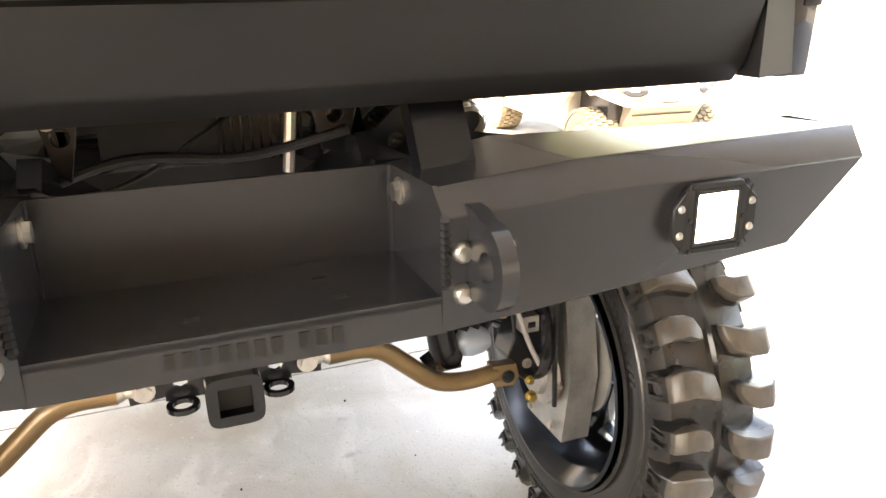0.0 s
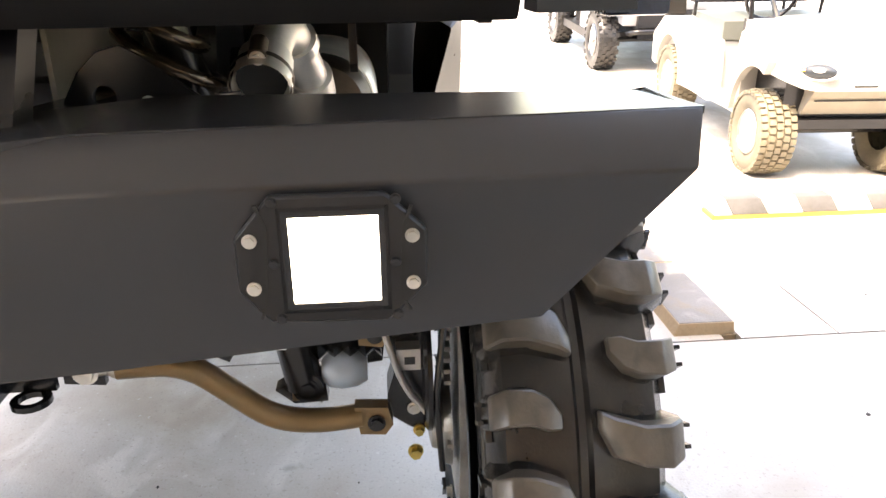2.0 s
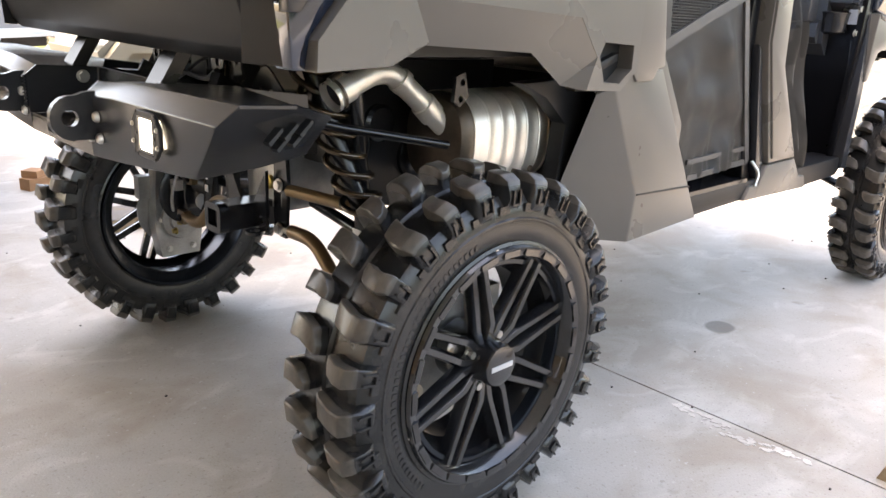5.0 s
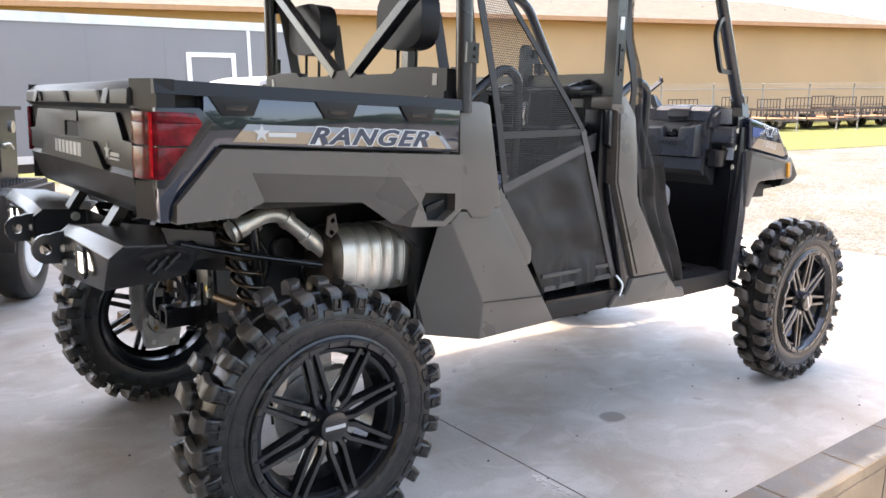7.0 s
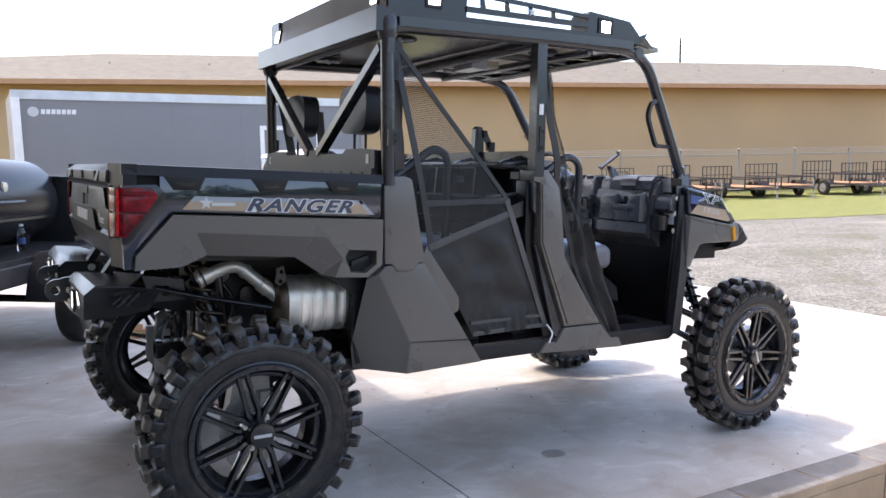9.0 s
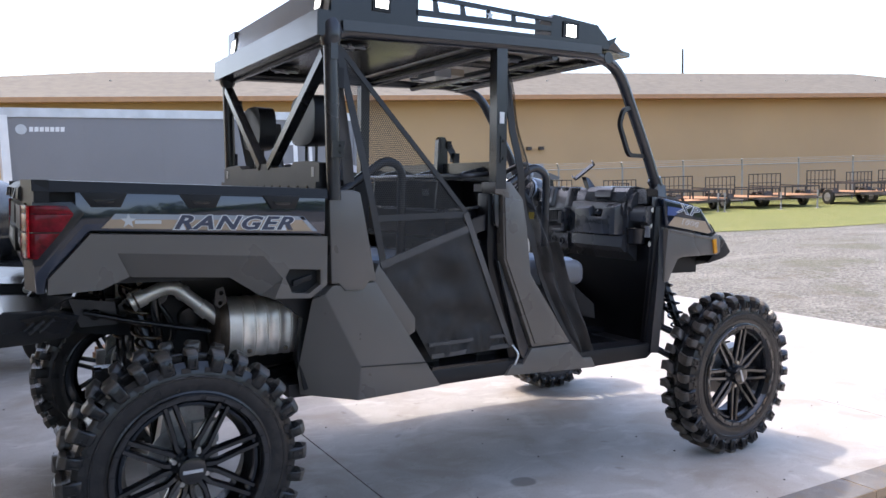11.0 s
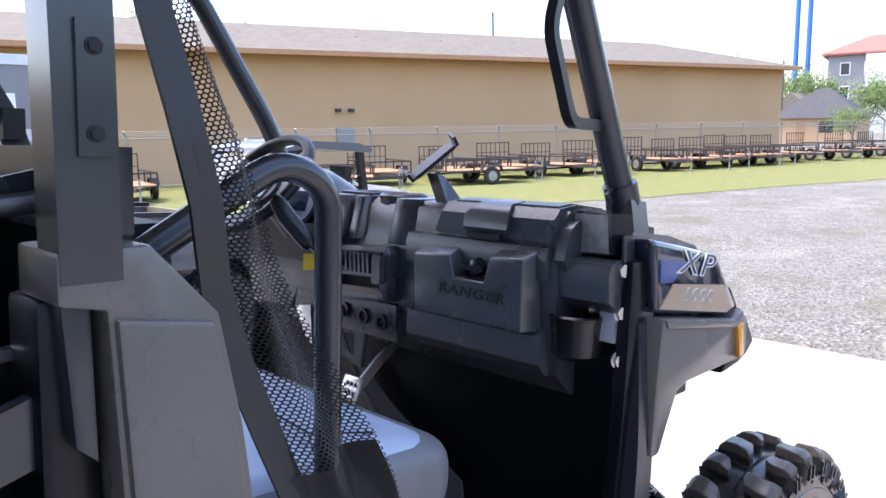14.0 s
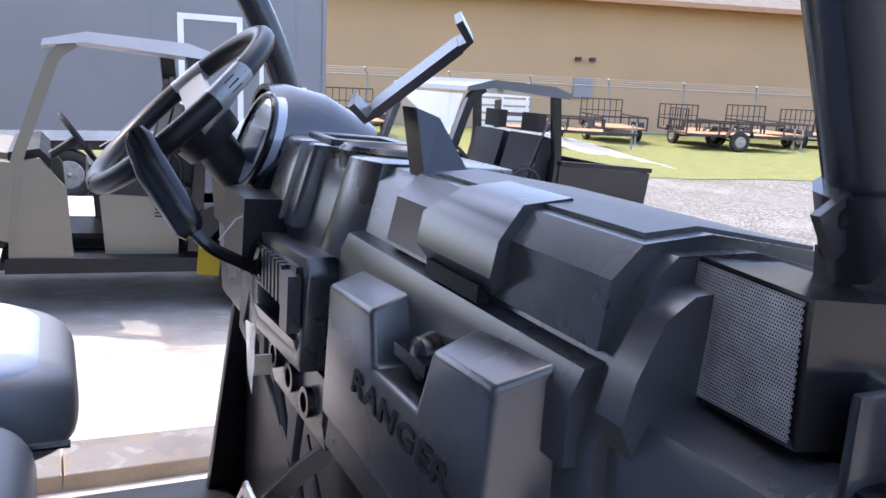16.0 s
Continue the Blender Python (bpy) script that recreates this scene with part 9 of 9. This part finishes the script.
# ---- smoker trailer ----
smoker = thing("smoker_trailer", "black barrel smoker on a small diamond-plate trailer", "smoker trailer", level(-0.17, 3.0, 62))
part("deck", box(-1.2, 1.6, 0.3, 1.8, 0.66, 0.70, 0.004), RUST, smoker, "black diamond-plate deck")
bm = bmesh.new()
for i in range(70):
    for j in range(12):
        x, y = -1.17 + 0.038 * i, 0.32 + 0.038 * j
        k = 0.011 if (i + j) % 2 else -0.011
        put_prism(bm, [(x - 0.011, y - k - 0.003, 0.70), (x + 0.011, y + k - 0.003, 0.70), (x + 0.011, y + k + 0.003, 0.70), (x - 0.011, y - k + 0.003, 0.70)], (0, 0, 0.004))
part("tread_pattern", bm, POWDER, smoker, smooth=0)["kind"] = "stuff"
part("frame_rail", box(-1.2, 1.6, 0.24, 0.3, 0.52, 0.66, 0.005), RUST, smoker)
part("frame_rail", box(-1.2, 1.6, 1.8, 1.86, 0.52, 0.66, 0.005), RUST, smoker)
part("rear_rail", box(-1.25, -1.2, 0.24, 1.86, 0.52, 0.66, 0.005), RUST, smoker)
part("axle", tube([(0.0, 0.0, 0.335), (0.0, 2.05, 0.335)], 0.03, n=8), FRAME, smoker)
for y, s in ((0.0, -1), (2.05, 1)):
    plain_wheel(smoker, 0.0, y, 0.335, 0.2, WHITE, s)
    part("fender", rounded(put_prism(bmesh.new(), [(-0.46, y - 0.12, 0.40), (-0.40, y - 0.12, 0.62), (-0.26, y - 0.12, 0.74), (0.24, y - 0.12, 0.74), (0.38, y - 0.12, 0.62), (0.44, y - 0.12, 0.40), (0.42, y - 0.12, 0.40), (0.36, y - 0.12, 0.61), (0.23, y - 0.12, 0.72), (-0.25, y - 0.12, 0.72), (-0.38, y - 0.12, 0.61), (-0.44, y - 0.12, 0.40)], (0, 0.36 if s < 0 else 0.24, 0)), 0.002, 1), POWDER, smoker, "black folded fender")
barrel = part("barrel", rounded(lathe([(0.05, -1.0), (0.36, -0.98), (0.37, -0.96), (0.37, 1.03), (0.36, 1.04), (0.05, 1.05)], (0, 1.0, 1.08), 44, "X"), 0.004, 1), POWDER, smoker, "black steel smoker barrel")
part("lid_handle", tube([(-0.2, 0.64, 1.1), (-0.2, 0.58, 1.1), (0.3, 0.58, 1.1), (0.3, 0.64, 1.1)], 0.014, 0.02, 8), POWDER, barrel)
part("lid_edge", bar([(-0.9, 0.655, 0.95), (0.95, 0.655, 0.95)], 0.012, 0.012), POWDER, barrel)
part("thermometer", lathe([(0.04, 0.0), (0.04, -0.02), (0.03, -0.022)], (0.1, 0.66, 1.22), 20, "Y"), STEEL, barrel)
fire = part("fire_box", box(1.06, 1.5, 0.5, 1.4, 0.70, 1.28, 0.004), POWDER, smoker, "black steel fire box")
part("box_top", box(1.02, 1.54, 0.46, 1.44, 1.28, 1.31, 0.004), POWDER, fire)
part("box_door", box(1.1, 1.46, 0.485, 0.5, 0.78, 1.24, 0.004), POWDER, fire)
part("round_vent", lathe([(0.05, 0.0), (0.05, -0.018), (0.03, -0.02)], (1.36, 0.485, 1.14), 20, "Y"), ZINC, fire, "round zinc vent")
part("door_latch", tube([(1.12, 0.47, 1.0), (1.18, 0.44, 1.01), (1.28, 0.45, 0.96)], 0.01, 0.02, 8), STEEL, fire)
for x in (-0.7, 0.7):
    part("stand", box(x - 0.03, x + 0.03, 0.75, 1.25, 0.70, 0.80, 0.004), POWDER, smoker)
bottle = thing("water_bottle", "clear plastic water bottle standing on the deck", "bottle", level(-0.17, 3.0, 62) @ Matrix.Translation((0.15, 0.55, 0.705)))
part("body", lathe([(0.026, 0.0), (0.032, 0.01), (0.032, 0.13), (0.026, 0.165), (0.013, 0.19), (0.013, 0.2)], n=20, axis="Z"), GLASS, bottle)
part("cap", lathe([(0.015, 0.2), (0.015, 0.215), (0.013, 0.217)], n=16, axis="Z"), WHITE, bottle)
part("label", lathe([(0.0325, 0.055), (0.0325, 0.105)], n=20, axis="Z", caps=False), BLUE, bottle)
flat("chock", box(-0.14, 0.14, -0.045, 0.045, 0.0, 0.07, 0.006), PLYWOOD, "short timber block chocking the trailer wheel", "chock", m=level(0.26, 2.95, 20))
flat("chock", box(-0.05, 0.05, -0.05, 0.05, 0.0, 0.04, 0.006), PLYWOOD, "short timber block chocking the trailer wheel", "chock", m=level(0.2, 2.95, 40) @ Matrix.Translation((0, 0, 0.071)))

# ---- enclosed grey trailer ----
encl = thing("cargo_trailer", "enclosed charcoal grey cargo trailer with pale trim", "trailer", Matrix.Translation((0, 10.2, GZ)))
TX0, TX1, TB, TT = -0.25, 5.85, 0.86, 3.06
part("body", box(TX0, TX1, 0.0, 2.4, TB, TT, 0.03), GREYBOX, encl, "charcoal grey sheet sides")
part("top_trim", box(TX0 - 0.01, TX1 + 0.01, -0.025, 0.03, TT - 0.13, TT + 0.015, 0.006), GREYTRIM, encl, "pale aluminium top trim")
part("bottom_trim", box(TX0, TX1, -0.02, 0.03, TB - 0.05, TB + 0.07, 0.006), GREYTRIM, encl)
part("corner_post", box(TX0 - 0.012, TX0 + 0.11, -0.03, 0.04, TB, TT - 0.1, 0.01), WHITE, encl, "white corner post")
part("corner_post", box(TX1 - 0.05, TX1 + 0.012, -0.02, 0.04, TB, TT - 0.1, 0.01), GREYBOX, encl)
part("seam_strip", box(4.86, 4.92, -0.012, 0.0, TB, TT - 0.13, 0.003), WHITE, encl, "pale upright strip")
for x in (0.95, 2.17, 3.39, 5.4):
    part("panel_seam", box(x, x + 0.012, -0.004, 0.0, TB, TT - 0.13), GREYBOX, encl)
door = part("side_door", box(3.82, 4.54, -0.012, 0.0, TB + 0.05, 2.46, 0.004), GREYBOX, encl)
for a in ((3.74, 3.82, TB, 2.46), (4.54, 4.62, TB, 2.46), (3.74, 4.62, 2.46, 2.54)):
    part("door_frame", box(a[0], a[1], -0.03, -0.012 if a[2] > 2 else 0.0, a[2], a[3], 0.004), WHITE, door, "white door frame")
part("door_catch", box(3.86, 3.94, -0.04, -0.012, 1.55, 1.72, 0.006), ZINC, door)
part("badge", rounded(lathe([(0.08, -0.012), (0.08, 0.0)], (0.04, 0, 2.735), 24, "Y"), 0.002, 1), SILVER, encl)
for i in range(7):
    x = 0.15 + 0.075 * i
    part("badge_bar", put_prism(bmesh.new(), [(x, -0.006, 2.70), (x + 0.058, -0.006, 2.70), (x + 0.066, -0.006, 2.775), (x + 0.008, -0.006, 2.775)], (0, 0.008, 0)), PAPER, encl)
for x in (2.3, 3.15):
    plain_wheel(encl, x, 0.05, 0.34, 0.2, ALLOY, -1)
part("fender", rounded(put_prism(bmesh.new(), [(1.85, -0.14, 0.6), (1.95, -0.14, 0.84), (3.5, -0.14, 0.84), (3.6, -0.14, 0.6), (3.57, -0.14, 0.6), (3.48, -0.14, 0.81), (1.97, -0.14, 0.81), (1.88, -0.14, 0.6)], (0, 0.16, 0)), 0.004), GREYTRIM, encl)
part("tongue", tube([(TX1, 0.5, 0.6), (TX1 + 1.2, 1.2, 0.55), (TX1, 1.9, 0.6)], 0.04, n=8), FRAME, encl)
part("underframe", box(TX0, TX1, 0.1, 2.3, 0.66, TB, 0.01), FRAME, encl)

# ---- row of open utility trailers on the lawn ----
def open_trailer(m, length=2.7, width=1.5, gate_h=0.86, wood=True):
    u = thing("utility_trailer", "brown steel open trailer with an upright mesh gate", "trailer", m, "open trailers in a row on the grass")
    h = width / 2
    part("deck", box(-length / 2, length / 2, -h, h, 0.48, 0.52), PLYWOOD if wood else RUST, u, "worn plank deck")
    for s in (-1, 1):
        part("side_rail", bar([(-length / 2, s * h, 0.86), (length / 2, s * h, 0.86)], 0.025, 0.025), RUST, u)
        part("bed_rail", bar([(-length / 2, s * h, 0.48), (length / 2, s * h, 0.48)], 0.03, 0.04), RUST, u)
        for k in range(4):
            x = -length / 2 + length * k / 3
            part("upright", bar([(x, s * h, 0.5), (x, s * h, 0.86)], 0.022, 0.022), RUST, u)
        plain_wheel(u, 0.1, s * (h + 0.14), 0.31, 0.17, ALLOY, s)
        part("fender", rounded(put_prism(bmesh.new(), [(-0.35, s * (h + 0.03), 0.45), (-0.26, s * (h + 0.03), 0.67), (0.44, s * (h + 0.03), 0.67), (0.54, s * (h + 0.03), 0.45), (0.52, s * (h + 0.03), 0.45), (0.42, s * (h + 0.03), 0.645), (-0.24, s * (h + 0.03), 0.645), (-0.33, s * (h + 0.03), 0.45)], (0, s * 0.2, 0)), 0.003, 1), RUST, u)
    part("front_rail", bar([(length / 2, -h, 0.86), (length / 2, h, 0.86)], 0.025, 0.025), RUST, u)
    part("tongue", bar([(length / 2 - 0.4, -h * 0.8, 0.45), (length / 2 + 1.0, 0.0, 0.45)], 0.03, 0.045), RUST, u)
    part("tongue", bar([(length / 2 - 0.4, h * 0.8, 0.45), (length / 2 + 1.0, 0.0, 0.45)], 0.03, 0.045), RUST, u)
    part("jack", tube([(length / 2 + 0.85, 0.1, 0.0), (length / 2 + 0.85, 0.1, 0.75)], 0.03, n=8), GALV, u)
    part("jack_foot", box(length / 2 + 0.75, length / 2 + 0.95, 0.0, 0.2, 0.0, 0.02), GALV, u)
    part("axle", tube([(0.1, -h, 0.31), (0.1, h, 0.31)], 0.03, n=6), FRAME, u)
    g = part("gate", bar([(-length / 2, -h, 0.5), (-length / 2, -h, 0.5 + gate_h), (-length / 2, h, 0.5 + gate_h), (-length / 2, h, 0.5)], 0.022, 0.022), RUST, u, "upright ramp gate of steel bars")
    for k in range(1, 7):
        y = -h + width * k / 7
        part("gate_bar", bar([(-length / 2, y, 0.5), (-length / 2, y, 0.5 + gate_h)], 0.012, 0.012), RUST, g)
    for z in (0.52, 0.5 + gate_h * 0.55):
        part("gate_rung", bar([(-length / 2, -h, z), (-length / 2, h, z)], 0.014, 0.014), RUST, g)
    return u


first = open_trailer(yard_m(23.0, 3.4, turn=-85), wood=True)
short = open_trailer(yard_m(22.3, 15.2, turn=-3), 3.2, 1.4, 0.75)
for d, s, turn, k in ((24.4, 12.2, -94, 1.0), (24.2, 15.2, -88, 0.95), (24.3, 17.8, -92, 1.0), (24.2, 20.0, -86, 0.95), (24.2, 22.0, -95, 1.0), (24.0, 24.9, -88, 1.06), (24.1, 27.1, -84, 0.97), (24.4, 29.0, -94, 1.0), (24.3, 30.6, -86, 1.05), (24.6, 32.2, -92, 1.0), (25.0, 34.6, -90, 1.0), (25.0, 37.4, -84, 1.05), (25.0, 40.5, -90, 1.1), (25.4, 44.0, -86, 1.0), (25.0, 48.0, -90, 1.0), (25.0, 52.0, -84, 1.0), (25.2, 56.0, -90, 1.0)):
    copy_thing(first, yard_m(d, s, turn=turn) @ Matrix.Diagonal((1, 1, k, 1)))
copy_thing(short, yard_m(21.8, 9.2, turn=-20))
# white slatted stack behind the dark vehicle
stack = thing("slatted_stack", "white slatted panels stacked upright on the grass", "panel stack", yard_m(23.5, 8.1))
for i in range(7):
    part("slat", box(-0.9, 0.9, 0.0, 0.08, 0.12 + 0.24 * i, 0.29 + 0.24 * i, 0.01), WHITE, stack)
for x in (-0.86, 0.0, 0.82):
    part("slat_post", box(x, x + 0.06, 0.08, 0.14, 0.0, 1.78, 0.005), WHITE, stack)


# ---- far things ----
def far(bearing, dist, z=0.0, turn=0.0):
    b = radians(bearing)
    return Matrix.Translation((1.5 + dist * math.cos(b), -1.6 + dist * math.sin(b), GZ + z)) @ Matrix.Rotation(b + radians(turn), 4, "Z")


for b in (19.85, 19.1):
    flat("sign_pole", lathe([(0.6, 0.0), (0.5, 12.0), (0.45, 31.0)], (0, 0, 0), 16, "Z"), BLUEPOLE, "tall blue steel sign pole", "sign pole", m=far(b, 165))
board = thing("sign_board", "blue and red sign board high on poles", "sign", far(19.45, 165, 29))
part("panel", box(-0.5, 0.5, -3.4, 3.4, 0.0, 5.0, 0.1), BLUEPOLE, board)
part("red_panel", box(-0.56, -0.5, -3.0, 3.0, 2.6, 4.6, 0.05), REDROOF, board)
flat("flag_pole", lathe([(0.11, 0.0), (0.075, 10.85)], (0, 0, 0), 8, "Z"), RUST, "thin dark utility pole behind the roof", "pole", m=far(40.9, 60))
flat("utility_pole", lathe([(0.14, 0.0), (0.1, 9.0)], (0, 0, 0), 8, "Z"), BARK, "thin dark utility pole", "pole", m=far(20.62, 95))
lampost = thing("street_lamp", "slim grey street lamp beyond the yard", "street lamp", far(18.15, 130))
part("post", lathe([(0.12, 0.0), (0.07, 13.5)], (0, 0, 0), 8, "Z"), GALV, lampost)
part("arm", tube([(0, 0, 13.4), (0, -0.6, 13.9), (0, -1.8, 14.0)], 0.05, 0.3, 6), GALV, lampost)
part("lamp_head", box(-0.15, 0.15, -2.3, -1.7, 13.9, 14.05, 0.04), GALV, lampost)

hotel = thing("hotel", "grey three-storey building with a red hipped roof", "building", far(13.3, 150))
part("wall", box(0, 20, -12, 12, 0, 13.5), GREYWALL, hotel)
part("roof", rounded(put_prism(bmesh.new(), [(-1, -13, 13.5), (-1, 13, 13.5), (21, 13, 13.5), (21, -13, 13.5)], (0, 0, 0.3)), 0.0), REDROOF, hotel)
bm = bmesh.new()
a = [bm.verts.new(p) for p in ((-1, -13, 13.8), (-1, 13, 13.8), (21, 13, 13.8), (21, -13, 13.8))]
r = [bm.verts.new(p) for p in ((10, -6, 17.5), (10, 6, 17.5))]
for f in ((a[0], a[1], r[1], r[0]), (a[1], a[2], r[1]), (a[2], a[3], r[0], r[1]), (a[3], a[0], r[0])):
    bm.faces.new(f)
part("hip_roof", bm, REDROOF, hotel, "red hipped roof", 0)
for z in (2, 6, 10):
    for k in range(6):
        y = -10 + 3.7 * k
        w = part("window", box(-0.12, 0.05, y, y + 1.6, z, z + 2.2, 0.03), WHITE, hotel)
        part("pane", box(-0.15, -0.1, y + 0.15, y + 1.45, z + 0.15, z + 2.05), TINT, w)
for y in (-4, 4):
    part("gable_bay", box(-1.2, 0, y - 2.2, y + 2.2, 0, 13.4), GREYTRIM, hotel)

lodge = thing("small_house", "low tan house with a dark hipped shingle roof", "house", far(18.6, 80, turn=-12))
part("wall", box(0.6, 7.4, -3.6, 3.6, 0, 2.5), STUCCO, lodge)
bm = bmesh.new()
a = [bm.verts.new(p) for p in ((0, -4.2, 2.4), (0, 4.2, 2.4), (8, 4.2, 2.4), (8, -4.2, 2.4))]
r = [bm.verts.new(p) for p in ((4, -0.5, 5.3), (4, 0.5, 5.3))]
for f in ((a[0], a[1], r[1], r[0]), (a[1], a[2], r[1]), (a[2], a[3], r[0], r[1]), (a[3], a[0], r[0]), (a[3], a[2], a[1], a[0])):
    bm.faces.new(f)
part("roof", bm, DARKROOF, lodge, "dark hipped shingle roof", 0)
part("window", box(0.55, 0.62, -1.6, -0.4, 1.0, 2.1), TINT, lodge)
part("door", box(0.55, 0.62, 0.8, 1.7, 0.0, 2.1), TRIM, lodge)
barn = thing("pale_house", "pale low roofed house behind the dark roof", "house", far(20.1, 112, turn=-18))
part("wall", box(0.5, 9.5, -4.0, 4.0, 0, 2.8), STUCCO, barn)
part("roof", put_prism(bmesh.new(), [(0, -4.5, 2.7), (0, 4.5, 2.7), (0, 0, 6.0)], (10, 0, 0)), SHINGLE, barn, smooth=0)


def tree(m, height, spread, label, seed, trunk=0.25):
    rnd = random.Random(seed)
    t = thing("tree", label, "tree", m, "trees beyond the yard")
    bm = bmesh.new()
    put_sweep(bm, [(0, 0, 0), (0.1, 0.05, height * 0.3), (0.05, -0.1, height * 0.62)], disc(trunk, 8), scale=[1.2, 0.8, 0.3])
    tips = []
    for i in range(9):
        a, up = rnd.uniform(0, 6.28), rnd.uniform(0.3, 0.6)
        e = Vector((spread * 0.6 * math.cos(a), spread * 0.6 * math.sin(a), height * (up + rnd.uniform(0.15, 0.35))))
        put_sweep(bm, [(0.05, 0, height * up * 0.8), tuple(e * 0.5 + Vector((0, 0, height * up * 0.45))), tuple(e)], disc(trunk * 0.4, 5), scale=[1, 0.6, 0.2])
        tips.append(e)
    part("trunk", bm, BARK, t)
    vs, fs = [], []
    for k in range(2600):
        e = rnd.choice(tips)
        d = Vector((rnd.gauss(0, 1), rnd.gauss(0, 1), rnd.gauss(0, 0.75))) * spread * 0.24
        p = e + d
        q = Vector((rnd.gauss(0, 1), rnd.gauss(0, 1), rnd.gauss(0, 1))).normalized()
        w = q.orthogonal().normalized()
        h = spread * rnd.uniform(0.03, 0.06)
        n = len(vs)
        vs += [p - q * h, p + w * h * 0.5, p + q * h, p - w * h * 0.5]
        fs.append((n, n + 1, n + 2, n + 3))
    me = bpy.data.meshes.new("crown")
    me.from_pydata(vs, [], fs)
    part("crown", me, GREEN_LEAF, t, "loose leafy crown")
    return t


tree(far(64.2, 62), 12.4, 3.0, "leafy tree showing above the long roof", 3)
tree(far(60.4, 66), 11.6, 3.0, "leafy tree showing above the long roof", 4)
tree(far(20.0, 120), 9.5, 4.2, "leafy tree beside the far poles", 5)
tree(far(18.9, 120), 8.6, 4.0, "leafy tree beside the far poles", 6)
tree(far(16.2, 70), 3.2, 1.8, "rounded green bush by the small house", 7, 0.12)
tree(far(14.0, 90), 6.5, 4.0, "leafy tree by the far street", 8)


# ---- unseen belt of trees along the far side, added to be mirrored in the paint ----
rnd = random.Random(21)
vs, fs = [], []
for k in range(9000):
    x = rnd.uniform(-70, 90)
    top = 7.5 + 3.0 * noise.noise((x * 0.09, 0, 0)) + 1.5 * noise.noise((x * 0.5, 3, 0))
    p = Vector((x, -46 + rnd.gauss(0, 2.0), GZ + top * rnd.random() ** 0.7))
    q = Vector((rnd.gauss(0, 1), rnd.gauss(0, 1), rnd.gauss(0, 1))).normalized()
    w = q.orthogonal().normalized()
    h = rnd.uniform(0.4, 0.8)
    n = len(vs)
    vs += [p - q * h, p + w * h * 0.6, p + q * h, p - w * h * 0.6]
    fs.append((n, n + 1, n + 2, n + 3))
me = bpy.data.meshes.new("reflected_tree_belt")
me.from_pydata(vs, [], fs)
flat("reflected_tree_belt", me, GREEN_LEAF, "unseen dense leafy tree belt, added for the paint to mirror", "trees", "stuff", smooth=0)
